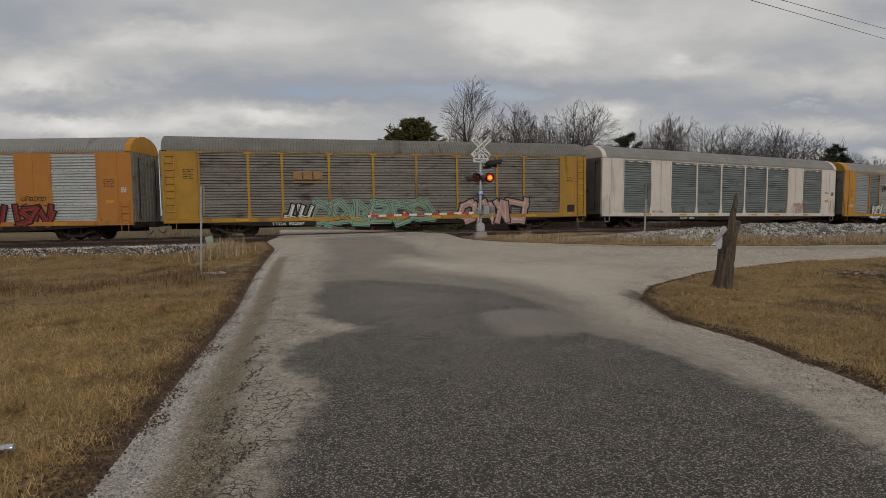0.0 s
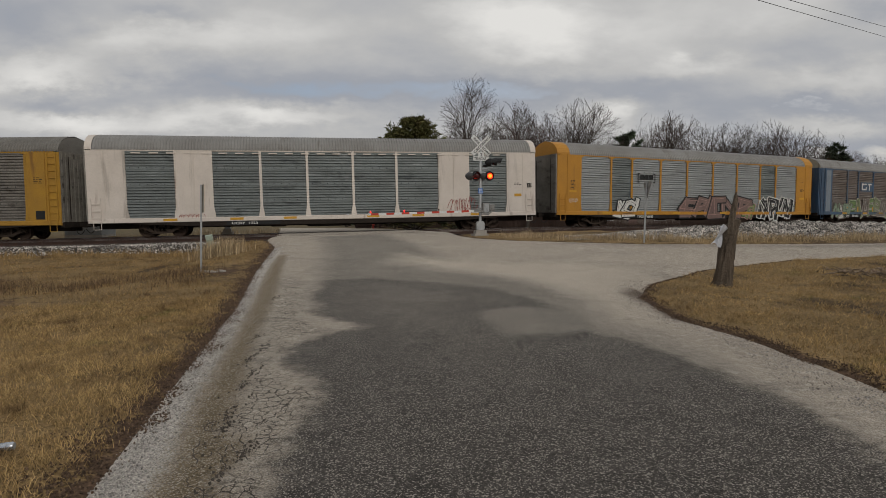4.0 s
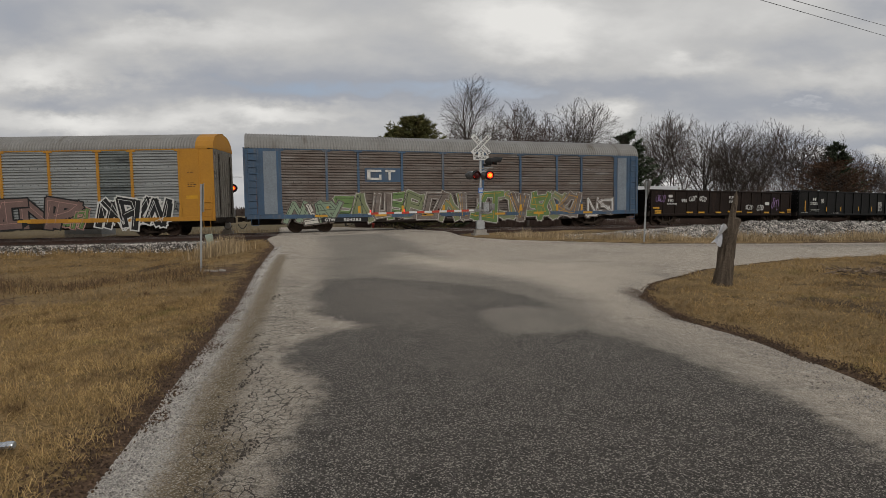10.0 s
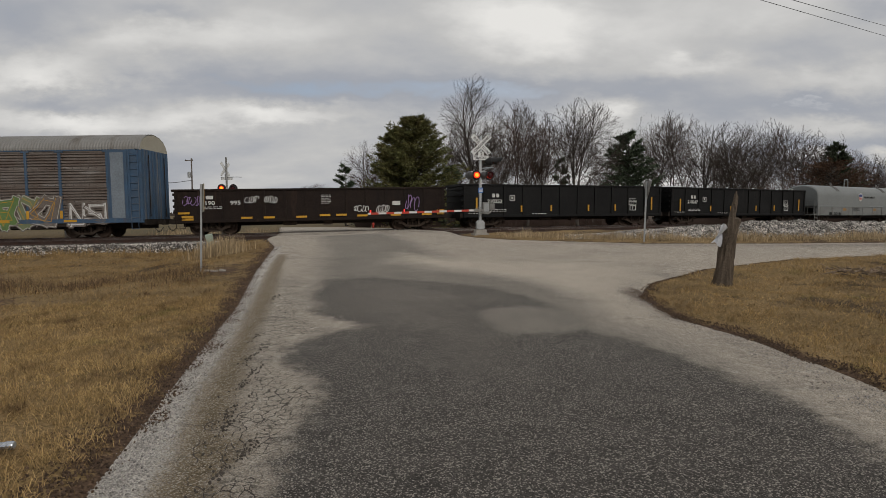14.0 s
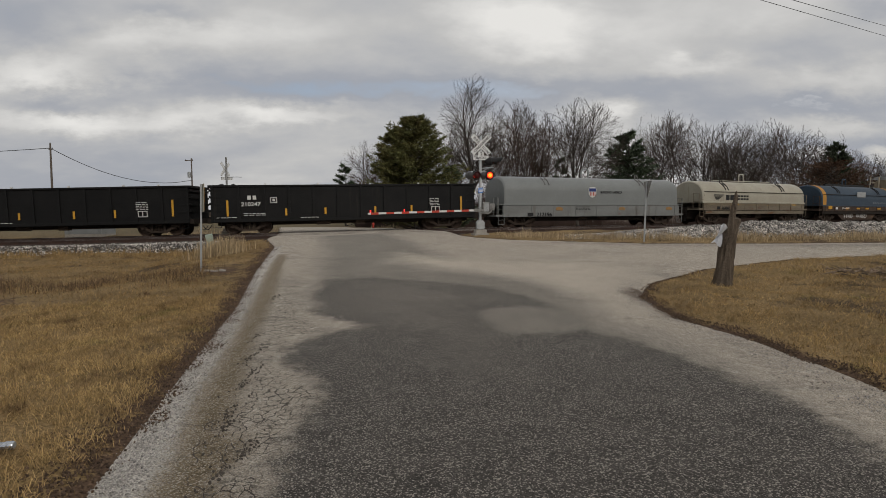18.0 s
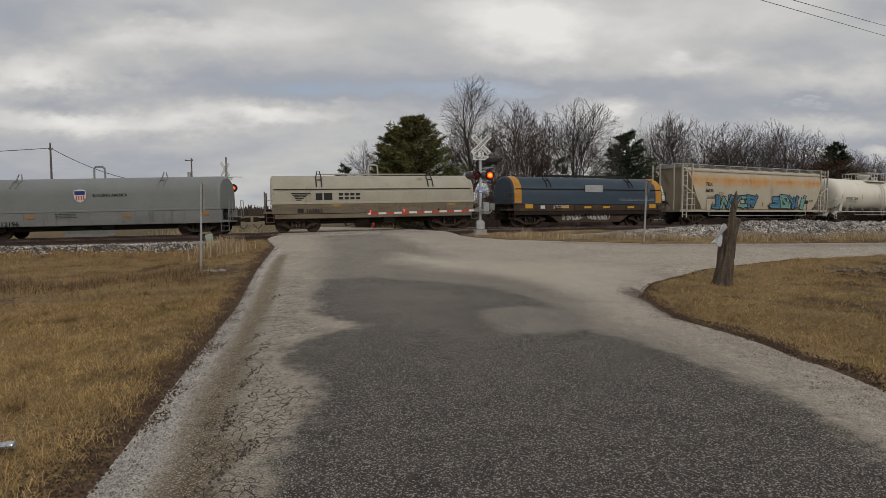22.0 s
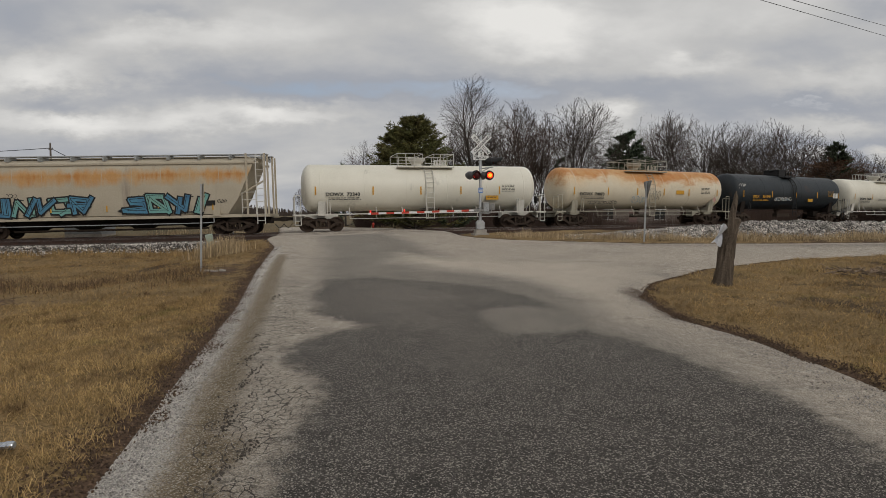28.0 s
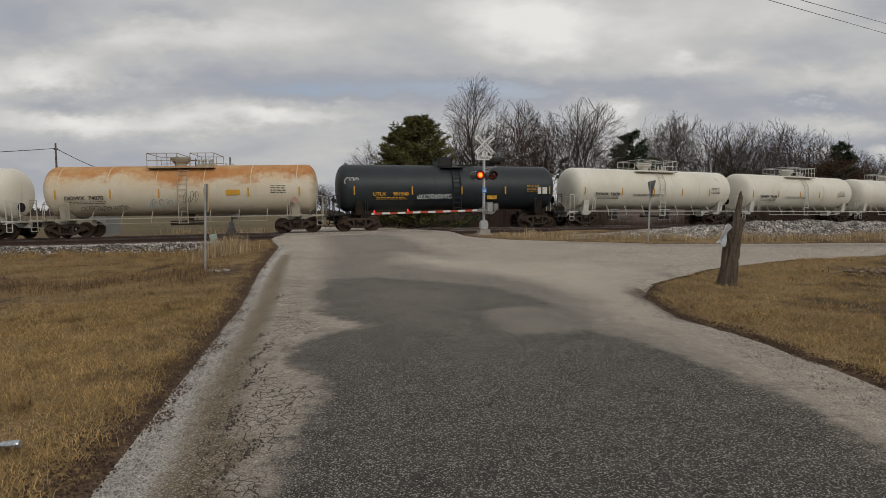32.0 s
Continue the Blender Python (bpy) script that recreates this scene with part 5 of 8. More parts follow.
bar(car, 12.1, 12.6, 2.15, 2.33, "mark_yellow", SIDE - 0.012)
for x in np.arange(-11, 11.6, 0.95):
    part("eave_vent", Mesh().box(x - 0.25, x + 0.25, SIDE - 0.03, SIDE + 0.02, 4.86, 4.93), "white", car)

car = auto_rack(61.2, "bright yellow automobile carrier freight car with clean galvanized panels", "yellow", "galv", "roof_grey", narrow="galv_green", cap="yellow")
plain_marks(car, [(-6.2, -5.85, 3.5, 3.85), (-5.8, -5.4, 3.5, 3.85), (-5.35, -4.95, 3.5, 3.85), (-6.45, -6.38, 3.25, 3.95), (-4.8, -4.73, 3.25, 3.95), (-6.45, -6.25, 3.88, 3.95), (-6.45, -6.25, 3.25, 3.32), (-4.93, -4.73, 3.88, 3.95), (-4.93, -4.73, 3.25, 3.32)], "mark_black", "emblem", "plain black block emblem in brackets")
bar(car, -6.6, -4.3, 0.6, 0.86, "mark_black", SIDE - 0.02, "number_board")
letters(car, "number", "TTGX  715840", -6.45, SIDE - 0.032, 0.65, 0.16, "mark_white", wide=1.15)
graffiti(car, -8.5, -6.6, 0.6, 2.0, ["mark_white"], "mark_black", 2, "white spray-painted shapes with black outlines", 31, 0.2)
graffiti(car, -2.0, 5.6, 0.62, 2.2, ["mauve"], "mark_black", 5, "brown spray-painted lettering", 32, 0.24, shine="pink")
graffiti(car, 5.0, 6.3, 0.62, 1.7, ["leaf_green"], "pink", 2, "green and pink spray-painted shapes", 33, 0.16)
graffiti(car, 6.5, 10.9, 0.55, 2.2, ["mark_black"], "mark_white", 5, "black spray-painted lettering with white outlines", 34, 0.19, rim_mat="mark_white")
small_print(car, 12.1, 12.6, 3.6, 3.72, "mark_black")
small_print(car, 12.1, 12.6, 2.75, 3.1, "mark_black")
small_print(car, -12.5, -12.1, 2.5, 3.3, "mark_black")
bar(car, 12.0, 12.65, 2.15, 2.35, "mark_yellow", SIDE - 0.012)
bar(car, -12.6, -12.0, 2.45, 2.6, "mark_yellow", SIDE - 0.012)
tag(car, -12.6, -11.9, 1.75, 2.0, "mark_white", 36, "white scrawl")
tag(car, 11.0, 11.6, 1.5, 2.0, "mark_black", 35, "black scrawl")

car = auto_rack(89.7, "old blue automobile carrier freight car with rusty brown-grey panels", "blue", "galv_brown", "roof_grey", sill="blue", dark_door=True)
bar(car, -6.55, -4.25, 3.1, 3.98, "blue", SIDE + 0.02, "emblem_board", "faded blue board")
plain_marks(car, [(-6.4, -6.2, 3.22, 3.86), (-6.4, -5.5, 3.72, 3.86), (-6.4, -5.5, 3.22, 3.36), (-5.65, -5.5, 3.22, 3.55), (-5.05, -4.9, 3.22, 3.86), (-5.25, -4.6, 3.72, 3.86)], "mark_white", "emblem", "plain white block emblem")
bar(car, -9.3, -6.4, 0.62, 0.9, "mark_black", SIDE - 0.024, "number_board")
letters(car, "number", "504283", -7.95, SIDE - 0.036, 0.67, 0.18, "mark_white", wide=1.5)
letters(car, "letters", "GTW", -9.1, SIDE - 0.036, 0.67, 0.18, "mark_white", wide=1.1)
graffiti(car, -11.2, -8.4, 0.6, 1.9, ["jade", "pale"], "galv_brown", 3, "pale green spray-painted lettering", 41, 0.17, shine="mark_black", rim_mat="mark_black")
graffiti(car, -8.3, -1.6, 0.62, 2.5, ["leaf_green", "olive", "galv_brown"], "galv_brown", 6, "green spray-painted lettering with white outlines", 42, 0.17, shine="mark_black", rim_mat="pale")
graffiti(car, -1.4, 8.6, 0.62, 2.5, ["olive", "galv_brown", "leaf_green"], "galv_brown", 8, "green and white spray-painted lettering", 43, 0.17, shine="mark_yellow", rim_mat="pale")
graffiti(car, 9.3, 11.3, 0.7, 2.1, ["mark_white"], "galv_brown", 2, "faint white spray-painted shapes", 44, 0.08, rim_mat="galv_brown")
for x in BAYS[1:-1]:
    bar(car, x - 0.08, x + 0.08, 1.15, 1.6, "mark_yellow", SIDE - 0.02, "reflector")
bar(car, 12.0, 12.6, 1.8, 2.0, "mark_yellow", SIDE - 0.012)
bar(car, -12.6, -12.0, 1.7, 2.0, "mark_yellow", SIDE - 0.012)

# ---------------------------------------------------------------- open gondolas


def gondola(centre, half, top, mat, label, ribs, rust=False):
    car = start_car("gondola_car", centre, half - 2.0, label)
    bot = 0.78
    for f in (-1, 1):
        g = Mesh().box(-half, half, min(f * 1.42, f * 1.48), max(f * 1.42, f * 1.48), bot, top)
        part("side_sheet", g, mat, car)
        part("top_chord", Mesh().box(-half - 0.03, half + 0.03, min(f * 1.38, f * 1.56), max(f * 1.38, f * 1.56), top - 0.02, top + 0.1, 0.02), mat, car)
        part("side_sill", Mesh().box(-half, half, min(f * 1.40, f * 1.54), max(f * 1.40, f * 1.54), bot - 0.06, bot + 0.12, 0.02), mat, car)
        for x in np.linspace(-half + 0.08, half - 0.08, ribs):
            rib = Mesh().prism([(x - 0.09, bot), (x + 0.09, bot), (x + 0.06, top), (x - 0.06, top)], min(f * 1.46, f * 1.55), max(f * 1.46, f * 1.55), 1)
            part("side_post", rib, mat, car)
    for e in (-1, 1):
        g = Mesh().box(min(e * half, e * (half - 0.06)), max(e * half, e * (half - 0.06)), -1.45, 1.45, bot, top)
        for z in np.linspace(bot + 0.25, top - 0.2, 5):
            part("end_rib", Mesh().box(min(e * half, e * (half + 0.1)), max(e * half, e * (half + 0.1)), -1.45, 1.45, z - 0.07, z + 0.07, 0.03), mat, car)
        g.box(min(e * (half - 0.05), e * (half + 0.14)), max(e * (half - 0.05), e * (half + 0.14)), -1.5, 1.5, top - 0.04, top + 0.1, 0.02)
        part("end_sheet", g, mat, car)
        part("end_sill", Mesh().box(min(e * half, e * (half + 0.22)), max(e * half, e * (half + 0.22)), -1.45, 1.45, 0.68, 0.98, 0.02), "under", car)
        xa, xb = sorted((e * (half - 0.55), e * (half - 0.08)))
        g = Mesh()
        for z in np.arange(bot + 0.2, top - 0.1, 0.42):
            g.tube([(xa, -1.55, z), (xa, -1.62, z), (xb, -1.62, z), (xb, -1.55, z)], 0.014, 5)
        g.tube([(xa, -1.55, 0.75), (xa, -1.55, 0.42), (xb, -1.55, 0.42), (xb, -1.55, 0.75)], 0.016, 5)
        tagged(part("grab_irons", g, mat, car), kind="stuff")
    part("floor", Mesh().box(-half, half, -1.42, 1.42, bot + 0.1, bot + 0.2), "brown_black", car)
    part("underframe", Mesh().box(-half + 0.2, half - 0.2, -0.35, 0.35, 0.5, bot + 0.1).box(-2.6, 2.6, -0.9, 0.9, 0.62, 0.85), "under", car)
    part("brake_rigging", Mesh().rod((-3.0, -0.9, 0.55), (3.2, -0.9, 0.55), 0.025).lathe([(-0.45, 0.04), (-0.43, 0.15), (0.35, 0.15), (0.4, 0.04)], (-1.6, -1.0, 0.62), 0, 12).box(0.4, 0.95, -1.15, -0.75, 0.45, 0.75), "bogie", car)
    for x in (-half + 2.0, half - 2.0):
        bogie(car, x)
    couplers(car, half + 0.1)
    return car


Y_MARK = -1.562
car = gondola(112.7, 8.1, 2.62, "brown_black", "rust-brown steel gondola freight car with faded graffiti", 14)
bar(car, -6.35, -5.95, 2.12, 2.32, "mark_white", Y_MARK, "marking")
letters(car, "number", "190", -6.45, Y_MARK - 0.004, 1.78, 0.24, "mark_white", wide=1.2)
letters(car, "number", "995", -5.0, Y_MARK - 0.004, 1.78, 0.24, "mark_white", wide=1.2)
small_print(car, -6.5, -5.4, 1.45, 1.68, "mark_white", Y_MARK)
small_print(car, 0.3, 0.9, 1.65, 2.3, "mark_white", Y_MARK)
tag(car, -4.15, -3.4, 1.85, 2.25, "mark_white", 51, "white scrawl", 0.03, Y_MARK)
tag(car, -3.05, -2.3, 1.8, 2.25, "mark_white", 52, "white scrawl", 0.035, Y_MARK)
tag(car, -7.6, -6.7, 1.75, 2.3, "lilac", 53, "purple scrawl", 0.03, Y_MARK)
tag(car, 2.3, 3.2, 1.2, 1.6, "mark_white", 54, "white scrawl", 0.03, Y_MARK)
tag(car, 3.7, 4.5, 1.15, 1.6, "mark_white", 55, "white scrawl", 0.03, Y_MARK)
tag(car, 5.6, 6.4, 1.2, 2.2, "lilac", 56, "purple scrawl", 0.035, Y_MARK)
bar(car, 4.7, 5.2, 1.6, 1.85, "mark_white", Y_MARK)
for x, z in ((-7.9, 1.32), (-7.7, 1.1), (-7.7, 0.95), (-4.4, 0.98), (-3.1, 0.98), (-1.2, 0.98), (0.2, 1.05), (1.2, 1.05), (2.5, 0.98), (4.6, 0.98), (6.6, 0.98), (7.6, 1.2), (7.6, 1.0)):
    bar(car, x - 0.02, x + 0.62 if x < 7 else x + 0.45, z - 0.06, z + 0.06, "mark_yellow", Y_MARK, "reflector")
for centre, number, seed in ((130.0, "210252", 1), (147.15, "210247", 2)):
    car = gondola(centre, 8.12, 2.84, "black", "black steel gondola freight car with yellow reflector strips", 12)
    bar(car, -6.05, -5.85, 2.06, 2.3, "mark_white", Y_MARK)
    bar(car, -5.75, -5.55, 2.06, 2.3, "mark_white", Y_MARK)
    letters(car, "number", number, -6.42, Y_MARK - 0.004, 1.68, 0.24, "mark_white", wide=1.12)
    small_print(car, -6.3, -5.0, 1.0, 1.25, "mark_white", Y_MARK, seed)
    small_print(car, -3.0, -1.9, 0.86, 0.96, "mark_white", Y_MARK, seed + 5)
    small_print(car, 5.1, 5.8, 1.5, 2.0, "mark_white", Y_MARK, seed + 7)
    small_print(car, -7.8, -6.7, 0.92, 1.02, "mark_white", Y_MARK, seed + 8)
    g = Mesh()
    for x0, x1, z0, z1 in ((-4.75, -4.35, 2.16, 2.2), (-4.75, -4.35, 1.84, 1.88), (-4.75, -4.71, 1.84, 2.2), (-4.39, -4.35, 1.84, 2.2), (-4.62, -4.48, 1.95, 2.1), (5.2, 5.75, 1.14, 1.18), (5.2, 5.75, 1.46, 1.5), (5.2, 5.24, 1.14, 1.5), (5.71, 5.75, 1.14, 1.5), (5.45, 5.5, 1.2, 1.45)):
        g.box(x0, x1, Y_MARK - 0.004, Y_MARK + 0.004, z0, z1)
    part("data_panel", g, "mark_white", car)
    for x, z0, z1 in ((-7.19, 1.08, 2.03), (-3.84, 1.08, 1.5), (-1.5, 1.12, 1.52), (1.58, 1.12, 1.55), (3.9, 1.12, 1.58), (7.2, 1.15, 2.11)):
        bar(car, x - 0.06, x + 0.06, z0, z1, "mark_yellow", Y_MARK, "reflector")
    for x in (-5.0, -1.9, 1.3, 4.4, 6.4):
        part("tie_down", Mesh().box(x - 0.05, x + 0.05, -1.5, -1.38, 2.93, 3.02), "mark_white", car)

# ---------------------------------------------------------------- coil steel cars with arched covers


def arch(width, z0, z1, flat):
    """The outline of a cover: upright sides up to flat, then a round top."""
    pts = [(-width, z0)]
    for k in range(17):
        a = math.pi * (1 - k / 16)
        pts.append((width * math.cos(a), flat + (z1 - flat) * math.sin(a) ** 0.8))
    return pts + [(width, z0)]


def coil_car(centre, half, cover_half, cover_mat, sill_mat, label, z0, flat, low, seams=0, end_round=True):
    car = start_car("coil_car", centre, half - 2.0, label)
    ring = arch(1.5, z0, 3.55, flat)
    rows = []
    for x, k in ((-cover_half, 0.93), (-cover_half + 0.06, 0.98), (-cover_half + 0.16, 1.0), (cover_half - 0.16, 1.0), (cover_half - 0.06, 0.98), (cover_half, 0.93)):
        rows.append([(x, y * (0.5 + 0.5 * k), z0 + (z - z0) * k) for y, z in ring])
    g = Mesh().grid(rows)
    g.add([(-cover_half, y * 0.965, z0 + (z - z0) * 0.93) for y, z in ring], [tuple(range(len(ring)))])
    g.add([(cover_half, y * 0.965, z0 + (z - z0) * 0.93) for y, z in ring], [tuple(range(len(ring)))[::-1]])
    cover = part("cover", g, cover_mat, car, smooth=True)
    part("cover_rim", Mesh().box(-cover_half - 0.03, cover_half + 0.03, -1.56, -1.46, z0 - 0.05, z0 + 0.06, 0.015).box(-cover_half - 0.03, cover_half + 0.03, 1.46, 1.56, z0 - 0.05, z0 + 0.06, 0.015), cover_mat, cover)
    for k in range(seams):
        x = -cover_half + (k + 0.5) * 2 * cover_half / seams
        rib = Mesh().grid([[(x + dx, y * 1.006, z + 0.008) for y, z in ring] for dx in (-0.02, 0.02)])
        part("cover_seam", rib, cover_mat, cover)
    if seams or cover_mat == "cover_blue":
        for f in (-1, 1):
            part("cover_seam", Mesh().box(-cover_half + 0.2, cover_half - 0.2, min(f * 1.43, f * 1.53), max(f * 1.43, f * 1.53), 2.62, 2.66), "under", cover)
    for x in (-0.55 * cover_half, 0.55 * cover_half):
        def shell(y):
            return float(np.interp(y, [q[0] for q in ring[len(ring) // 8:len(ring) // 2]], [q[1] for q in ring[len(ring) // 8:len(ring) // 2]])) + 0.05
        g = Mesh()
        for dx in (-0.16, 0.16):
            g.tube([(x + dx, y, shell(y)) for y in (-1.42, -1.3, -1.1, -0.8)], 0.04).rod((x + dx, -0.8, shell(-0.8)), (x + dx * 0.4, -0.7, 3.8), 0.035)
        g.rod((x - 0.16, -1.1, shell(-1.1)), (x + 0.16, -1.1, shell(-1.1)), 0.03)
        part("stacking_bracket", g, "steel_worn" if cover_mat == "cover_grey" else "hood", cover)
    g = Mesh().tube([(-0.32, 0, 3.5), (-0.3, 0, 4.15), (-0.2, 0, 4.25), (0.2, 0, 4.25), (0.3, 0, 4.15), (0.32, 0, 3.5)], 0.055, 8)
    part("lifting_bail", g, cover_mat, cover)
    for f in (-1, 1):
        part("side_sill", Mesh().box(-half + 0.5, half - 0.5, min(f * 1.38, f * 1.55), max(f * 1.38, f * 1.55), low, z0 - 0.06, 0.02), sill_mat, car)
        for x in np.linspace(-half + 0.9, half - 0.9, 9):
            part("sill_rib", Mesh().box(x - 0.04, x + 0.04, min(f * 1.54, f * 1.58), max(f * 1.54, f * 1.58), low, z0 - 0.08), sill_mat, car)
    part("underframe", Mesh().box(-half, half, -0.4, 0.4, 0.5, low + 0.3).box(-half + 0.6, half - 0.6, -1.38, 1.38, low + 0.05, low + 0.25), "under", car)
    for e in (-1, 1):
        part("end_platform", Mesh().box(min(e * (half - 0.75), e * half), max(e * (half - 0.75), e * half), -1.5, 1.5, low + 0.02, low + 0.14, 0.02), sill_mat, car)
        x = e * (half - 0.08)
        for f in (-1, 1):
            g = Mesh()
            for y in (0.9, 1.45):
                g.rod((x, f * y, low + 0.1), (x, f * y, low + 1.35), 0.025)
            for z in (low + 0.7, low + 1.35):
                g.rod((x, f * 0.9, z), (x, f * 1.45, z), 0.02)
            part("end_railing", g, sill_mat, car)
        g = Mesh()
        g.tube([(e * (half - 0.6), -1.48, low + 1.3), (e * (half - 0.6), -1.48, low - 0.5), (e * (half - 0.15), -1.48, low - 0.5), (e * (half - 0.15), -1.48, low + 1.3)], 0.02)
        for z in np.arange(low - 0.2, low + 1.2, 0.35):
            g.rod((e * (half - 0.6), -1.48, z), (e * (half - 0.15), -1.48, z), 0.016)
        part("corner_ladder", g, sill_mat, car)
    part("brake_rigging", Mesh().rod((-half + 3, -0.9, 0.62), (half - 3, -0.9, 0.62), 0.025).lathe([(-0.45, 0.04), (-0.43, 0.16), (0.35, 0.16), (0.4, 0.04)], (-0.8, -0.85, 0.62), 0, 12).box(0.5, 1.2, -1.1, -0.7, 0.5, 0.85), "bogie", car)
    for x in (-half + 2.0, half - 2.0):
        bogie(car, x)
    couplers(car, half + 0.1)
    return car


car = coil_car(164.75, 8.1, 7.5, "cover_grey", "sill_grey", "grey coil steel freight car with smooth arched cover", 1.55, 2.5, 0.72)
part("centre_sill", Mesh().prism([(-5.6, 0.85), (5.6, 0.85), (4.6, 0.42), (-4.6, 0.42)], -0.95, 0.95, 1), "under", car)
bar(car, -5.75, -5.3, 0.77, 1.01, "mark_black", SIDE - 0.028)
letters(car, "number", "212196", -5.05, SIDE - 0.028, 0.76, 0.26, "mark_black", wide=1.15)
letters(car, "slogan", "BUILDING AMERICA", 0.3, -1.512, 2.38, 0.17, "mark_black", wide=0.92)
shield = part("emblem", Mesh().prism([(-0.68, 2.78), (-0.4, 2.83), (-0.12, 2.78), (-0.06, 2.66), (-0.08, 2.32), (-0.22, 2.14), (-0.4, 2.06), (-0.58, 2.14), (-0.72, 2.32), (-0.74, 2.66)], -1.53, -1.505, 1), "mark_white", car, "plain shield emblem in blue, white and red")
part("emblem_top", Mesh().box(-0.69, -0.11, -1.538, -1.53, 2.5, 2.73), "navy", shield)
for k in range(4):
    x = -0.62 + 0.135 * k
    part("emblem_stripe", Mesh().box(x, x + 0.06, -1.538, -1.53, 2.2, 2.46), "sign_red", shield)
small_print(car, -1.8, -0.6, 1.15, 1.42, "mark_black", SIDE - 0.02)
for x in (-3.2, 2.2, 6.6):
    part("paint_patch", Mesh().prism([(x - 0.3, 1.18), (x + 0.25, 1.14), (x + 0.3, 1.32), (x, 1.42), (x - 0.26, 1.36)], SIDE - 0.024, SIDE - 0.019, 1), "mark_orange", car)

car = coil_car(181.25, 6.85, 6.42, "cover_tan", "sill_tan", "tan coil steel freight car with riveted arched cover", 1.78, 2.2, 1.15, 6)
part("edge_band", Mesh().box(-6.35, 6.35, -1.56, -1.53, 1.56, 1.7), "worn_band", car, "worn yellow band gone to rust")
for k in range(5):
    z = 2.42 - k * 0.1
    bar(car, -5.2 + 0.07 * k, -4.05 - 0.14 * k, z - 0.06, z, "mark_black", -1.515, "emblem_stripe")
bar(car, -3.75, -3.35, 1.98, 2.4, "mark_black", -1.515, "emblem")
bar(car, -3.25, -2.75, 1.98, 2.4, "mark_black", -1.515, "emblem")
for z in (2.24, 2.0):
    for x in (-2.35, -2.0, -1.65, -1.3):
        bar(car, x, x + 0.26, z, z + 0.15, "mark_black", -1.515, "wordmark")
letters(car, "number", "163862", -4.35, SIDE - 0.03, 1.22, 0.24, "mark_black", wide=1.0)
bar(car, -4.85, -4.5, 1.22, 1.46, "mark_black", SIDE - 0.03)
part("rub_rail", Mesh().box(-6.2, 6.2, -1.6, -1.5, 0.85, 1.12, 0.02), "sill_tan", car)
part("roof_walk", Mesh().box(-3.6, 3.6, -0.12, 0.12, 3.62, 3.68), "cover_tan", car)

car = coil_car(196.75, 6.85, 6.42, "cover_blue", "sill_rust", "dark blue coil steel freight car with yellow cover ends", 1.62, 2.2, 1.12, 0)
for e in (-1, 1):
    ring = arch(1.515, 1.62, 3.57, 2.2)
    part("cover_end_band", Mesh().grid([[(e * x, y, z) for y, z in ring] for x in (5.75, 6.3)]), "yellow", car, "yellow painted band", smooth=True)
part("centre_sill", Mesh().prism([(-3.75, 1.0), (3.75, 1.0), (2.7, 0.3), (-2.6, 0.3)], -1.3, 1.3, 1), "sill_rust", car)
part("side_sill_lower", Mesh().box(-6.3, 6.3, -1.5, -1.3, 0.86, 1.12), "under", car)
part("roof_beam", Mesh().box(-3.4, 3.5, -0.09, 0.09, 3.58, 3.74), "hood", car)
part("faded_board", Mesh().box(-0.6, 0.9, -1.535, -1.49, 2.45, 2.95), "steel", car, "scratched grey patch")
bar(car, -4.3, -3.95, 1.28, 1.5, "mark_white", SIDE - 0.02)
letters(car, "number", "1", -3.3, SIDE - 0.024, 1.27, 0.23, "mark_white")
small_print(car, -3.1, -1.9, 1.25, 1.5, "mark_white", SIDE - 0.024)
tag(car, -2.4, -0.6, 0.45, 1.1, "mark_white", 61, "white scrawl", 0.03, -1.31)
tag(car, -0.2, 1.7, 0.45, 1.1, "mark_white", 62, "white scrawl", 0.03, -1.31)
tag(car, 2.4, 5.6, 1.85, 2.0, "steel", 63, "faint pale scrawl", 0.015, -1.52)
for x in (-5.2, -2.3, -0.4, 1.2, 3.4, 5.4):
    bar(car, x - 0.3, x + 0.3, 1.3, 1.45 if abs(x) < 5 else 1.6, "mark_yellow", SIDE - 0.02, "reflector")

# ---------------------------------------------------------------- covered hopper


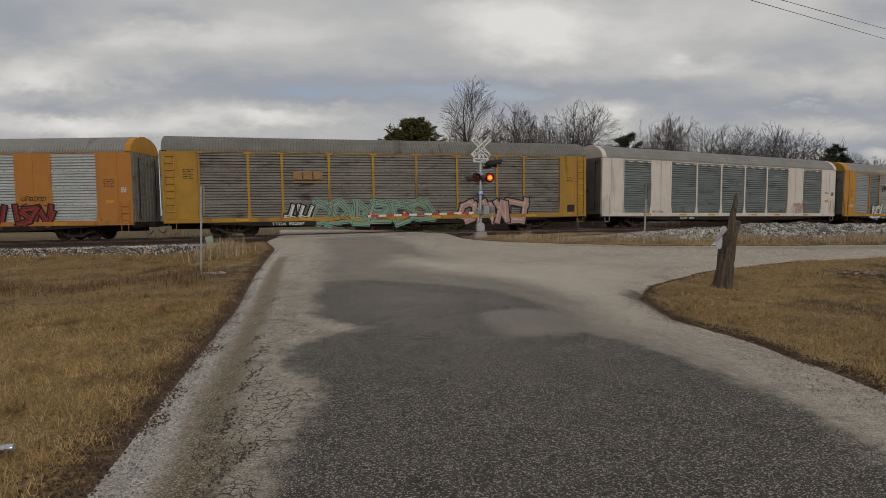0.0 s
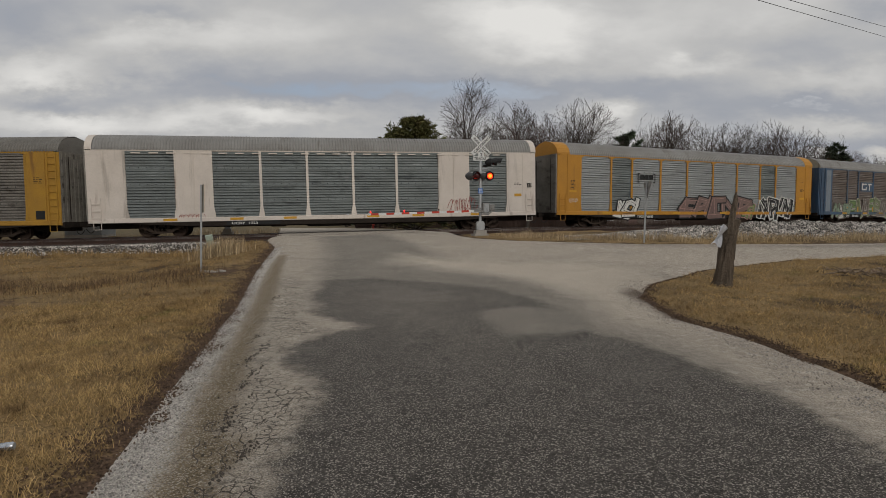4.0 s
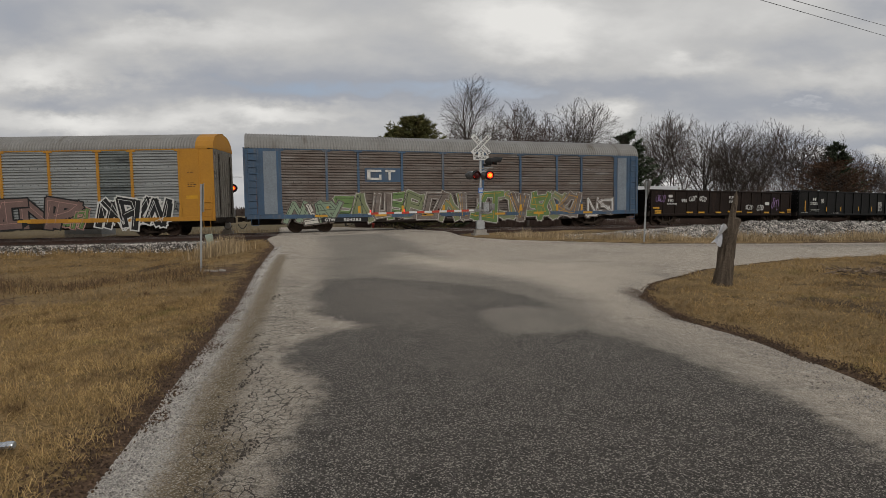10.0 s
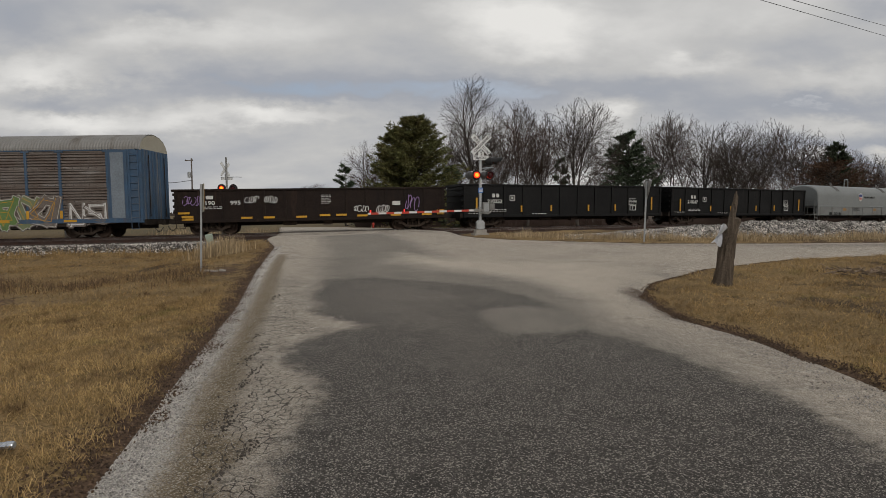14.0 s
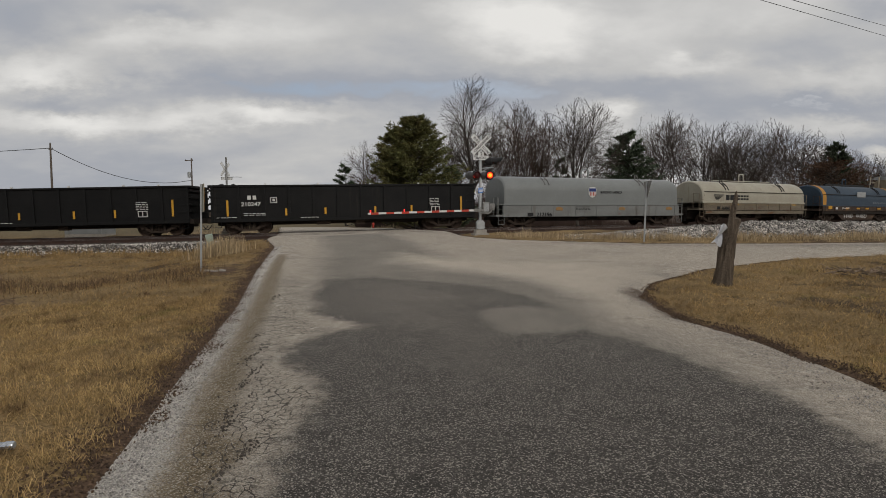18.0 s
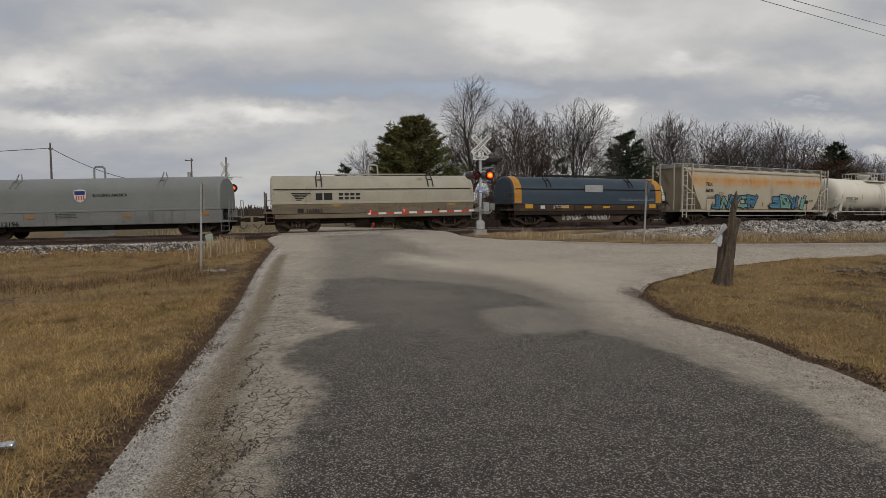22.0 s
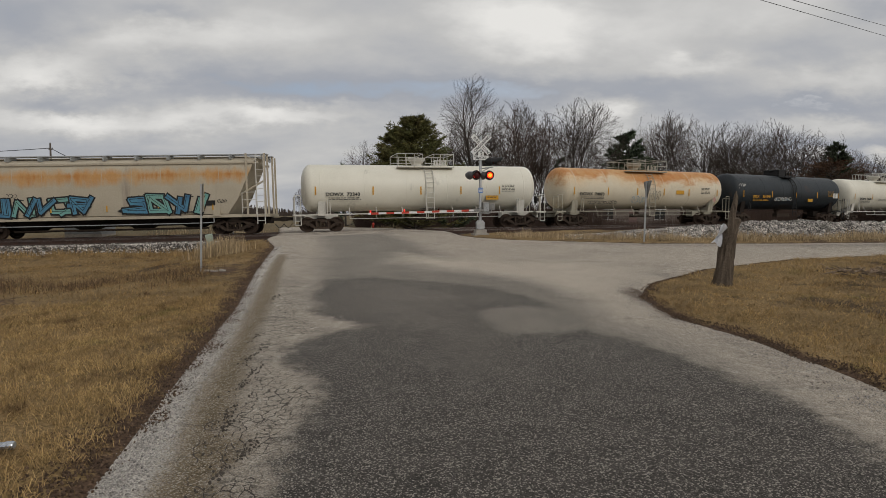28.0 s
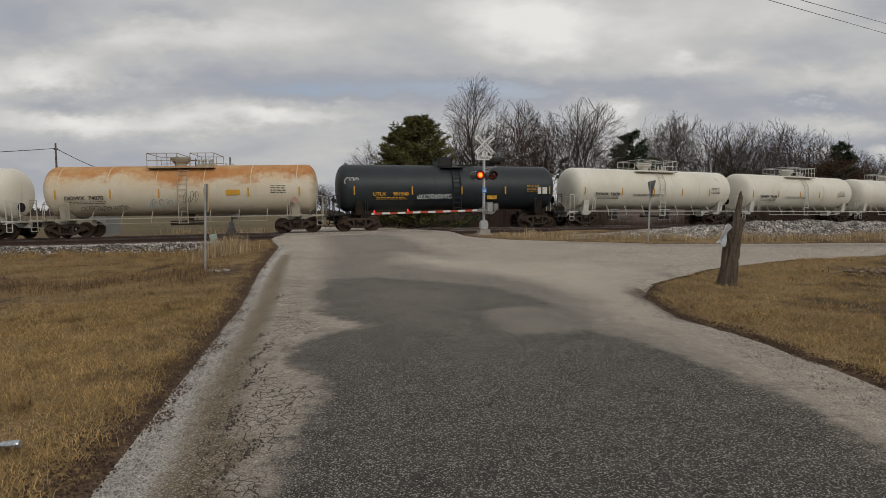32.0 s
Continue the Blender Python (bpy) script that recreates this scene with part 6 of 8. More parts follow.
def hopper(centre, half):
    car = start_car("hopper_car", centre, half - 2.3, "tan covered hopper freight car with orange rust and graffiti")
    side = [(-1.0, 1.05), (-1.5, 1.25), (-1.56, 1.6), (-1.575, 2.1), (-1.58, 2.6), (-1.57, 3.1), (-1.55, 3.6), (-1.49, 3.9), (-1.42, 4.15), (-1.2, 4.42), (-0.7, 4.6), (0, 4.66)]
    prof = side + [(-y, z) for y, z in side[-2::-1]]
    end = lambda z: float(np.interp(z, [1.05, 2.1, 4.0, 4.7], [6.9, 7.65, 8.5, 8.7]))
    rows = [[(k * end(z), y, z) for y, z in prof] for k in np.linspace(-1, 1, 9)]
    g = Mesh().grid(rows)
    n = len(prof)
    g.add([(-end(z), y, z) for y, z in prof], [tuple(range(n))])
    g.add([(end(z), y, z) for y, z in prof], [tuple(range(n))[::-1]])
    body = part("body", g, "hopper", car, smooth=True)
    for x in np.arange(-6.6, 6.7, 1.65):
        part("weld_seam", Mesh().grid([[(x + dx, y * 1.004, z + 0.004) for y, z in side] for dx in (-0.012, 0.012)]), "hopper", body)
    # rust sits in a broken band below the roof's edge
    z = np.array([v.co.z for v in body.data.vertices])
    body.data.attributes.new("crown", "FLOAT", "POINT").data.foreach_set("value", np.clip(0.95 - np.abs(z - 3.5) / 0.9, -0.5, 1).astype(np.float32))
    part("roof_edge", Mesh().box(-8.9, 8.9, -1.5, -1.42, 4.2, 4.34, 0.02).box(-8.9, 8.9, 1.42, 1.5, 4.2, 4.34, 0.02), "hopper", car)
    g = Mesh().box(-9.3, 9.3, -0.95, -0.45, 4.78, 4.83).box(-9.3, 9.3, 0.45, 0.95, 4.78, 4.83)
    for x in np.arange(-9, 9.1, 1.8):
        g.box(x - 0.04, x + 0.04, -1.3, 1.3, 4.5, 4.78)
    part("roof_walk", g, "steel", car)
    part("hatch", Mesh().box(-8, 8, -0.32, 0.32, 4.66, 4.76, 0.03), "hopper", car)
    for e in (-1, 1):
        g = Mesh()
        for x, y in ((9.25, -1.48), (9.25, 1.48), (8.2, -1.52), (9.25, -0.7), (9.25, 0.7)):
            g.box(e * x - 0.05, e * x + 0.05, y - 0.05, y + 0.05, 1.1, 4.8)
        g.box(min(e * 7.6, e * 9.4), max(e * 7.6, e * 9.4), -1.5, 1.5, 1.02, 1.2, 0.02)
        g.rod((e * 9.25, -1.48, 3.2), (e * 7.0, -1.48, 1.9), 0.06)
        g.box(min(e * 6.2, e * 6.6), max(e * 6.2, e * 6.6), -1.6, -1.45, 1.1, 2.0, 0.02)
        part("end_frame", g, "hopper", car)
        xa, xb = sorted((e * 9.2, e * 8.75))
        ladder(car, xa, xb, -1.54, 0.6, 4.7, "pale")
        xa, xb = sorted((e * 8.7, e * 7.9))
        g = Mesh().tube([(xa, -1.56, 1.2), (xa, -1.56, 2.5), (xb, -1.56, 2.5), (xb, -1.56, 1.2)], 0.022)
        for z in (1.6, 2.05):
            g.rod((xa, -1.56, z), (xb, -1.56, z), 0.018)
        part("handrail", g, "pale", car)
    part("side_sill", Mesh().box(-7.8, 7.8, -1.56, -1.42, 1.02, 1.2, 0.02).box(-7.8, 7.8, 1.42, 1.56, 1.02, 1.2, 0.02), "hopper", car)
    g = Mesh().tube([(-6.2, -1.5, 1.05), (-6.2, -1.5, 0.75), (-5.4, -1.5, 0.72), (5.4, -1.5, 0.72), (6.2, -1.5, 0.75), (6.2, -1.5, 1.05)], 0.03)
    part("handrail", g, "steel", car)
    for x in (-4.7, -1.6, 1.6, 4.7):
        g = Mesh()
        ring0, ring1 = [(-1.35, -1.15), (1.35, -1.15), (1.35, 1.15), (-1.35, 1.15)], [(-0.35, -0.35), (0.35, -0.35), (0.35, 0.35), (-0.35, 0.35)]
        g.add([(x + a, b, 1.1) for a, b in ring0] + [(x + a, b, 0.42) for a, b in ring1], [(0, 1, 5, 4), (1, 2, 6, 5), (2, 3, 7, 6), (3, 0, 4, 7), (4, 5, 6, 7)])
        g.box(x - 0.55, x + 0.55, -0.45, 0.45, 0.34, 0.45, 0.02)
        part("discharge_chute", g, "under", car)
    part("outlet_pipe", Mesh().rod((-5.6, -0.6, 0.42), (5.6, -0.6, 0.42), 0.06, 8), "bogie", car)
    part("underframe", Mesh().box(-9.3, 9.3, -0.3, 0.3, 0.6, 1.05), "under", car)
    for x in (-half + 2.3, half - 2.3):
        bogie(car, x)
    couplers(car, half)
    letters(car, "letters", "TILX", -6.75, -1.6, 3.1, 0.26, "mark_black", wide=1.05)
    letters(car, "number", "56535", -6.75, -1.6, 2.6, 0.26, "mark_black", wide=1.0)
    graffiti(car, -6.0, -0.7, 1.3, 2.35, ["sky_blue", "teal"], "mark_black", 5, "blue spray-painted lettering", 71, 0.17, -1.6, "mark_black")
    graffiti(car, 1.5, 5.7, 1.3, 2.4, ["sky_blue", "teal"], "mark_black", 4, "blue spray-painted lettering", 72, 0.18, -1.6, "mark_black")
    tag(car, -5.4, -4.7, 2.35, 2.65, "mark_black", 73, "black scrawl", 0.02, -1.6)
    tag(car, 6.5, 7.0, 1.9, 2.1, "mark_black", 74, "black scrawl", 0.02, -1.6)
    small_print(car, -6.6, -5.6, 1.95, 2.3, "mark_black", -1.6)
    bar(car, 5.85, 6.35, 1.75, 2.05, "mark_black", -1.6, "data_panel")
    for x in (-5.9, -2.9, 0.2, 3.1, 6.2):
        bar(car, x - 0.04, x + 0.04, 1.5, 1.85, "mark_yellow", -1.6, "reflector")
    return car


hopper(214.25, 9.5)

# ---------------------------------------------------------------- tank cars


def tank_car(centre, half, tank_half, mat, trim, label, rusty=False, railing=True, seed=0, shift=0.0):
    car = start_car("tank_car", centre, half - 1.75, label)
    r, zc = 1.5, 2.76
    prof = [(-tank_half, 0.02)] + [(-tank_half + 0.62 * (1 - math.cos(a)), r * math.sin(a) ** 0.72) for a in np.linspace(0.18, math.pi / 2, 9)] + [(x, r) for x in np.linspace(-tank_half + 0.9, tank_half - 0.9, 8)]
    prof += [(-x, q) for x, q in prof[9::-1]]
    tank = crown_field(part("tank", Mesh().lathe(prof, (0, 0, zc), 0, 48), mat, car, smooth=True), zc - 0.2, zc + r)
    for k in range(6):
        x = -tank_half + 1.1 + k * (2 * tank_half - 2.2) / 5
        part("weld_seam", Mesh().lathe([(x - 0.02, r), (x - 0.01, r + 0.007), (x + 0.01, r + 0.007), (x + 0.02, r)], (0, 0, zc), 0, 48), mat, tank)
    # crown platform with valves, railing and ladder
    top = zc + r
    dome = part("manway", Mesh().lathe([(top - 0.1, 0.34), (top + 0.12, 0.34), (top + 0.16, 0.40), (top + 0.36, 0.58), (top + 0.46, 0.60), (top + 0.48, 0.52), (top + 0.52, 0.2)], (shift - 0.35, 0, 0), 2, 24), trim, car, smooth=True)
    g = Mesh().box(shift + 0.7, shift + 1.7, -0.4, 0.4, top - 0.1, top + 0.06, 0.02)
    for k in range(5):
        g.rod((shift + 0.82 + 0.19 * k, -0.28 + 0.14 * (k % 2), top), (shift + 0.82 + 0.19 * k, -0.28 + 0.14 * (k % 2), top + 0.3 + 0.06 * (k % 3)), 0.05, 8).rod((shift + 0.74 + 0.19 * k, -0.28 + 0.14 * (k % 2), top + 0.26), (shift + 0.9 + 0.19 * k, -0.28 + 0.14 * (k % 2), top + 0.26), 0.03, 6)
    part("valve", g, trim, dome)
    part("manway_bolts", Mesh().rod((shift - 0.95, 0, top + 0.5), (shift + 0.25, 0, top + 0.5), 0.03).rod((shift - 0.35, -0.6, top + 0.5), (shift - 0.35, 0.6, top + 0.5), 0.03), trim, dome)
    g = Mesh()
    reach = 1.9 if railing else 0.8
    x0, x1 = shift - reach, shift + reach
    for y in (-0.95, 0.95):
        g.box(x0, x1, y - 0.28, y + 0.05 if y > 0 else y + 0.28, zc + r - 0.22, zc + r - 0.17)
    if railing:
        # two bays of railing, open where the ladder comes up
        for xa, xb in ((x0, shift - 0.2), (shift + 0.55, x1)):
            for y in (-1.15, 1.15):
                for z in (top + 0.24, top + 0.66):
                    g.tube([(xa, y, z), (xb, y, z)], 0.022)
                for x in np.linspace(xa, xb, 4):
                    g.rod((x, y, top - 0.25), (x, y, top + 0.66), 0.02)
            for x in (xa, xb):
                g.rod((x, -1.15, top + 0.66), (x, 1.15, top + 0.66), 0.022)
    else:
        g.box(shift - 0.85, shift + 0.1, -0.7, -0.64, zc + r - 0.1, zc + r + 0.5).box(shift - 0.85, shift - 0.79, -0.7, 0.7, zc + r - 0.1, zc + r + 0.5).box(shift + 0.04, shift + 0.1, -0.7, 0.7, zc + r - 0.1, zc + r + 0.5)
    part("platform", g, trim, car)
    lx = shift + 0.15
    g = Mesh()
    for x in (lx - 0.26, lx + 0.26):
        g.tube([(x, -math.sin(a) * (r + 0.1), zc + math.cos(a) * (r + 0.1)) for a in np.linspace(0.75, 1.57, 6)] + [(x, -1.6, 1.9), (x, -1.58, 0.72)], 0.028)
    for a in np.linspace(0.8, 1.57, 5):
        g.rod((lx - 0.26, -math.sin(a) * (r + 0.1), zc + math.cos(a) * (r + 0.1)), (lx + 0.26, -math.sin(a) * (r + 0.1), zc + math.cos(a) * (r + 0.1)), 0.02)
    for z in np.arange(0.75, 2.6, 0.33):
        g.rod((lx - 0.26, -1.6, z), (lx + 0.26, -1.6, z), 0.02)
    part("ladder", g, trim, car)
    # running board, sills and ends
    if railing:
        g = Mesh().box(-half + 1.0, half - 1.0, -1.6, -1.36, 1.06, 1.12).box(-half + 1.0, half - 1.0, 1.36, 1.6, 1.06, 1.12)
        for x in np.linspace(-half + 3.4, half - 3.4, 7):
            g.rod((x, -1.58, 0.8), (x, -1.58, 1.1), 0.018)
            g.rod((x, -1.55, 1.1), (x, -1.3, 1.5), 0.025)
        g.rod((-half + 3.4, -1.58, 0.8), (half - 3.4, -1.58, 0.8), 0.018)
        part("running_board", g, trim, car)
    for e in (-1, 1):
        g = Mesh().box(min(e * (half - 2.8), e * half), max(e * (half - 2.8), e * half), -0.3, 0.3, 0.66, 1.1, 0.02).prism([(-1.1, 1.0), (1.1, 1.0), (1.25, 1.9), (0.8, 1.4), (-0.8, 1.4), (-1.25, 1.9)], e * (half - 1.75) - 0.25, e * (half - 1.75) + 0.25, 0)
        part("saddle", g, trim if railing else "under", car)
        part("end_platform", Mesh().box(min(e * (half - 0.75), e * half), max(e * (half - 0.75), e * half), -1.52, 1.52, 1.0, 1.1, 0.02), trim, car)
        x = e * (half - 0.1)
        for f in (-1, 1):
            y = f * 1.5
            g = Mesh().tube([(x, y, 0.45), (x, y, 2.25), (x - e * 0.35, y, 2.25), (x - e * 0.35, y, 0.45), (x, y, 0.45)], 0.025)
            g.tube([(x, y, 2.1), (x, f * 0.9, 2.1), (x, f * 0.9, 1.1)], 0.022)
            for z in (0.7, 1.0):
                g.rod((x, y, z), (x - e * 0.35, y, z), 0.018)
            part("end_railing", g, trim, car)
        g = Mesh().tube([(e * (half - 2.2), -1.55, 1.1), (e * (half - 2.2), -1.55, 1.95), (e * (half - 2.05), -1.55, 1.98), (e * (half - 2.05), -1.45, 1.1)], 0.03)
        part("bracket", g, trim, car)
    part("outlet", Mesh().lathe([(0.72, 0.06), (0.72, 0.16), (1.0, 0.16), (1.3, 0.28)], (0.1, 0, 0), 2, 12).box(-0.9, 0.9, -0.7, -0.3, 0.62, 0.9), "bogie", car)
    for x in (-half + 1.75, half - 1.75):
        bogie(car, x)
    couplers(car, half)
    part("hand_brake", Mesh().lathe([(-0.02, 0.05), (-0.02, 0.28), (0.02, 0.28), (0.02, 0.05)], (half - 0.3, -0.5, 1.9), 0, 14), "hood", car)
    return car


def tank_marks(car, number, mat, strips, x, seed, mark=None):
    yy = -1.512
    if mark:
        letters(car, "letters", mark, x, yy, 2.22, 0.22, mat, wide=1.1)
        x += 0.27 * len(mark) + 0.12
    letters(car, "number", number, x + 0.1, yy, 2.22, 0.22, mat, wide=1.1)
    small_print(car, x - 1.0, x + 1.0, 1.9, 2.12, mat, -1.50 + 0.12, seed)
    for s in strips:
        bar(car, s - 0.045, s + 0.045, 2.28, 2.8, "mark_yellow", -1.505, "reflector")
    small_print(car, 5.2, 6.1, 2.35, 2.9, mat, -1.508, seed + 3)


car = tank_car(233.2, 8.45, 7.9, "tank_white", "pale", "clean white tank freight car with black lettering")
tank_marks(car, "72343", "mark_black", (-7.1, -3.55, -0.45, 2.27, 5.0), -6.5, 1, "DOWX")
tag(car, -0.5, 0.7, 1.35, 1.4, "mark_black", 81, "black scrape", 0.015, -1.2)
bar(car, 4.05, 4.95, 1.92, 2.2, "mark_yellow", -1.44, "placard")
small_print(car, 4.15, 4.85, 1.95, 2.18, "mark_black", -1.445, 9)
car = tank_car(250.7, 8.35, 7.85, "tank_rust", "cover_tan", "cream tank freight car streaked with orange rust", True, True, 3)
tank_marks(car, "74070", "mark_black", (-6.88, -3.9, -1.2, 1.37, 3.9, 6.9), -6.4, 2, "DOWX")
bar(car, 2.6, 3.4, 2.38, 2.68, "mark_yellow", -1.505, "placard")
tag(car, -5.6, -3.0, 1.6, 1.85, "mark_black", 82, "black scrawl", 0.022, -1.32)
tag(car, -1.7, -0.5, 1.7, 2.2, "sky_blue", 83, "faded blue scrawl", 0.015, -1.45)
tag(car, 0.2, 1.0, 1.9, 2.6, "mark_black", 84, "black scrawl", 0.015, -1.5)
part("placard", Mesh().add([(6.6, -1.53, 1.75), (6.8, -1.53, 2.0), (6.6, -1.53, 2.25), (6.4, -1.53, 2.0)], [(0, 1, 2, 3)]), "pink", car)
car = tank_car(267.2, 7.95, 7.55, "tank_black", "hood", "black tank freight car with yellow lettering", False, False, 4)
tank_marks(car, "901540", "mark_yellow", (-6.55, -2.85, 0.5, 3.6, 6.9), -5.4, 3, "UTLX")
tag(car, -2.5, -0.2, 2.0, 2.3, "pale", 85, "pale scrawl", 0.025, -1.5)
tag(car, -2.4, -0.3, 2.0, 2.28, "sky_blue", 87, "pale blue scrawl", 0.02, -1.495)
tag(car, -7.1, -6.3, 2.85, 3.4, "mark_white", 86, "white scrawl", 0.03, -1.45)
bar(car, 2.3, 3.0, 1.95, 2.2, "mark_yellow", -1.43, "placard")
bar(car, 6.0, 6.25, 2.3, 2.75, "mark_white", -1.51, "data_panel")
bar(car, 6.35, 6.7, 2.3, 2.75, "mark_white", -1.51, "data_panel")
for centre, number, seed in ((283.75, "73678", 5), (300.6, "73440", 6), (317.4, "", 7)):
    car = tank_car(centre, 8.3, 7.7, "tank_cream", "pale", "cream-white tank freight car with black lettering", seed=seed)
    if seed < 7:
        tank_marks(car, number, "mark_black", (-6.9, -3.6, -0.6, 2.2, 5.0), -6.0, seed, "DOWX")
        small_print(car, -2.6, 0.2, 2.1, 2.35, "mark_black", -1.5, seed)

# ---------------------------------------------------------------- the crossing's signals
LAMPS = []


def two_faced_lens():
    """A lamp's turning insert: a lit lens on one side, a dark one on the other."""
    g, lit, rim = Mesh(), [], []
    for f in (-1, 1):
        n0 = len(g.f)
        g.lathe([(f * 0.035, 0.10), (f * 0.06, 0.085), (f * 0.07, 0.03)], (0, 0, 0), 1, 20)
        if f < 0:
            lit = range(n0, len(g.f))
        n1 = len(g.f)
        g.lathe([(f * 0.015, 0.155), (f * 0.03, 0.15), (f * 0.038, 0.10)], (0, 0, 0), 1, 20)
        if f < 0:
            rim = range(n1, len(g.f))
    me = g.data("lamp_insert", "lamp_dark", True)
    me.materials.append(M["lamp_core"])
    me.materials.append(M["lamp_halo"])
    for i in lit:
        me.polygons[i].material_index = 1
    for i in rim:
        me.polygons[i].material_index = 2
    return me


LENS = two_faced_lens()


def flasher(mast, x, y, z, turn, phase, shell="hood"):
    """One round flashing lamp with its visor, facing -y before the turn."""
    g = Mesh().lathe([(0.0, 0.19), (0.03, 0.20), (0.22, 0.16), (0.30, 0.07), (0.32, 0.03)], (0, 0.0, 0), 1, 20)
    for k in range(12):
        a0, a1 = math.radians(-15 + 210 * k / 12), math.radians(-15 + 210 * (k + 1) / 12)
        rows = [[(math.cos(a) * r, yy, math.sin(a) * r) for yy in (0.0, -0.30 + 0.1 * abs(k - 5.5) / 5.5)] for a, r in ((a0, 0.175), (a1, 0.175))]
        g.grid(rows)
    lamp = part("flashing_lamp", g, shell, mast, at=pose(x, y, z, 0, 0, turn))
    if phase is None:
        part("lamp_lens", shared("lamp_lens", lambda: Mesh().lathe([(-0.02, 0.15), (-0.05, 0.12), (-0.065, 0.03)], (0, -0.06, 0), 1, 20), "lamp_dark", True), "lamp_dark", lamp)
    else:
        insert = part("lamp_insert", LENS, "lamp_dark", lamp, at=pose(0, -0.08, 0))
        LAMPS.append((insert, phase))
    return lamp


def crossbuck(mast, z, y, lettered=True, spin=0):
    for tilt, text, dy in ((-45, "RAIL  ROAD", 0.0), (45, "CROSSING", -0.012)):
        m = pose(0, 0, 0, 0, 0, spin) @ pose(0, y + dy, z) @ pose(0, 0, 0, 0, -tilt, 0)
        blade = part("crossbuck_blade", Mesh().box(-0.61, 0.61, -0.005, 0.005, -0.115, 0.115, 0.002), "sign_white", mast, at=m)
        if lettered:
            w = 0.098 if text[0] == "C" else 0.09
            letters(blade, "lettering", text, 0, 0, 0, 0.125, "mark_black", pose(-0.5, -0.007, -0.062, 90, 0, 0), 1.32 if text[0] == "C" else 1.25)
        else:
            part("stripe", Mesh().box(-0.6, 0.6, 0.006, 0.010, -0.025, 0.025), "steel", blade)


def signal_mast(x, y, turn, near):
    z = float(road_height(x, y)) - 0.06
    label = "railway crossing signal with lowered striped gate and flashing lamps" if near else "second crossing signal beyond the tracks, seen from behind"
    mast = tagged(new("crossing_signal"), label, "crossing signal")
    mast.matrix_basis = pose(x, y, z, 0, 0, turn)
    part("foundation", Mesh().prism([(-0.36, -0.36), (0.36, -0.36), (0.36, 0.36), (-0.36, 0.36)], -0.1, 0.16, 2).prism([(-0.26, -0.26), (0.26, -0.26), (0.26, 0.26), (-0.26, 0.26)], 0.16, 0.34, 2), "concrete", mast)
    part("mast_pole", Mesh().lathe([(0.3, 0.07), (4.8, 0.065), (4.83, 0.04)], (0, 0, 0), 2, 14), "steel" if near else "steel_worn", mast, smooth=True)
    part("junction_box", Mesh().prism([(-0.17, 0.36), (0.17, 0.36), (0.19, 0.42), (0.19, 0.68), (0.12, 0.78), (-0.12, 0.78), (-0.19, 0.68), (-0.19, 0.42)], -0.13, 0.13, 1), "steel", mast)
    crossbuck(mast, 4.42, -0.09, True, 0 if near else 62)
    plate = part("track_count_plate", Mesh().box(-0.38, 0.38, -0.105, -0.095, 3.69, 3.90, 0.002).box(-0.14, 0.14, -0.118, -0.108, 3.88, 4.09, 0.002), "sign_white", mast)
    letters(plate, "lettering", "TRACKS", 0, 0, 0, 0.12, "mark_black", pose(-0.34, -0.109, 3.735, 90, 0, 0), 0.98)
    letters(plate, "lettering", "2", 0, 0, 0, 0.15, "mark_black", pose(-0.05, -0.122, 3.91, 90, 0, 0), 1.2)
    part("lamp_arm", Mesh().rod((-0.46, 0, 3.12), (0.46, 0, 3.12), 0.03, 8).box(-0.1, 0.1, -0.1, 0.1, 2.98, 3.16, 0.02), "steel", mast)
    a, b = (1, 0) if near else (0, 1)
    for x0, phase in ((-0.24, a), (0.42, b)):
        lamp = flasher(mast, x0, -0.12, 2.96, 0, phase)
        part("lamp_shield", Mesh().lathe([(0.0, 0.19), (0.0, 0.235), (0.02, 0.235), (0.02, 0.19)], (0, 0, 0), 1, 24), "hood", lamp)
    if near:
        flasher(mast, -0.52, 0.08, 2.95, 180, None, "lamp_housing")
        flasher(mast, 0.14, 0.1, 2.95, 180, None, "lamp_housing")
    else:
        # the lamps that face the road users coming from this side
        for x0, phase in ((0.3, 1), (-0.46, 0)):
            lamp = flasher(mast, x0, 0.2, 3.12, 180, phase)
            part("lamp_shield", Mesh().lathe([(0.0, 0.2), (0.0, 0.28), (0.02, 0.28), (0.02, 0.2)], (0, 0, 0), 1, 24), "hood", lamp)
        part("mast_extension", Mesh().rod((0, 0, 4.8), (0, 0, 5.25), 0.06, 10), "steel_worn", mast)
    if near:
        part("side_arm", Mesh().rod((0, 0, 3.28), (0.6, -0.1, 3.36), 0.03).rod((0, 0, 3.1), (0.45, -0.05, 3.34), 0.025), "steel", mast)
        flasher(mast, 0.52, -0.12, 3.62, 75, None)
        flasher(mast, 0.80, -0.12, 3.66, 75, None)
        part("side_bell", Mesh().lathe([(3.42, 0.05), (3.44, 0.15), (3.5, 0.15), (3.54, 0.04)], (0.3, 0.1, 0), 2, 14), "hood", mast)
        part("blue_plate", Mesh().box(-0.115, 0.115, -0.085, -0.075, 2.12, 2.36, 0.002), "sign_blue", mast, "small blue emergency notice")
        g = Mesh()
        for k in range(3):
            g.box(-0.09, 0.09, -0.09, -0.087, 2.17 + 0.055 * k, 2.2 + 0.055 * k)
        part("notice_lines", g, "sign_white", mast)
        box = part("gate_mechanism", Mesh().box(0.1, 0.42, -0.16, 0.18, 1.1, 1.66, 0.04), "steel_worn", mast)
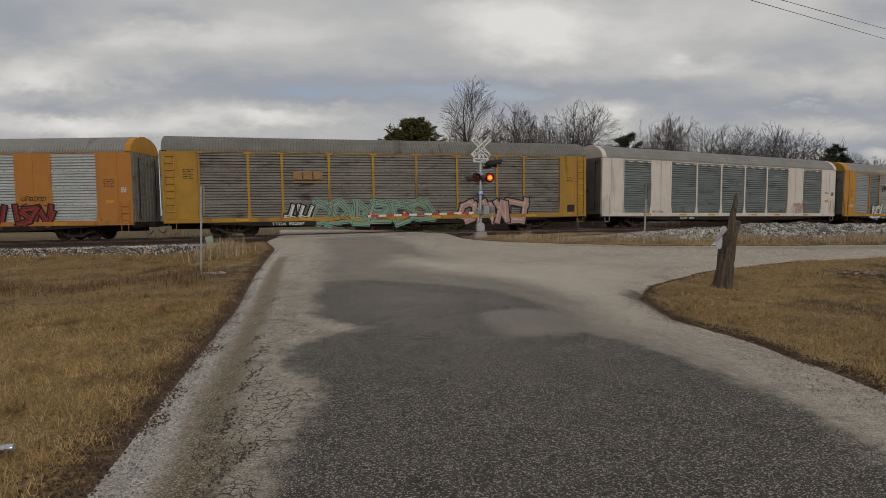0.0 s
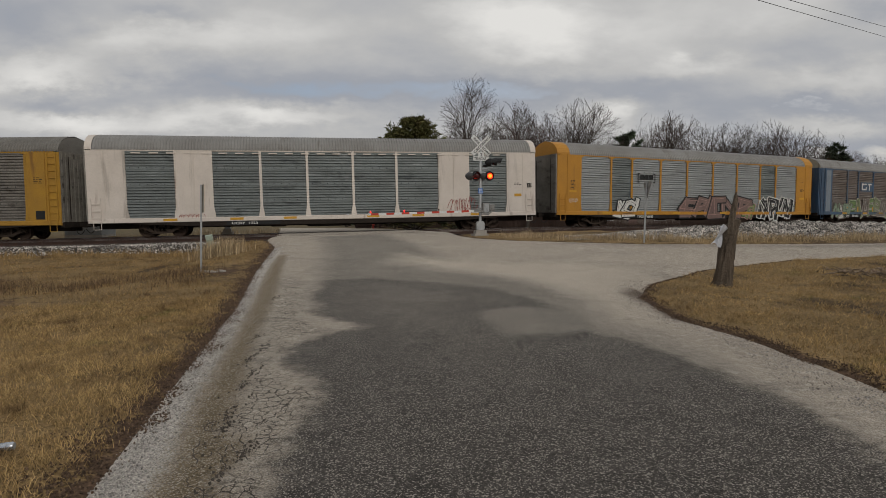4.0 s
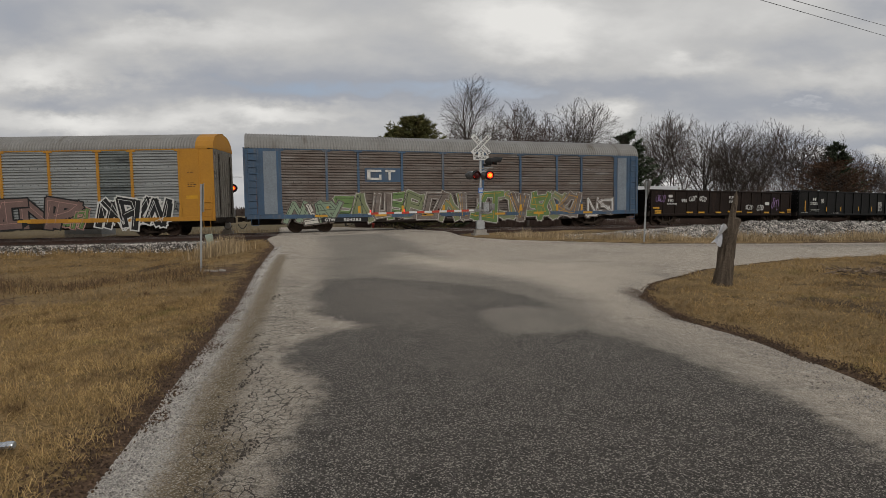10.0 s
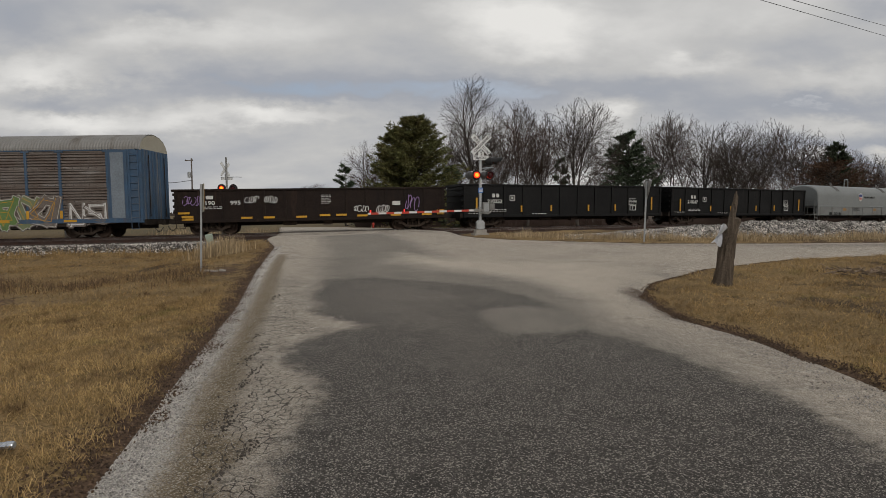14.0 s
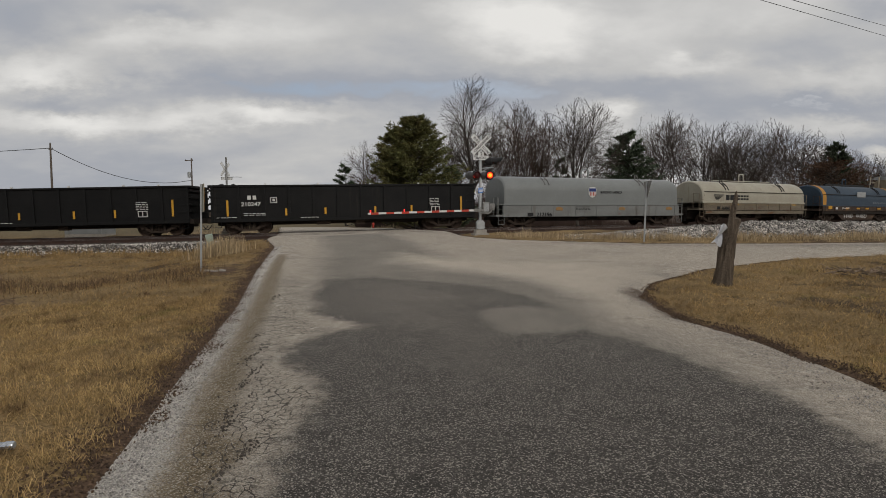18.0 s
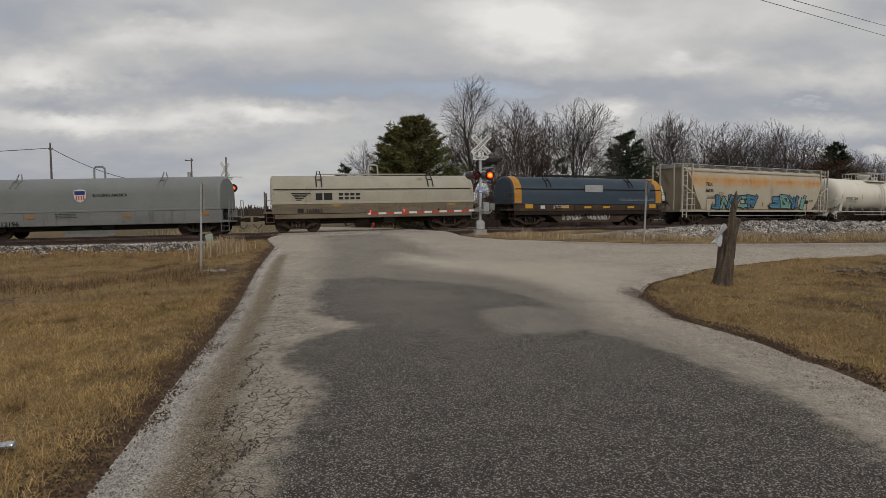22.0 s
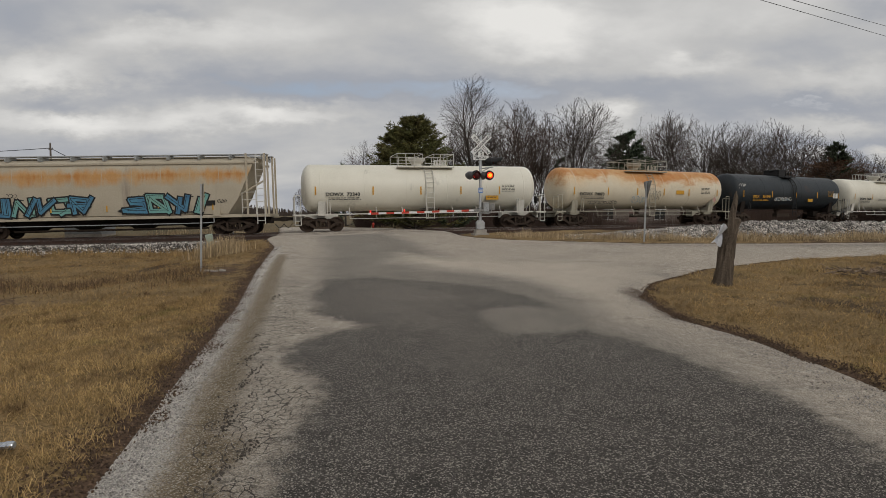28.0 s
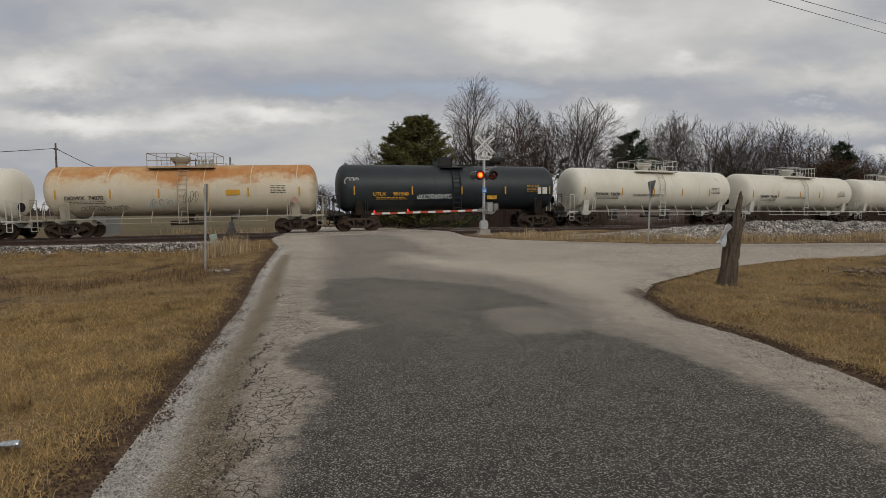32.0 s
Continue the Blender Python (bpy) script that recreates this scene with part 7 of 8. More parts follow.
        part("gate_motor_cover", Mesh().box(0.15, 0.38, -0.19, -0.16, 1.2, 1.6, 0.02).rod((0.17, -0.2, 1.24), (0.36, -0.2, 1.56), 0.018).rod((0.36, -0.2, 1.24), (0.17, -0.2, 1.56), 0.018), "steel", box)
        part("counterweight", Mesh().box(0.46, 0.70, -0.12, -0.04, 1.27, 1.6, 0.03).lathe([(-0.14, 0.03), (-0.14, 0.07), (-0.12, 0.08)], (0.58, 0, 1.44), 1, 12).tube([(-0.1, -0.21, 1.14), (0.34, -0.21, 1.1), (0.5, -0.14, 1.2), (0.55, -0.1, 1.3)], 0.03), "steel_worn", box, "bolted steel counterweight")
        part("gate_bracket", Mesh().box(-0.5, 0.12, -0.23, -0.2, 1.2, 1.33, 0.01).rod((-0.3, -0.22, 1.36), (0.1, -0.22, 1.42), 0.022), "steel_worn", box)
        arm = part("gate_arm", Mesh().prism([(-0.04, -0.045), (0.04, -0.045), (0.04, 0.045), (-0.04, 0.045)], -5.45, -0.4, 0), "sign_white", mast, "white gate arm with red stripes", at=pose(0, -0.22, 1.28, 0, -1.9, 0))
        for k in range(7):
            x0 = -5.32 + k * 0.72
            part("red_stripe", Mesh().box(x0, x0 + 0.36, -0.045, 0.045, -0.048, 0.048), "sign_red", arm)
        for x0, lit in ((-5.32, True), (-3.75, True), (-2.1, False)):
            lamp = part("arm_lamp", Mesh().rod((x0, 0, 0.055), (x0, 0, 0.1), 0.03).lathe([(-0.04, 0.015), (-0.03, 0.032), (0.03, 0.032), (0.04, 0.015)], (x0, 0, 0.12), 1, 12), "tip_lamp" if lit else "lamp_dark", arm)
    else:
        part("gate_mechanism", Mesh().box(-0.5, -0.1, -0.22, 0.2, 0.98, 1.72, 0.04), "steel", mast)
        part("mast_top_arm", Mesh().rod((0, 0, 4.3), (0, 0, 4.75), 0.05).rod((-1.0, 0, 3.9), (0, 0, 3.9), 0.02), "steel", mast)
    return mast


signal_mast(1.81, 27.0, 12, True)
signal_mast(-15.0, 38.6, 192, False)

# ---------------------------------------------------------------- signs, posts and small things beside the road


def channel_post(owner, h):
    g = Mesh().prism([(-0.04, -0.015), (-0.025, -0.015), (-0.018, 0.02), (0.018, 0.02), (0.025, -0.015), (0.04, -0.015), (0.04, -0.01), (0.028, 0.03), (-0.028, 0.03), (-0.04, -0.01)], -0.3, h, 2)
    part("post", g, "steel", owner)


def side_sign(x, y, h, turn, name, label, ring, mat, thick=0.01):
    ob = tagged(new(name), label, "road sign")
    ob.matrix_basis = pose(x, y, float(ground_height(x, y)), 1.5, 1.0, turn)
    channel_post(ob, h)
    board = part("sign_board", Mesh().prism(ring, -0.035, -0.035 + thick, 1), mat, ob)
    part("sign_face", Mesh().prism([(u * 0.97, h - 0.4 + (v - h + 0.4) * 0.97) for u, v in ring], -0.040, -0.036, 1), "sign_white" if mat == "steel_worn" else "mark_yellow", board)
    part("bolt", Mesh().box(-0.012, 0.012, -0.05, 0.04, h - 0.2, h - 0.176).box(-0.012, 0.012, -0.05, 0.04, h - 0.6, h - 0.576), "steel", board)
    return ob


side_sign(-6.75, 15.4, 2.42, 120, "roadside_sign", "weathered metal sign on a channel post, seen almost edge-on", [(-0.32, 1.65), (0.32, 1.65), (0.32, 2.42), (-0.32, 2.42)], "cover_tan")
side_sign(7.75, 21.3, 2.32, 88, "yield_sign", "grey triangular metal yield sign seen almost edge-on", [(0, 1.62), (0.45, 2.28), (0.42, 2.33), (-0.42, 2.33), (-0.45, 2.28)], "steel_worn")

box = tagged(new("utility_pedestal"), "pale green telephone pedestal leaning in tall grass", "utility box")
box.matrix_basis = pose(-8.55, 20.6, float(ground_height(-8.55, 20.6)) - 0.03, 4, -11, 20)
part("pedestal_body", Mesh().box(-0.11, 0.11, -0.1, 0.1, 0, 0.66, 0.015), "green_box", box)
part("pedestal_cap", Mesh().box(-0.125, 0.125, -0.115, 0.115, 0.64, 0.84, 0.02), "green_box", box)

# the broken tree trunk at the corner


def trunk_rings(path, seed, n=22):
    rng = random.Random(seed)
    ridge = [rng.uniform(0.82, 1.15) for _ in range(n)]
    rows = []
    for (x, y, z, r, sq, twist) in path:
        row = []
        for k in range(n + 1):
            a = k % n * math.tau / n
            rr = r * ridge[(k + int(twist)) % n] * (1 + 0.07 * math.sin(3 * a + z * 4) + 0.05 * math.sin(7 * a + z * 9))
            row.append((x + math.cos(a) * rr, y + math.sin(a) * rr * sq, z))
        rows.append(row)
    return rows


def broken_trunk(x, y):
    z = float(soft_ground(np.array(x), np.array(y)))
    ob = tagged(new("tree_stump"), "tall weathered broken tree trunk standing in dry grass", "tree stump")
    ob.matrix_basis = pose(x, y, z - 0.06, 0, 0, 0)
    g = Mesh().grid(trunk_rings([(-0.03, 0, 0, 0.27, 1, 0), (-0.03, 0, 0.06, 0.225, 1, 0), (-0.02, 0, 0.18, 0.19, 1, 0), (0.0, 0, 0.45, 0.175, 1, 0), (0.02, 0, 0.75, 0.17, 1, 1), (0.05, 0, 1.0, 0.165, 0.9, 1), (0.10, 0, 1.2, 0.155, 0.9, 1), (0.16, 0, 1.38, 0.135, 0.8, 2), (0.21, 0, 1.49, 0.135, 0.8, 2), (0.22, 0, 1.56, 0.115, 0.8, 2), (0.2, 0, 1.6, 0.04, 0.8, 2)], 3))
    part("lower_trunk", g, "stump", ob, smooth=False)
    g = Mesh().grid(trunk_rings([(0.03, -0.06, 1.02, 0.03, 0.8, 2), (0.045, -0.09, 1.25, 0.065, 0.8, 2), (0.07, -0.08, 1.42, 0.07, 0.75, 3), (0.105, -0.05, 1.6, 0.068, 0.7, 3), (0.145, -0.03, 1.8, 0.064, 0.7, 4), (0.18, -0.02, 1.97, 0.05, 0.7, 4), (0.195, -0.02, 2.06, 0.044, 0.7, 4), (0.19, -0.02, 2.12, 0.028, 0.7, 4), (0.205, -0.02, 2.19, 0.008, 0.7, 4)], 5))
    part("upper_spike", g, "stump", ob)
    rng = random.Random(4)
    for k in range(14):
        a = rng.uniform(3.2, 6.2)
        zz = rng.uniform(0.1, 1.1)
        px, py = 0.155 * math.cos(a) - 0.01 + zz * 0.05, 0.155 * math.sin(a)
        part("bark_strip", Mesh().rod((px, py, zz), (px + rng.uniform(0, 0.05), py, zz + rng.uniform(0.25, 0.5)), 0.028, 5, 0.008), "stump", ob)
    g = Mesh()
    rows = []
    for i in range(9):
        v = i / 8
        rows.append([(-0.03 - 0.17 * v + 0.15 * u + 0.02 * math.sin(9 * u + 5 * v), -0.17 - 0.05 * math.sin(6 * v + 3 * u) - 0.02 * math.sin(14 * u), 1.36 - 0.42 * v + 0.05 * math.sin(4 * u + 7 * v)) for u in np.linspace(0, 1, 8)])
    g.grid(rows)
    bag = tagged(part("plastic_bag", g, "bag", smooth=True), "torn white plastic bag snagged on the broken trunk", "plastic bag")
    bag.matrix_basis = pose(x - 0.17, y + 0.02, z)
    return ob


broken_trunk(6.33, 12.4)

can = tagged(new("drink_can"), "crushed silver drink can lying in the grass", "can")
can.matrix_basis = pose(-3.13, 3.86, float(soft_ground(np.array(-3.13), np.array(3.86))) + 0.05, 0, 0, 15)
part("can_body", Mesh().lathe([(-0.06, 0.02), (-0.06, 0.026), (-0.05, 0.032), (-0.01, 0.029), (0.02, 0.032), (0.05, 0.032), (0.06, 0.026)], (0, 0, 0), 0, 18), "can", can, smooth=True)
part("can_lid", Mesh().lathe([(0.058, 0.004), (0.058, 0.024), (0.061, 0.025)], (0, 0, 0), 0, 18), "steel", can)

for k, (dx, dy, s) in enumerate(((0, 0, 0.8), (0.3, 0.1, 0.5), (-0.15, 0.25, 0.4), (0.15, 0.35, 0.4))):
    x, y = -6.2 + dx, 14.6 + dy
    rng = random.Random(k)
    ring = [(0.26 * s * math.cos(a) * rng.uniform(0.7, 1.2), 0.16 * s * math.sin(a) * rng.uniform(0.7, 1.2)) for a in np.linspace(0, 5.6, 9)]
    tagged(part("broken_slab", Mesh().prism(ring, 0, 0.05, 2), "concrete", at=pose(x, y, float(soft_ground(np.array(x), np.array(y))) - 0.015, 5, 3, 30 * k)), "pale broken concrete slab lying in the verge", "rubble", "broken slabs in the verge")


def twig_pile(x, y, n, spread, seed):
    rng = random.Random(seed)
    g = Mesh()
    z = float(ground_height(x, y))
    for k in range(n):
        p = Vector((x + rng.gauss(0, spread), y + rng.gauss(0, 0.35), z + rng.uniform(0.0, 0.14)))
        a, el = rng.uniform(0, 6.3), rng.gauss(0.1, 0.3)
        d = Vector((math.cos(a) * math.cos(el), math.sin(a) * math.cos(el), math.sin(el))) * rng.uniform(0.06, 0.28)
        g.rod(p, p + d, rng.uniform(0.008, 0.028), 5, 0.005)
    return g


tagged(part("brush_pile", twig_pile(10.5, 13.6, 240, 0.55, 6), "pile_wood"), "low pile of broken branches and wood chips on the grass", "brush pile", kind="stuff")

# ---------------------------------------------------------------- beyond the tracks: cabin, house, poles


def cabin(x, y, turn):
    ob = tagged(new("signal_cabin"), "pale metal railway signal cabin", "cabin")
    ob.matrix_basis = pose(x, y, 0.1, 0, 0, turn)
    part("wall", Mesh().box(-1.3, 1.3, -1, 1, 0.15, 2.55, 0.02), "shed", ob)
    part("roof", Mesh().prism([(-1.12, 2.53), (1.12, 2.53), (0, 2.78)], -1.42, 1.42, 0), "shed_roof", ob)
    door = part("door", Mesh().box(0.3, 1.0, -1.03, -1.0, 0.25, 2.2), "shed", ob)
    part("handle", Mesh().box(0.36, 0.4, -1.07, -1.03, 1.15, 1.3), "hood", door)
    part("base", Mesh().box(-1.3, 1.3, -1, 1, -0.2, 0.16), "concrete", ob)


cabin(-26.4, 41.5, 4)


def house(x, y, turn):
    ob = tagged(new("house"), "low brown house with a pale metal roof behind the tracks", "house")
    ob.matrix_basis = pose(x, y, 0.1, 0, 0, turn)
    part("wall", Mesh().box(-5.6, 5.6, -3.4, 3.4, 0, 3.3), "galv_brown", ob, "weathered brown boarding")
    part("roof", Mesh().prism([(-4.0, 3.2), (4.0, 3.2), (4.0, 3.32), (0.1, 5.2), (-0.1, 5.2), (-4.0, 3.32)], -6.1, 6.1, 0), "shed_roof", ob)
    for px in (-3.6, 2.6):
        win = part("window", Mesh().box(px, px + 1.2, -3.44, -3.4, 1.0, 2.2), "hood", ob)
        part("window_frame", Mesh().box(px - 0.06, px + 1.26, -3.46, -3.43, 0.94, 1.0).box(px - 0.06, px + 1.26, -3.46, -3.43, 2.2, 2.26).box(px + 0.57, px + 0.63, -3.46, -3.43, 1, 2.2), "sign_white", win)
    part("door", Mesh().box(-0.5, 0.45, -3.45, -3.4, 0.05, 2.1), "mauve", ob)


house(23.4, 71, -4)


def utility_pole(x, y, h, label, arms=()):
    ob = tagged(new("utility_pole"), label, "utility pole", "utility poles")
    ob.matrix_basis = pose(x, y, 0.05, 0, random.uniform(-0.6, 0.6), 0)
    part("pole_shaft", Mesh().lathe([(-0.3, 0.17), (h * 0.5, 0.145), (h, 0.11), (h + 0.02, 0.05)], (0, 0, 0), 2, 12), "pole", ob, smooth=True)
    for z, x0, x1 in arms:
        part("crossarm", Mesh().box(x0, x1, -0.06, 0.06, z - 0.07, z + 0.07), "pole", ob)
        g = Mesh()
        for px in (x0 + 0.08, x1 - 0.08):
            g.lathe([(z + 0.07, 0.02), (z + 0.1, 0.045), (z + 0.2, 0.045), (z + 0.22, 0.02)], (px, 0, 0), 2, 8)
        part("insulator", g, "hood", ob)
    return ob


def cable(a, b, sag, r, label, n=24):
    a, b = Vector(a), Vector(b)
    pts = [a.lerp(b, k / n) - Vector((0, 0, 4 * sag * (k / n) * (1 - k / n))) for k in range(n + 1)]
    return tagged(part("overhead_cable", Mesh().tube(pts, r, 5), "wire", smooth=True), label, "cable")


P1, P2, P0 = (-56.2, 80), (-47.3, 105), (-104, 66)
utility_pole(*P1, 11.9, "bare wooden utility pole in the field", ((11.0, -0.25, 0.35),))
pole = utility_pole(*P2, 12.2, "wooden utility pole with a transformer in the field", ((11.8, -1.2, 0.3),))
part("transformer", Mesh().lathe([(8.6, 0.1), (8.65, 0.3), (9.6, 0.3), (9.68, 0.1)], (-0.45, -0.1, 0), 2, 14), "steel", pole)
utility_pole(*P0, 10.5, "bare wooden utility pole far off in the field")
cable((P1[0], P1[1], 11.2), (P2[0], P2[1], 8.2), 2.2, 0.045, "black cable sagging between two wooden poles")
cable((P0[0], P0[1], 9.4), (P1[0], P1[1], 11.2), 1.0, 0.045, "black cable running to a wooden pole")


def along(px, py, depth):
    c, s = math.cos(radians(90 - PITCH)), math.sin(radians(90 - PITCH))
    u, r = (441 - py) / 980, (px - 784) / 980
    return Vector((r * depth, (c + u * s) * depth, EYE_HEIGHT + (-s + u * c) * depth))


for (p, q) in (((1348, 0), (1568, 64)), ((1404, 0), (1568, 46))):
    a, b = along(*p, 17), along(*q, 27)
    cable(a - (b - a) * 2.4, b + (b - a) * 2.6, 0.01, 0.009, "thin black overhead line above the roadside", 12)

marker = tagged(new("track_marker"), "short red marker post beside the far track", "marker post")
marker.matrix_basis = pose(-5.6, 44.5, float(ground_height(-5.6, 44.5)))
part("marker_post", Mesh().lathe([(-0.1, 0.07), (0.5, 0.07), (0.52, 0.11), (0.6, 0.11), (0.7, 0.04)], (0, 0, 0), 2, 12), "red_paint", marker)

# ---------------------------------------------------------------- trees


def grow_tree(seed, height, width, fork, limbs, stems=1, tip=0.0115):
    """Trunk and crown of a leafless tree: limbs fan out from a low fork and end on a rounded crown."""
    rng = random.Random(seed)
    trunk, crown = Mesh(), Mesh()
    low = fork * height * 0.8
    middle, half, wide = Vector((0, 0, (height + low) / 2)), (height - low) / 2, width / 2
    lobes = [rng.uniform(0, 6.3) for _ in range(3)]

    def room(p, d):
        """How far it is from p along d to the crown's outline."""
        q = Vector(((p.x - middle.x) / wide, (p.y - middle.y) / wide, (p.z - middle.z) / half))
        e = Vector((d.x / wide, d.y / wide, d.z / half))
        a, b, c = e.dot(e), q.dot(e), q.dot(q) - 1
        az = math.atan2(d.y, d.x)
        uneven = 1 - 0.1 * max(0, d.z) + 0.08 * math.sin(2 * az + lobes[0]) + 0.07 * math.sin(3 * az + lobes[1] + d.z * 4) + 0.05 * math.sin(7 * az + lobes[2] + d.z * 9)
        return max(0.0, (-b + math.sqrt(max(b * b - a * c, 0.0))) / a) * uneven

    def shoot(g, p, d, length, r0, r1, bits, n, lift, wobble):
        """One tapered branch; gives its points and headings."""
        out, i = [], None
        for k in range(bits + 1):
            a = d.cross(Vector((0, 0, 1)) if abs(d.z) < 0.9 else Vector((1, 0, 0))).normalized()
            b = d.cross(a)
            r = r0 + (r1 - r0) * k / bits
            j = len(g.v)
            g.v += [tuple(p + (a * math.cos(m * math.tau / n) + b * math.sin(m * math.tau / n)) * r) for m in range(n)]
            if i is not None:
                g.f += [(i + m, i + (m + 1) % n, j + (m + 1) % n, j + m) for m in range(n)]
            i = j
            out.append((p, d, r))
            d = (d + Vector((rng.gauss(0, wobble), rng.gauss(0, wobble), rng.gauss(lift, wobble)))).normalized()
            p = p + d * length / bits
        return out

    def aside(d, low_angle, high_angle):
        s = Vector((rng.gauss(0, 1), rng.gauss(0, 1), rng.gauss(0, 1)))
        s = (s - d * s.dot(d)).normalized()
        a = math.radians(rng.uniform(low_angle, high_angle))
        return (d * math.cos(a) + s * math.sin(a) + Vector((0, 0, 0.12))).normalized()

    def grow(p, d, r, level, most):
        length = min(room(p, d) * rng.uniform(0.8, 1.0) * (0.95 if level == 0 else 1), most)
        if length < 0.25:
            return
        g = trunk if level == 0 else crown
        bits = max(2, min(9, int(length / (0.9, 0.55, 0.4, 0.4)[level])))
        pts = shoot(g, p, d, length, r, (0.03, 0.016, tip, tip * 0.6)[level], bits, (6, 4, 3, 3)[level], (0.03, 0.03, 0.02, 0.0)[level], (0.07, 0.10, 0.12, 0.15)[level])
        if level == 3:
            return
        for k, (q, e, rr) in enumerate(pts):
            u = k / bits
            if u < (0.14, 0.12, 0.1)[level]:
                continue
            for _ in range((2, 1, 1)[level] + (rng.random() < (0.0, 0.5, 0.45)[level])):
                grow(q, aside(e, 28, 58), rr * 0.55, level + 1, length * (1.1 - 0.55 * u) * rng.uniform(0.42, 0.8))

    base = height * 0.0155 / stems ** 0.35
    for s in range(stems):
        lean = 0.03 if stems == 1 else 0.16
        p = Vector((rng.uniform(-0.3, 0.3) * (stems - 1), rng.uniform(-0.3, 0.3) * (stems - 1), -0.2))
        d = Vector((rng.gauss(0, lean), rng.gauss(0, lean), 1)).normalized()
        pts = shoot(trunk, p, d, fork * height, base, base * 0.72, 6, 8, 0, 0.02)
        count = max(2, limbs // stems)
        for k in range(count):
            q, e, rr = pts[-1 if k < 0.6 * count else rng.choice((-1, -2, -3))]
            az, tilt = (k + rng.uniform(0, 0.6)) * math.tau / count, math.radians(rng.uniform(18, 56) if k else 9)
            grow(q, (Vector((math.cos(az) * math.sin(tilt), math.sin(az) * math.sin(tilt), math.cos(tilt))) + d * 0.15).normalized(), rr * (0.75 if k == 0 else rng.uniform(0.42, 0.62)), 0, height)
    return trunk, crown


TREES = []
for seed, height, width, fork, limbs, stems in ((1, 17, 8.0, 0.34, 13, 1), (2, 13, 7.0, 0.22, 7, 2), (3, 13, 9.4, 0.24, 7, 1), (4, 12, 7.0, 0.14, 8, 3), (15, 12.5, 6.4, 0.28, 6, 1), (16, 13, 8.6, 0.2, 7, 2)):
    trunk, crown = grow_tree(seed, height, width, fork, limbs, stems)
    TREES.append((height, trunk.data("trunk", "bark", True), crown.data("crown", "twig"), crown.data("crown", "twig_red")))


def bare_tree(px, top, depth, kind, red=False, wide=1.0, label="leafless deciduous tree with fine grey twigs"):
    """A tree by its bearing, its height over the horizon and its distance."""
    x, h = (px - 784) / 980 * depth, (380 - top) / 980 * depth + 1.6
    height, trunk, crown, crown_red = TREES[kind]
    ob = tagged(new("bare_tree"), label, "tree", "bare trees behind the tracks")
    k = 1.04 * h / height
    ob.matrix_basis = Matrix.Translation((x, depth, 0.1)) @ Euler((0, 0, random.uniform(0, 6.3))).to_matrix().to_4x4() @ Matrix.Diagonal((k * wide, k * wide, k, 1))
    part("trunk", trunk, "bark", ob)
    part("crown", crown_red if red else crown, "twig", ob)
    return ob


for row in ((833, 143, 70, 0), (903, 184, 76, 3), (930, 188, 66, 1, True), (872, 226, 90, 1, True), (962, 205, 92, 5, True), (1022, 183, 64, 2), (1075, 238, 84, 5), (1163, 196, 78, 1), (1195, 204, 84, 3, True), (1243, 206, 76, 4),
            (1298, 222, 70, 2), (1344, 218, 72, 5), (1392, 224, 88, 3, True), (1420, 226, 80, 4), (1458, 232, 96, 1), (1498, 268, 92, 3, True), (1530, 276, 82, 2), (1572, 274, 90, 4), (1620, 280, 92, 3), (648, 252, 92, 5, True), (796, 246, 76, 3, True),
            (692, 262, 98, 3, True), (1108, 262, 96, 4), (1270, 246, 98, 1, True), (1325, 262, 100, 3, True)):
    bare_tree(*row)
for px, top, depth in ((548, 330, 150), (568, 326, 150), (72, 372, 300), (40, 374, 300), (120, 373, 310), (430, 370, 280), (505, 371, 300)):
    bare_tree(px, top, depth, 3, True, 1.6, "low leafless thicket far off across the field")


def conifer_mesh(seed, height, radius, ragged, count, leaf):
    """A dense crown of drooping sprays, each a small bent blade, set on boughs round the stem."""
    rng = random.Random(seed)
    trunk, crown = Mesh(), Mesh()
    trunk.rod((0, 0, -0.2), (0, 0, height * 0.9), radius * 0.07, 7, 0.03)
    boughs = []
    for k in range(count // 100):
        q = rng.random() ** 0.85
        z = height * (0.06 + 0.92 * q)
        reach = radius * (1 - q) ** ragged * rng.choice((rng.uniform(0.45, 0.85), rng.uniform(0.8, 1.2), rng.uniform(1.0, 1.4))) + 0.2
        az = rng.uniform(0, math.tau)
        boughs.append((z, reach, az))
    for z, reach, az in boughs:
        tip = Vector((math.cos(az) * reach, math.sin(az) * reach, min(z + rng.uniform(0.0, 0.4) * reach, height * 1.02)))
        root = Vector((0, 0, z - 0.25 * reach))
        trunk.rod(root, root.lerp(tip, 0.8), 0.03 + 0.012 * reach, 4, 0.008)
        for j in range(100):
            u = 1.04 - 0.75 * rng.random() ** 1.3
            p = root.lerp(tip, u) + Vector((rng.gauss(0, 0.15), rng.gauss(0, 0.15), rng.gauss(0, 0.085))) * (0.45 + 0.22 * reach) * (1.25 - 0.6 * u)
            d = Vector((math.cos(az) + rng.gauss(0, 0.6), math.sin(az) + rng.gauss(0, 0.6), rng.gauss(0.3, 0.45))).normalized() * leaf * rng.uniform(0.7, 1.8)
            w = d.cross(Vector((rng.gauss(0, 1), rng.gauss(0, 1), rng.gauss(0, 1)))).normalized() * leaf * rng.uniform(0.07, 0.16)
            crown.add([p - w * 0.5, p + d * 0.5 - w, p + d, p + d * 0.5 + w, p + w * 0.5], [(0, 1, 2), (0, 2, 3), (0, 3, 4)])
    return trunk.data("trunk", "bark"), crown


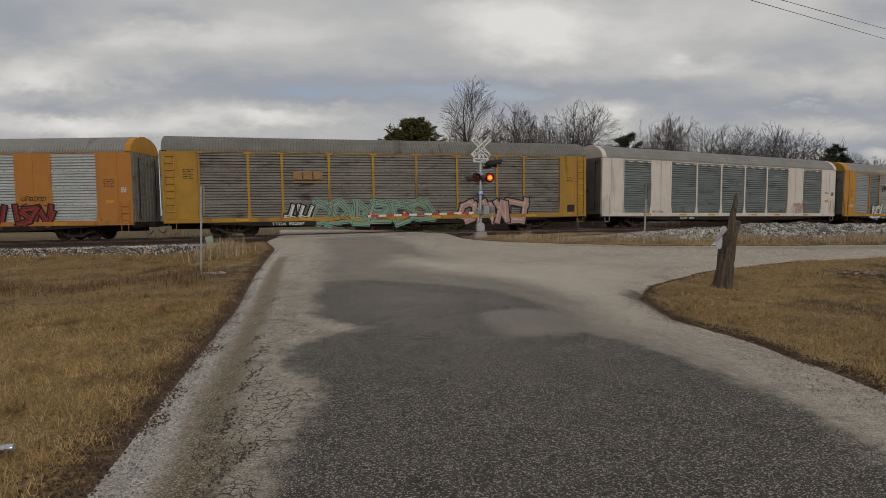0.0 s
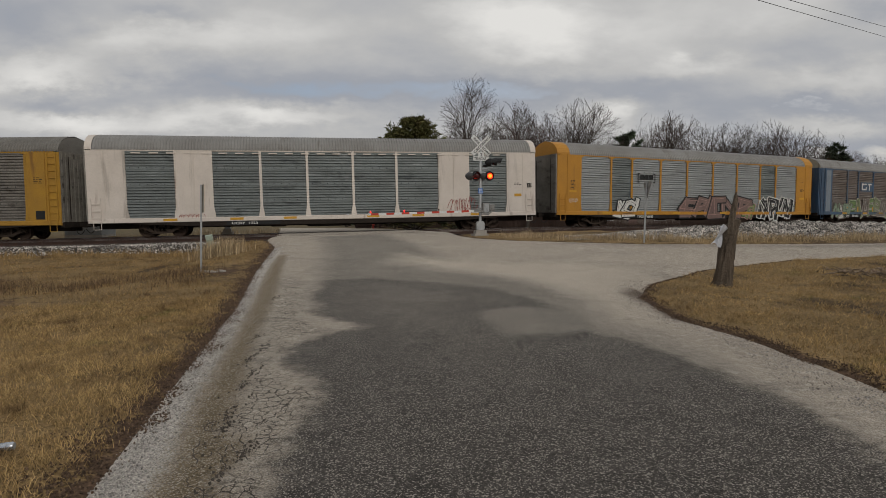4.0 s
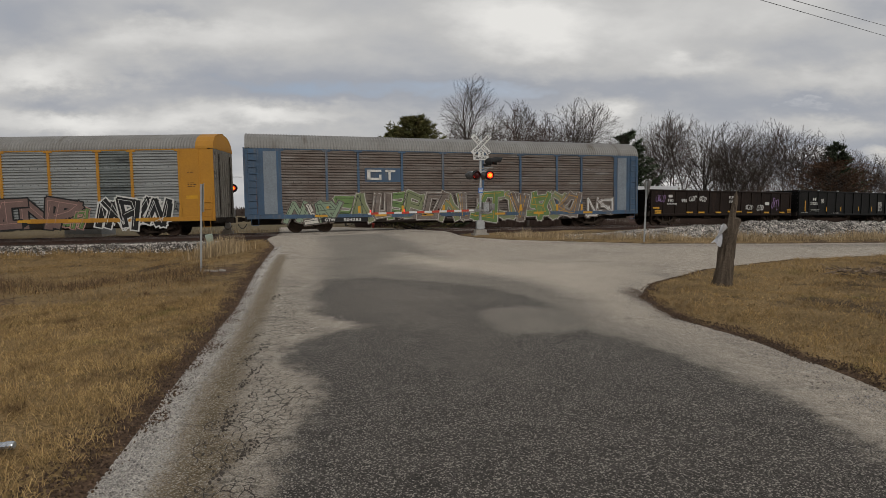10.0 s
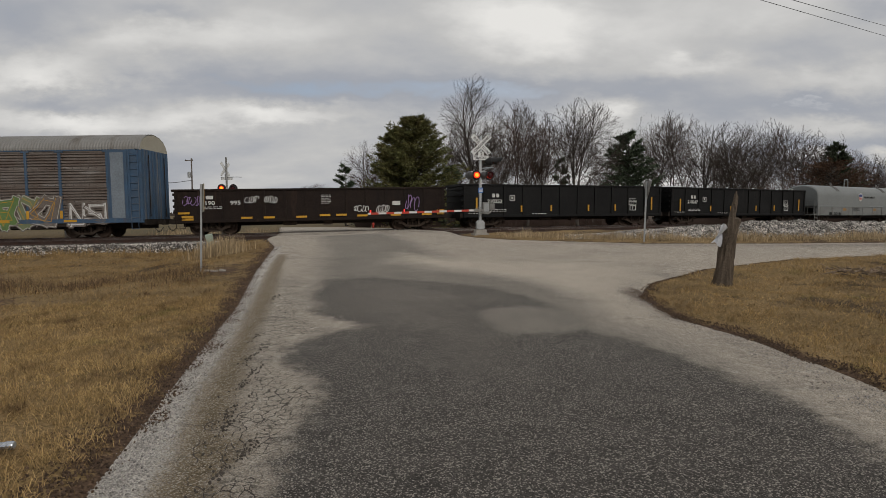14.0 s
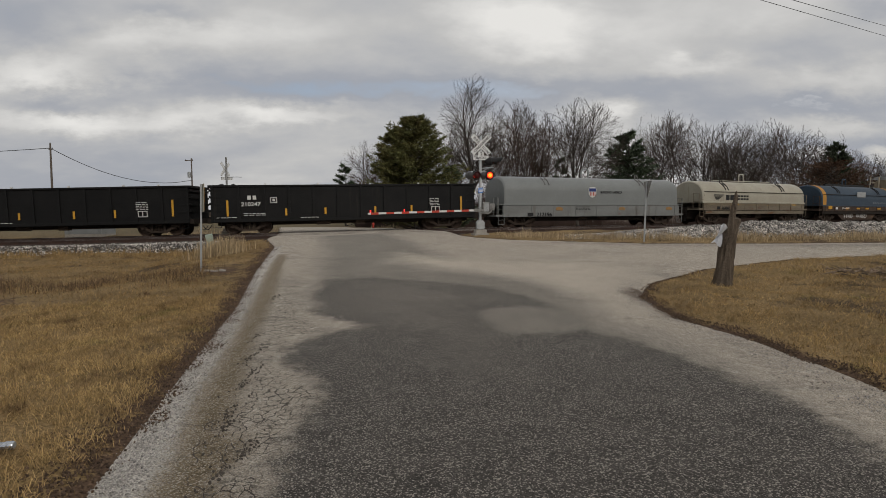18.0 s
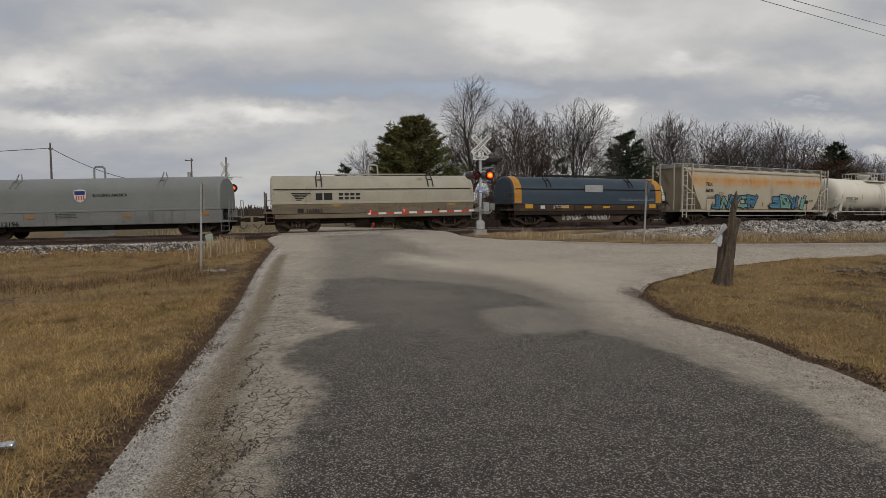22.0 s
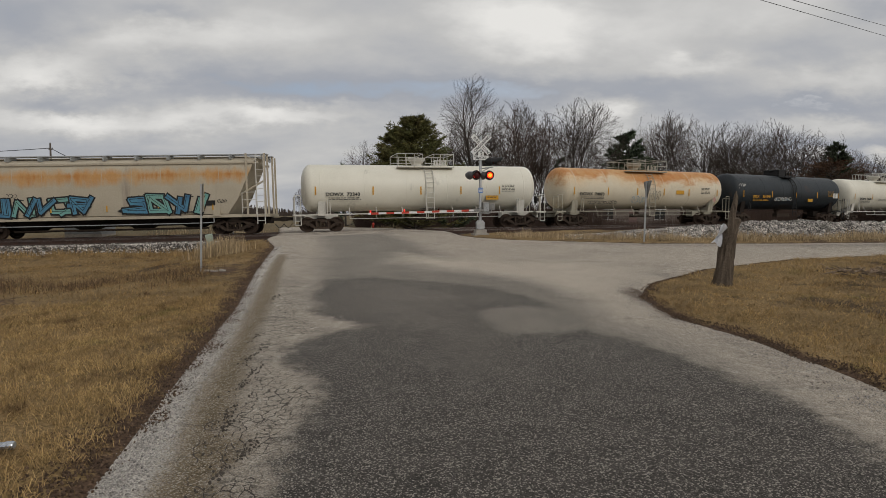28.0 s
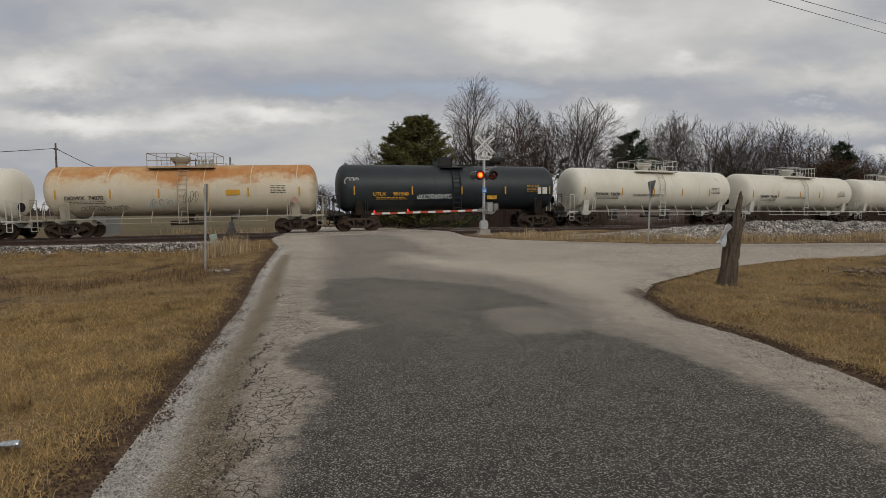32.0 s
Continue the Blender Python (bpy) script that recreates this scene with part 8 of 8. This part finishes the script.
def evergreen(px, top, depth, width, mat, seed, ragged, label, count=9000, leaf=0.36):
    h = (380 - top) / 980 * depth + 1.6
    trunk, crown = conifer_mesh(seed, h, width / 980 * depth / 2, ragged, count, leaf)
    ob = tagged(new("evergreen_tree"), label, "tree")
    ob.matrix_basis = pose((px - 784) / 980 * depth, depth, 0.05)
    part("trunk", trunk, "bark", ob)
    part("crown", crown.data("crown", mat), mat, ob)


evergreen(736, 208, 57, 150, "needles", 1, 0.46, "large olive-green evergreen tree with an uneven crown", 38000, 0.32)
evergreen(700, 236, 59, 112, "needles", 2, 0.55, "olive-green evergreen tree beside a larger one", 20000, 0.32)
evergreen(612, 288, 74, 52, "needles_dark", 3, 0.75, "small dark conical evergreen tree", 4000, 0.34)
evergreen(800, 296, 60, 80, "needles_dark", 4, 0.6, "low dark cedar in the undergrowth", 4000)
evergreen(1110, 232, 76, 112, "needles_dark", 5, 0.62, "dark green pine among bare trees", 13000, 0.46)
evergreen(1476, 254, 80, 90, "needles_dark", 6, 0.6, "dark green evergreen among bare trees", 11000, 0.44)
evergreen(990, 280, 70, 50, "needles_dark", 7, 0.8, "small dark evergreen in the undergrowth", 3000)
evergreen(1468, 286, 72, 170, "oak_leaf", 8, 0.4, "rounded bush with dry brown leaves", 22000, 0.2)


def undergrowth():
    rng = np.random.RandomState(3)
    n = 80000
    px = rng.uniform(630, 1660, n)
    y = np.where((px > 1070) & (px < 1200), rng.uniform(78, 96, n), rng.uniform(66, 96, n))
    x = (px - 784) / 980 * y
    h = (1.6 + 5.4 * rng.rand(n) ** 1.4) * np.where(px < 860, 0.75, 1) * (0.75 + 0.3 * np.sin(x * 0.35) + 0.2 * np.sin(x * 1.1))
    yard = (px > 1070) & (px < 1200) & (rng.rand(n) < 0.3)
    y = np.where(yard, rng.uniform(63.5, 66.6, n), y)
    x = (px - 784) / 980 * y
    h = np.where(yard, 0.3 * h, h)
    lean = rng.normal(0, 0.22, (n, 2)) * h[:, None]
    w = rng.uniform(0.01, 0.032, n)
    a = np.stack([x - w, y, np.full(n, 0.05)], 1)
    b = np.stack([x + w, y, np.full(n, 0.05)], 1)
    c = np.stack([x + lean[:, 0], y + lean[:, 1], h], 1)
    me = bpy.data.meshes.new("undergrowth")
    me.from_pydata(np.stack([a, b, c], 1).reshape(-1, 3).tolist(), [], np.arange(3 * n).reshape(-1, 3).tolist())
    me.materials.append(M["twig_red"])
    return me


tagged(part("undergrowth", undergrowth(), "twig_red"), "tangled brown leafless undergrowth below the trees", "undergrowth", kind="stuff")



def far_treeline():
    rng = np.random.RandomState(8)
    n = 9000
    y = rng.uniform(620, 700, n)
    x = rng.uniform(-760, 160, n)
    h = (5 + 4 * np.sin(x * 0.021) + 2.5 * np.sin(x * 0.083 + 1) + 2 * np.sin(x * 0.31)).clip(1.5) * rng.uniform(0.4, 1.1, n)
    w = rng.uniform(0.25, 1.2, n)
    a, b, c, d = (np.stack([x + k * w, y, z], 1) for k, z in ((-1, np.zeros(n)), (1, np.zeros(n)), (0.6, h), (-0.5, h * 0.9)))
    me = bpy.data.meshes.new("far_treeline")
    me.from_pydata(np.stack([a, b, c, d], 1).reshape(-1, 3).tolist(), [], np.arange(4 * n).reshape(-1, 4).tolist())
    me.materials.append(M["twig"])
    return me


tagged(part("far_treeline", far_treeline(), "twig"), "grey-brown line of bare trees on the horizon", "treeline", kind="stuff")

# ---------------------------------------------------------------- grass


def blades(name, x, y, z, height, width, mat, label, seed, lean=0.5, category="grass", least=0.0):
    rng = np.random.RandomState(seed)
    n = len(x)
    a = rng.uniform(0, math.tau, n)
    tilt = np.clip(np.abs(rng.normal(0, lean, n)), least, 1.35)
    h = height * rng.uniform(0.5, 1.4, n)
    b = rng.uniform(0, math.tau, n)
    wx, wy = np.cos(b) * width, np.sin(b) * width
    mx, my = np.cos(a) * np.sin(tilt * 0.6) * h * 0.55, np.sin(a) * np.sin(tilt * 0.6) * h * 0.55
    tx, ty = mx + np.cos(a) * np.sin(tilt * 1.5) * h * 0.5, my + np.sin(a) * np.sin(tilt * 1.5) * h * 0.5
    mz = z + h * 0.55 * np.cos(tilt * 0.6)
    tz = mz + h * 0.5 * np.cos(np.minimum(tilt * 1.5, 2.0))
    v = np.stack([np.stack([x - wx, y - wy, z - 0.01], 1), np.stack([x + wx, y + wy, z - 0.01], 1), np.stack([x + mx - wx * 0.7, y + my - wy * 0.7, mz], 1), np.stack([x + mx + wx * 0.7, y + my + wy * 0.7, mz], 1), np.stack([x + tx, y + ty, tz], 1)], 1).reshape(-1, 3)
    k = np.arange(n) * 5
    quads = np.stack([k, k + 1, k + 3, k + 2], 1).tolist()
    tris = np.stack([k + 2, k + 3, k + 4], 1).tolist()
    me = bpy.data.meshes.new(name)
    me.from_pydata(v.tolist(), [], quads + tris)
    me.materials.append(M[mat])
    return tagged(part(name, me, mat), label, category, kind="stuff")


def lawn(n, seed, box, bias):
    """Places on the verge, thickest near the road's end where the walk is."""
    rng = np.random.RandomState(seed)
    y = box[2] + (box[3] - box[2]) * rng.rand(n) ** bias
    x = box[0] + (box[1] - box[0]) * rng.rand(n)
    keep = (np.abs(x) < y * 0.86 + 0.6)
    x, y = x[keep], y[keep]
    d = -road_inside(x, y)
    off = to_line(x, y)[1]
    clump = np.sin(x * 3.1 + 2 * np.sin(y * 2.3)) * np.sin(y * 2.7 + 1.3 * np.sin(x * 1.9))
    thin = rng.rand(len(x)) < np.clip((d - 0.03) / np.where(x < 0, 0.42, 0.25) + 0.35 * clump * (d > 0.1), 0, 1) * np.clip(bare_spot(x, y) * 1.5 - 0.6 + 0.35 * clump, 0.02, 1) * (0.62 + 0.38 * clump) * (0.6 + 0.4 * np.sin(x * 8.3 + 2 * np.sin(y * 5.1)) * np.sin(y * 9.7 + 2 * np.sin(x * 6.3)))
    keep = (off < -7.9) & thin
    return x[keep], y[keep]


for name, n, seed, box, bias, h, w, mat in (("dry_grass", 330000, 1, (-9, -1.8, 2.2, 11), 1.4, 0.09, 0.0028, "blades"), ("dry_grass", 190000, 2, (-24, -3, 8, 28), 1.2, 0.1, 0.0055, "blades_mid"), ("dry_grass", 230000, 3, (3.6, 16, 4.2, 17.5), 1.2, 0.08, 0.0035, "blades")):
    x, y = lawn(n, seed, box, bias)
    blades(name, x, y, soft_ground(x, y), h * (0.65 + 0.8 * np.clip(0.5 + 0.5 * np.sin(x * 2.1 + 1.5 * np.sin(y * 1.7)) * np.sin(y * 2.6 + np.sin(x * 3.3)), 0, 1)), w, mat, "short dry tan winter grass on the verge", seed, 1.7, least=0.7)


def strip(n, seed, s0, s1, off0, off1):
    rng = np.random.RandomState(seed)
    s = rng.uniform(s0, s1, n)
    off = rng.uniform(off0, off1, n)
    x, y, _z, _a = line(s, off)
    clump = np.sin(s * 2.1) * np.sin(s * 0.83 + off) + 0.5 * np.sin(s * 5.3 + off * 3)
    keep = (road_inside(x, y) < -0.15) & (rng.rand(n) < 0.5 + 0.45 * clump)
    return x[keep], y[keep]


rng = np.random.RandomState(14)
x = 2.5 + 30 * rng.rand(26000)
y = np.interp(x, [2.5, 5, 9, 14, 20, 32], [25.5, 23.4, 22.3, 22.4, 23.0, 25.5]) + rng.normal(0, 0.55, 26000)
keep = (road_inside(x, y) < -0.1) & (rng.rand(26000) < 0.4 + 0.35 * np.sin(x * 1.7) * np.sin(x * 0.6 + 1) + 0.25 * np.sin(x * 7 + y * 5))
x, y = x[keep], y[keep]
blades("tall_grass", x, y, soft_ground(x, y), 0.16 + 0.2 * np.abs(np.sin(x * 0.8 + 1) * np.sin(x * 2.9)) + 0.06 * np.sin(y * 5), 0.008, "straw", "tall pale dead grass along the stone heap", 4, 0.6)
x, y = strip(9000, 5, -32, -6, -10.2, -7.7)
blades("tall_grass", x, y, soft_ground(x, y), 0.3, 0.008, "blades_mid", "tall tan dead grass below the ballast", 5, 0.4)
x, y = strip(2500, 7, -14, 6, 5, 11)
blades("tall_grass", x, y, soft_ground(x, y), 0.5, 0.012, "straw", "tall pale dead grass beyond the tracks", 7, 0.4)
rng = np.random.RandomState(16)
s = np.concatenate([rng.normal(c, 0.25, 26) for c in (-19.5, -18.6, -16.2, -14.8, -13.1, -11.9, -10.4, -8.8, 7.5, 9.2, 11.4, 13.5)])
x, y, z, _a = line(s, rng.uniform(-6.9, -5.9, len(s)))
blades("weed", x, y, z - 0.26, 0.6, 0.006, "twig_red", "brown dead weeds growing in the ballast", 16, 0.4, "weed")
rng = np.random.RandomState(21)
x, y = rng.uniform(-17, -5.8, 9000), rng.normal(14.2, 0.9, 9000)
keep = rng.rand(9000) < 0.45 + 0.45 * np.sin(x * 1.9) * np.sin(x * 0.7 + y)
x, y = x[keep], y[keep]
blades("weed", x, y, soft_ground(x, y), 0.2, 0.006, "weed", "brown dead weeds in a strip across the verge", 21, 0.7, "weed")
rng = np.random.RandomState(6)
x, y = -8.25 + rng.normal(0, 0.4, 1500), 20.3 + rng.normal(0, 0.35, 1500)
blades("grass_clump", x, y, soft_ground(x, y), 0.55, 0.008, "straw", "clump of tall straw-coloured grass beside the pedestal", 6, 0.28)


# ---------------------------------------------------------------- what moves


def car_rows(centre, pivot):
    rows = []
    for k in range(65):
        t = k * 0.5
        s = centre - SPEED * t
        a, b = line(s - pivot), line(s + pivot)
        rows.append((t, pose((a[0] + b[0]) / 2, (a[1] + b[1]) / 2, (a[2] + b[2]) / 2 + RAIL_TOP, 0,
                             -math.degrees(math.atan2(b[2] - a[2], 2 * pivot)), math.degrees(math.atan2(b[1] - a[1], b[0] - a[0])))))
    return rows


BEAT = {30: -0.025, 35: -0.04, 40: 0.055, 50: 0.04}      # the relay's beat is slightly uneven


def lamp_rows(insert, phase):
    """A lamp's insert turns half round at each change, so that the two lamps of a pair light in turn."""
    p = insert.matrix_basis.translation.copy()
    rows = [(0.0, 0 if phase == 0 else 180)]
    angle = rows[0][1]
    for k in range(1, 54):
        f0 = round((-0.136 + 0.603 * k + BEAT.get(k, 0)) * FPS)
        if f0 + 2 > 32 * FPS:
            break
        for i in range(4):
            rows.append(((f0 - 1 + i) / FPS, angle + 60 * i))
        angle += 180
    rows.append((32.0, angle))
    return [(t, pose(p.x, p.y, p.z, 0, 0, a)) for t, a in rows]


def motions():
    for car, centre, pivot in TRAIN:
        walk(car, car_rows(centre, pivot))
    # the wheels roll with the train
    turn = math.degrees(SPEED / 0.46) / 15
    for wheel in WHEELS:
        x, y, z = wheel.matrix_basis.translation
        walk(wheel, [(k / 15, pose(x, y, z, 0, -turn * k, 0)) for k in range(481)])
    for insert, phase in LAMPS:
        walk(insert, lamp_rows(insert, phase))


motions()
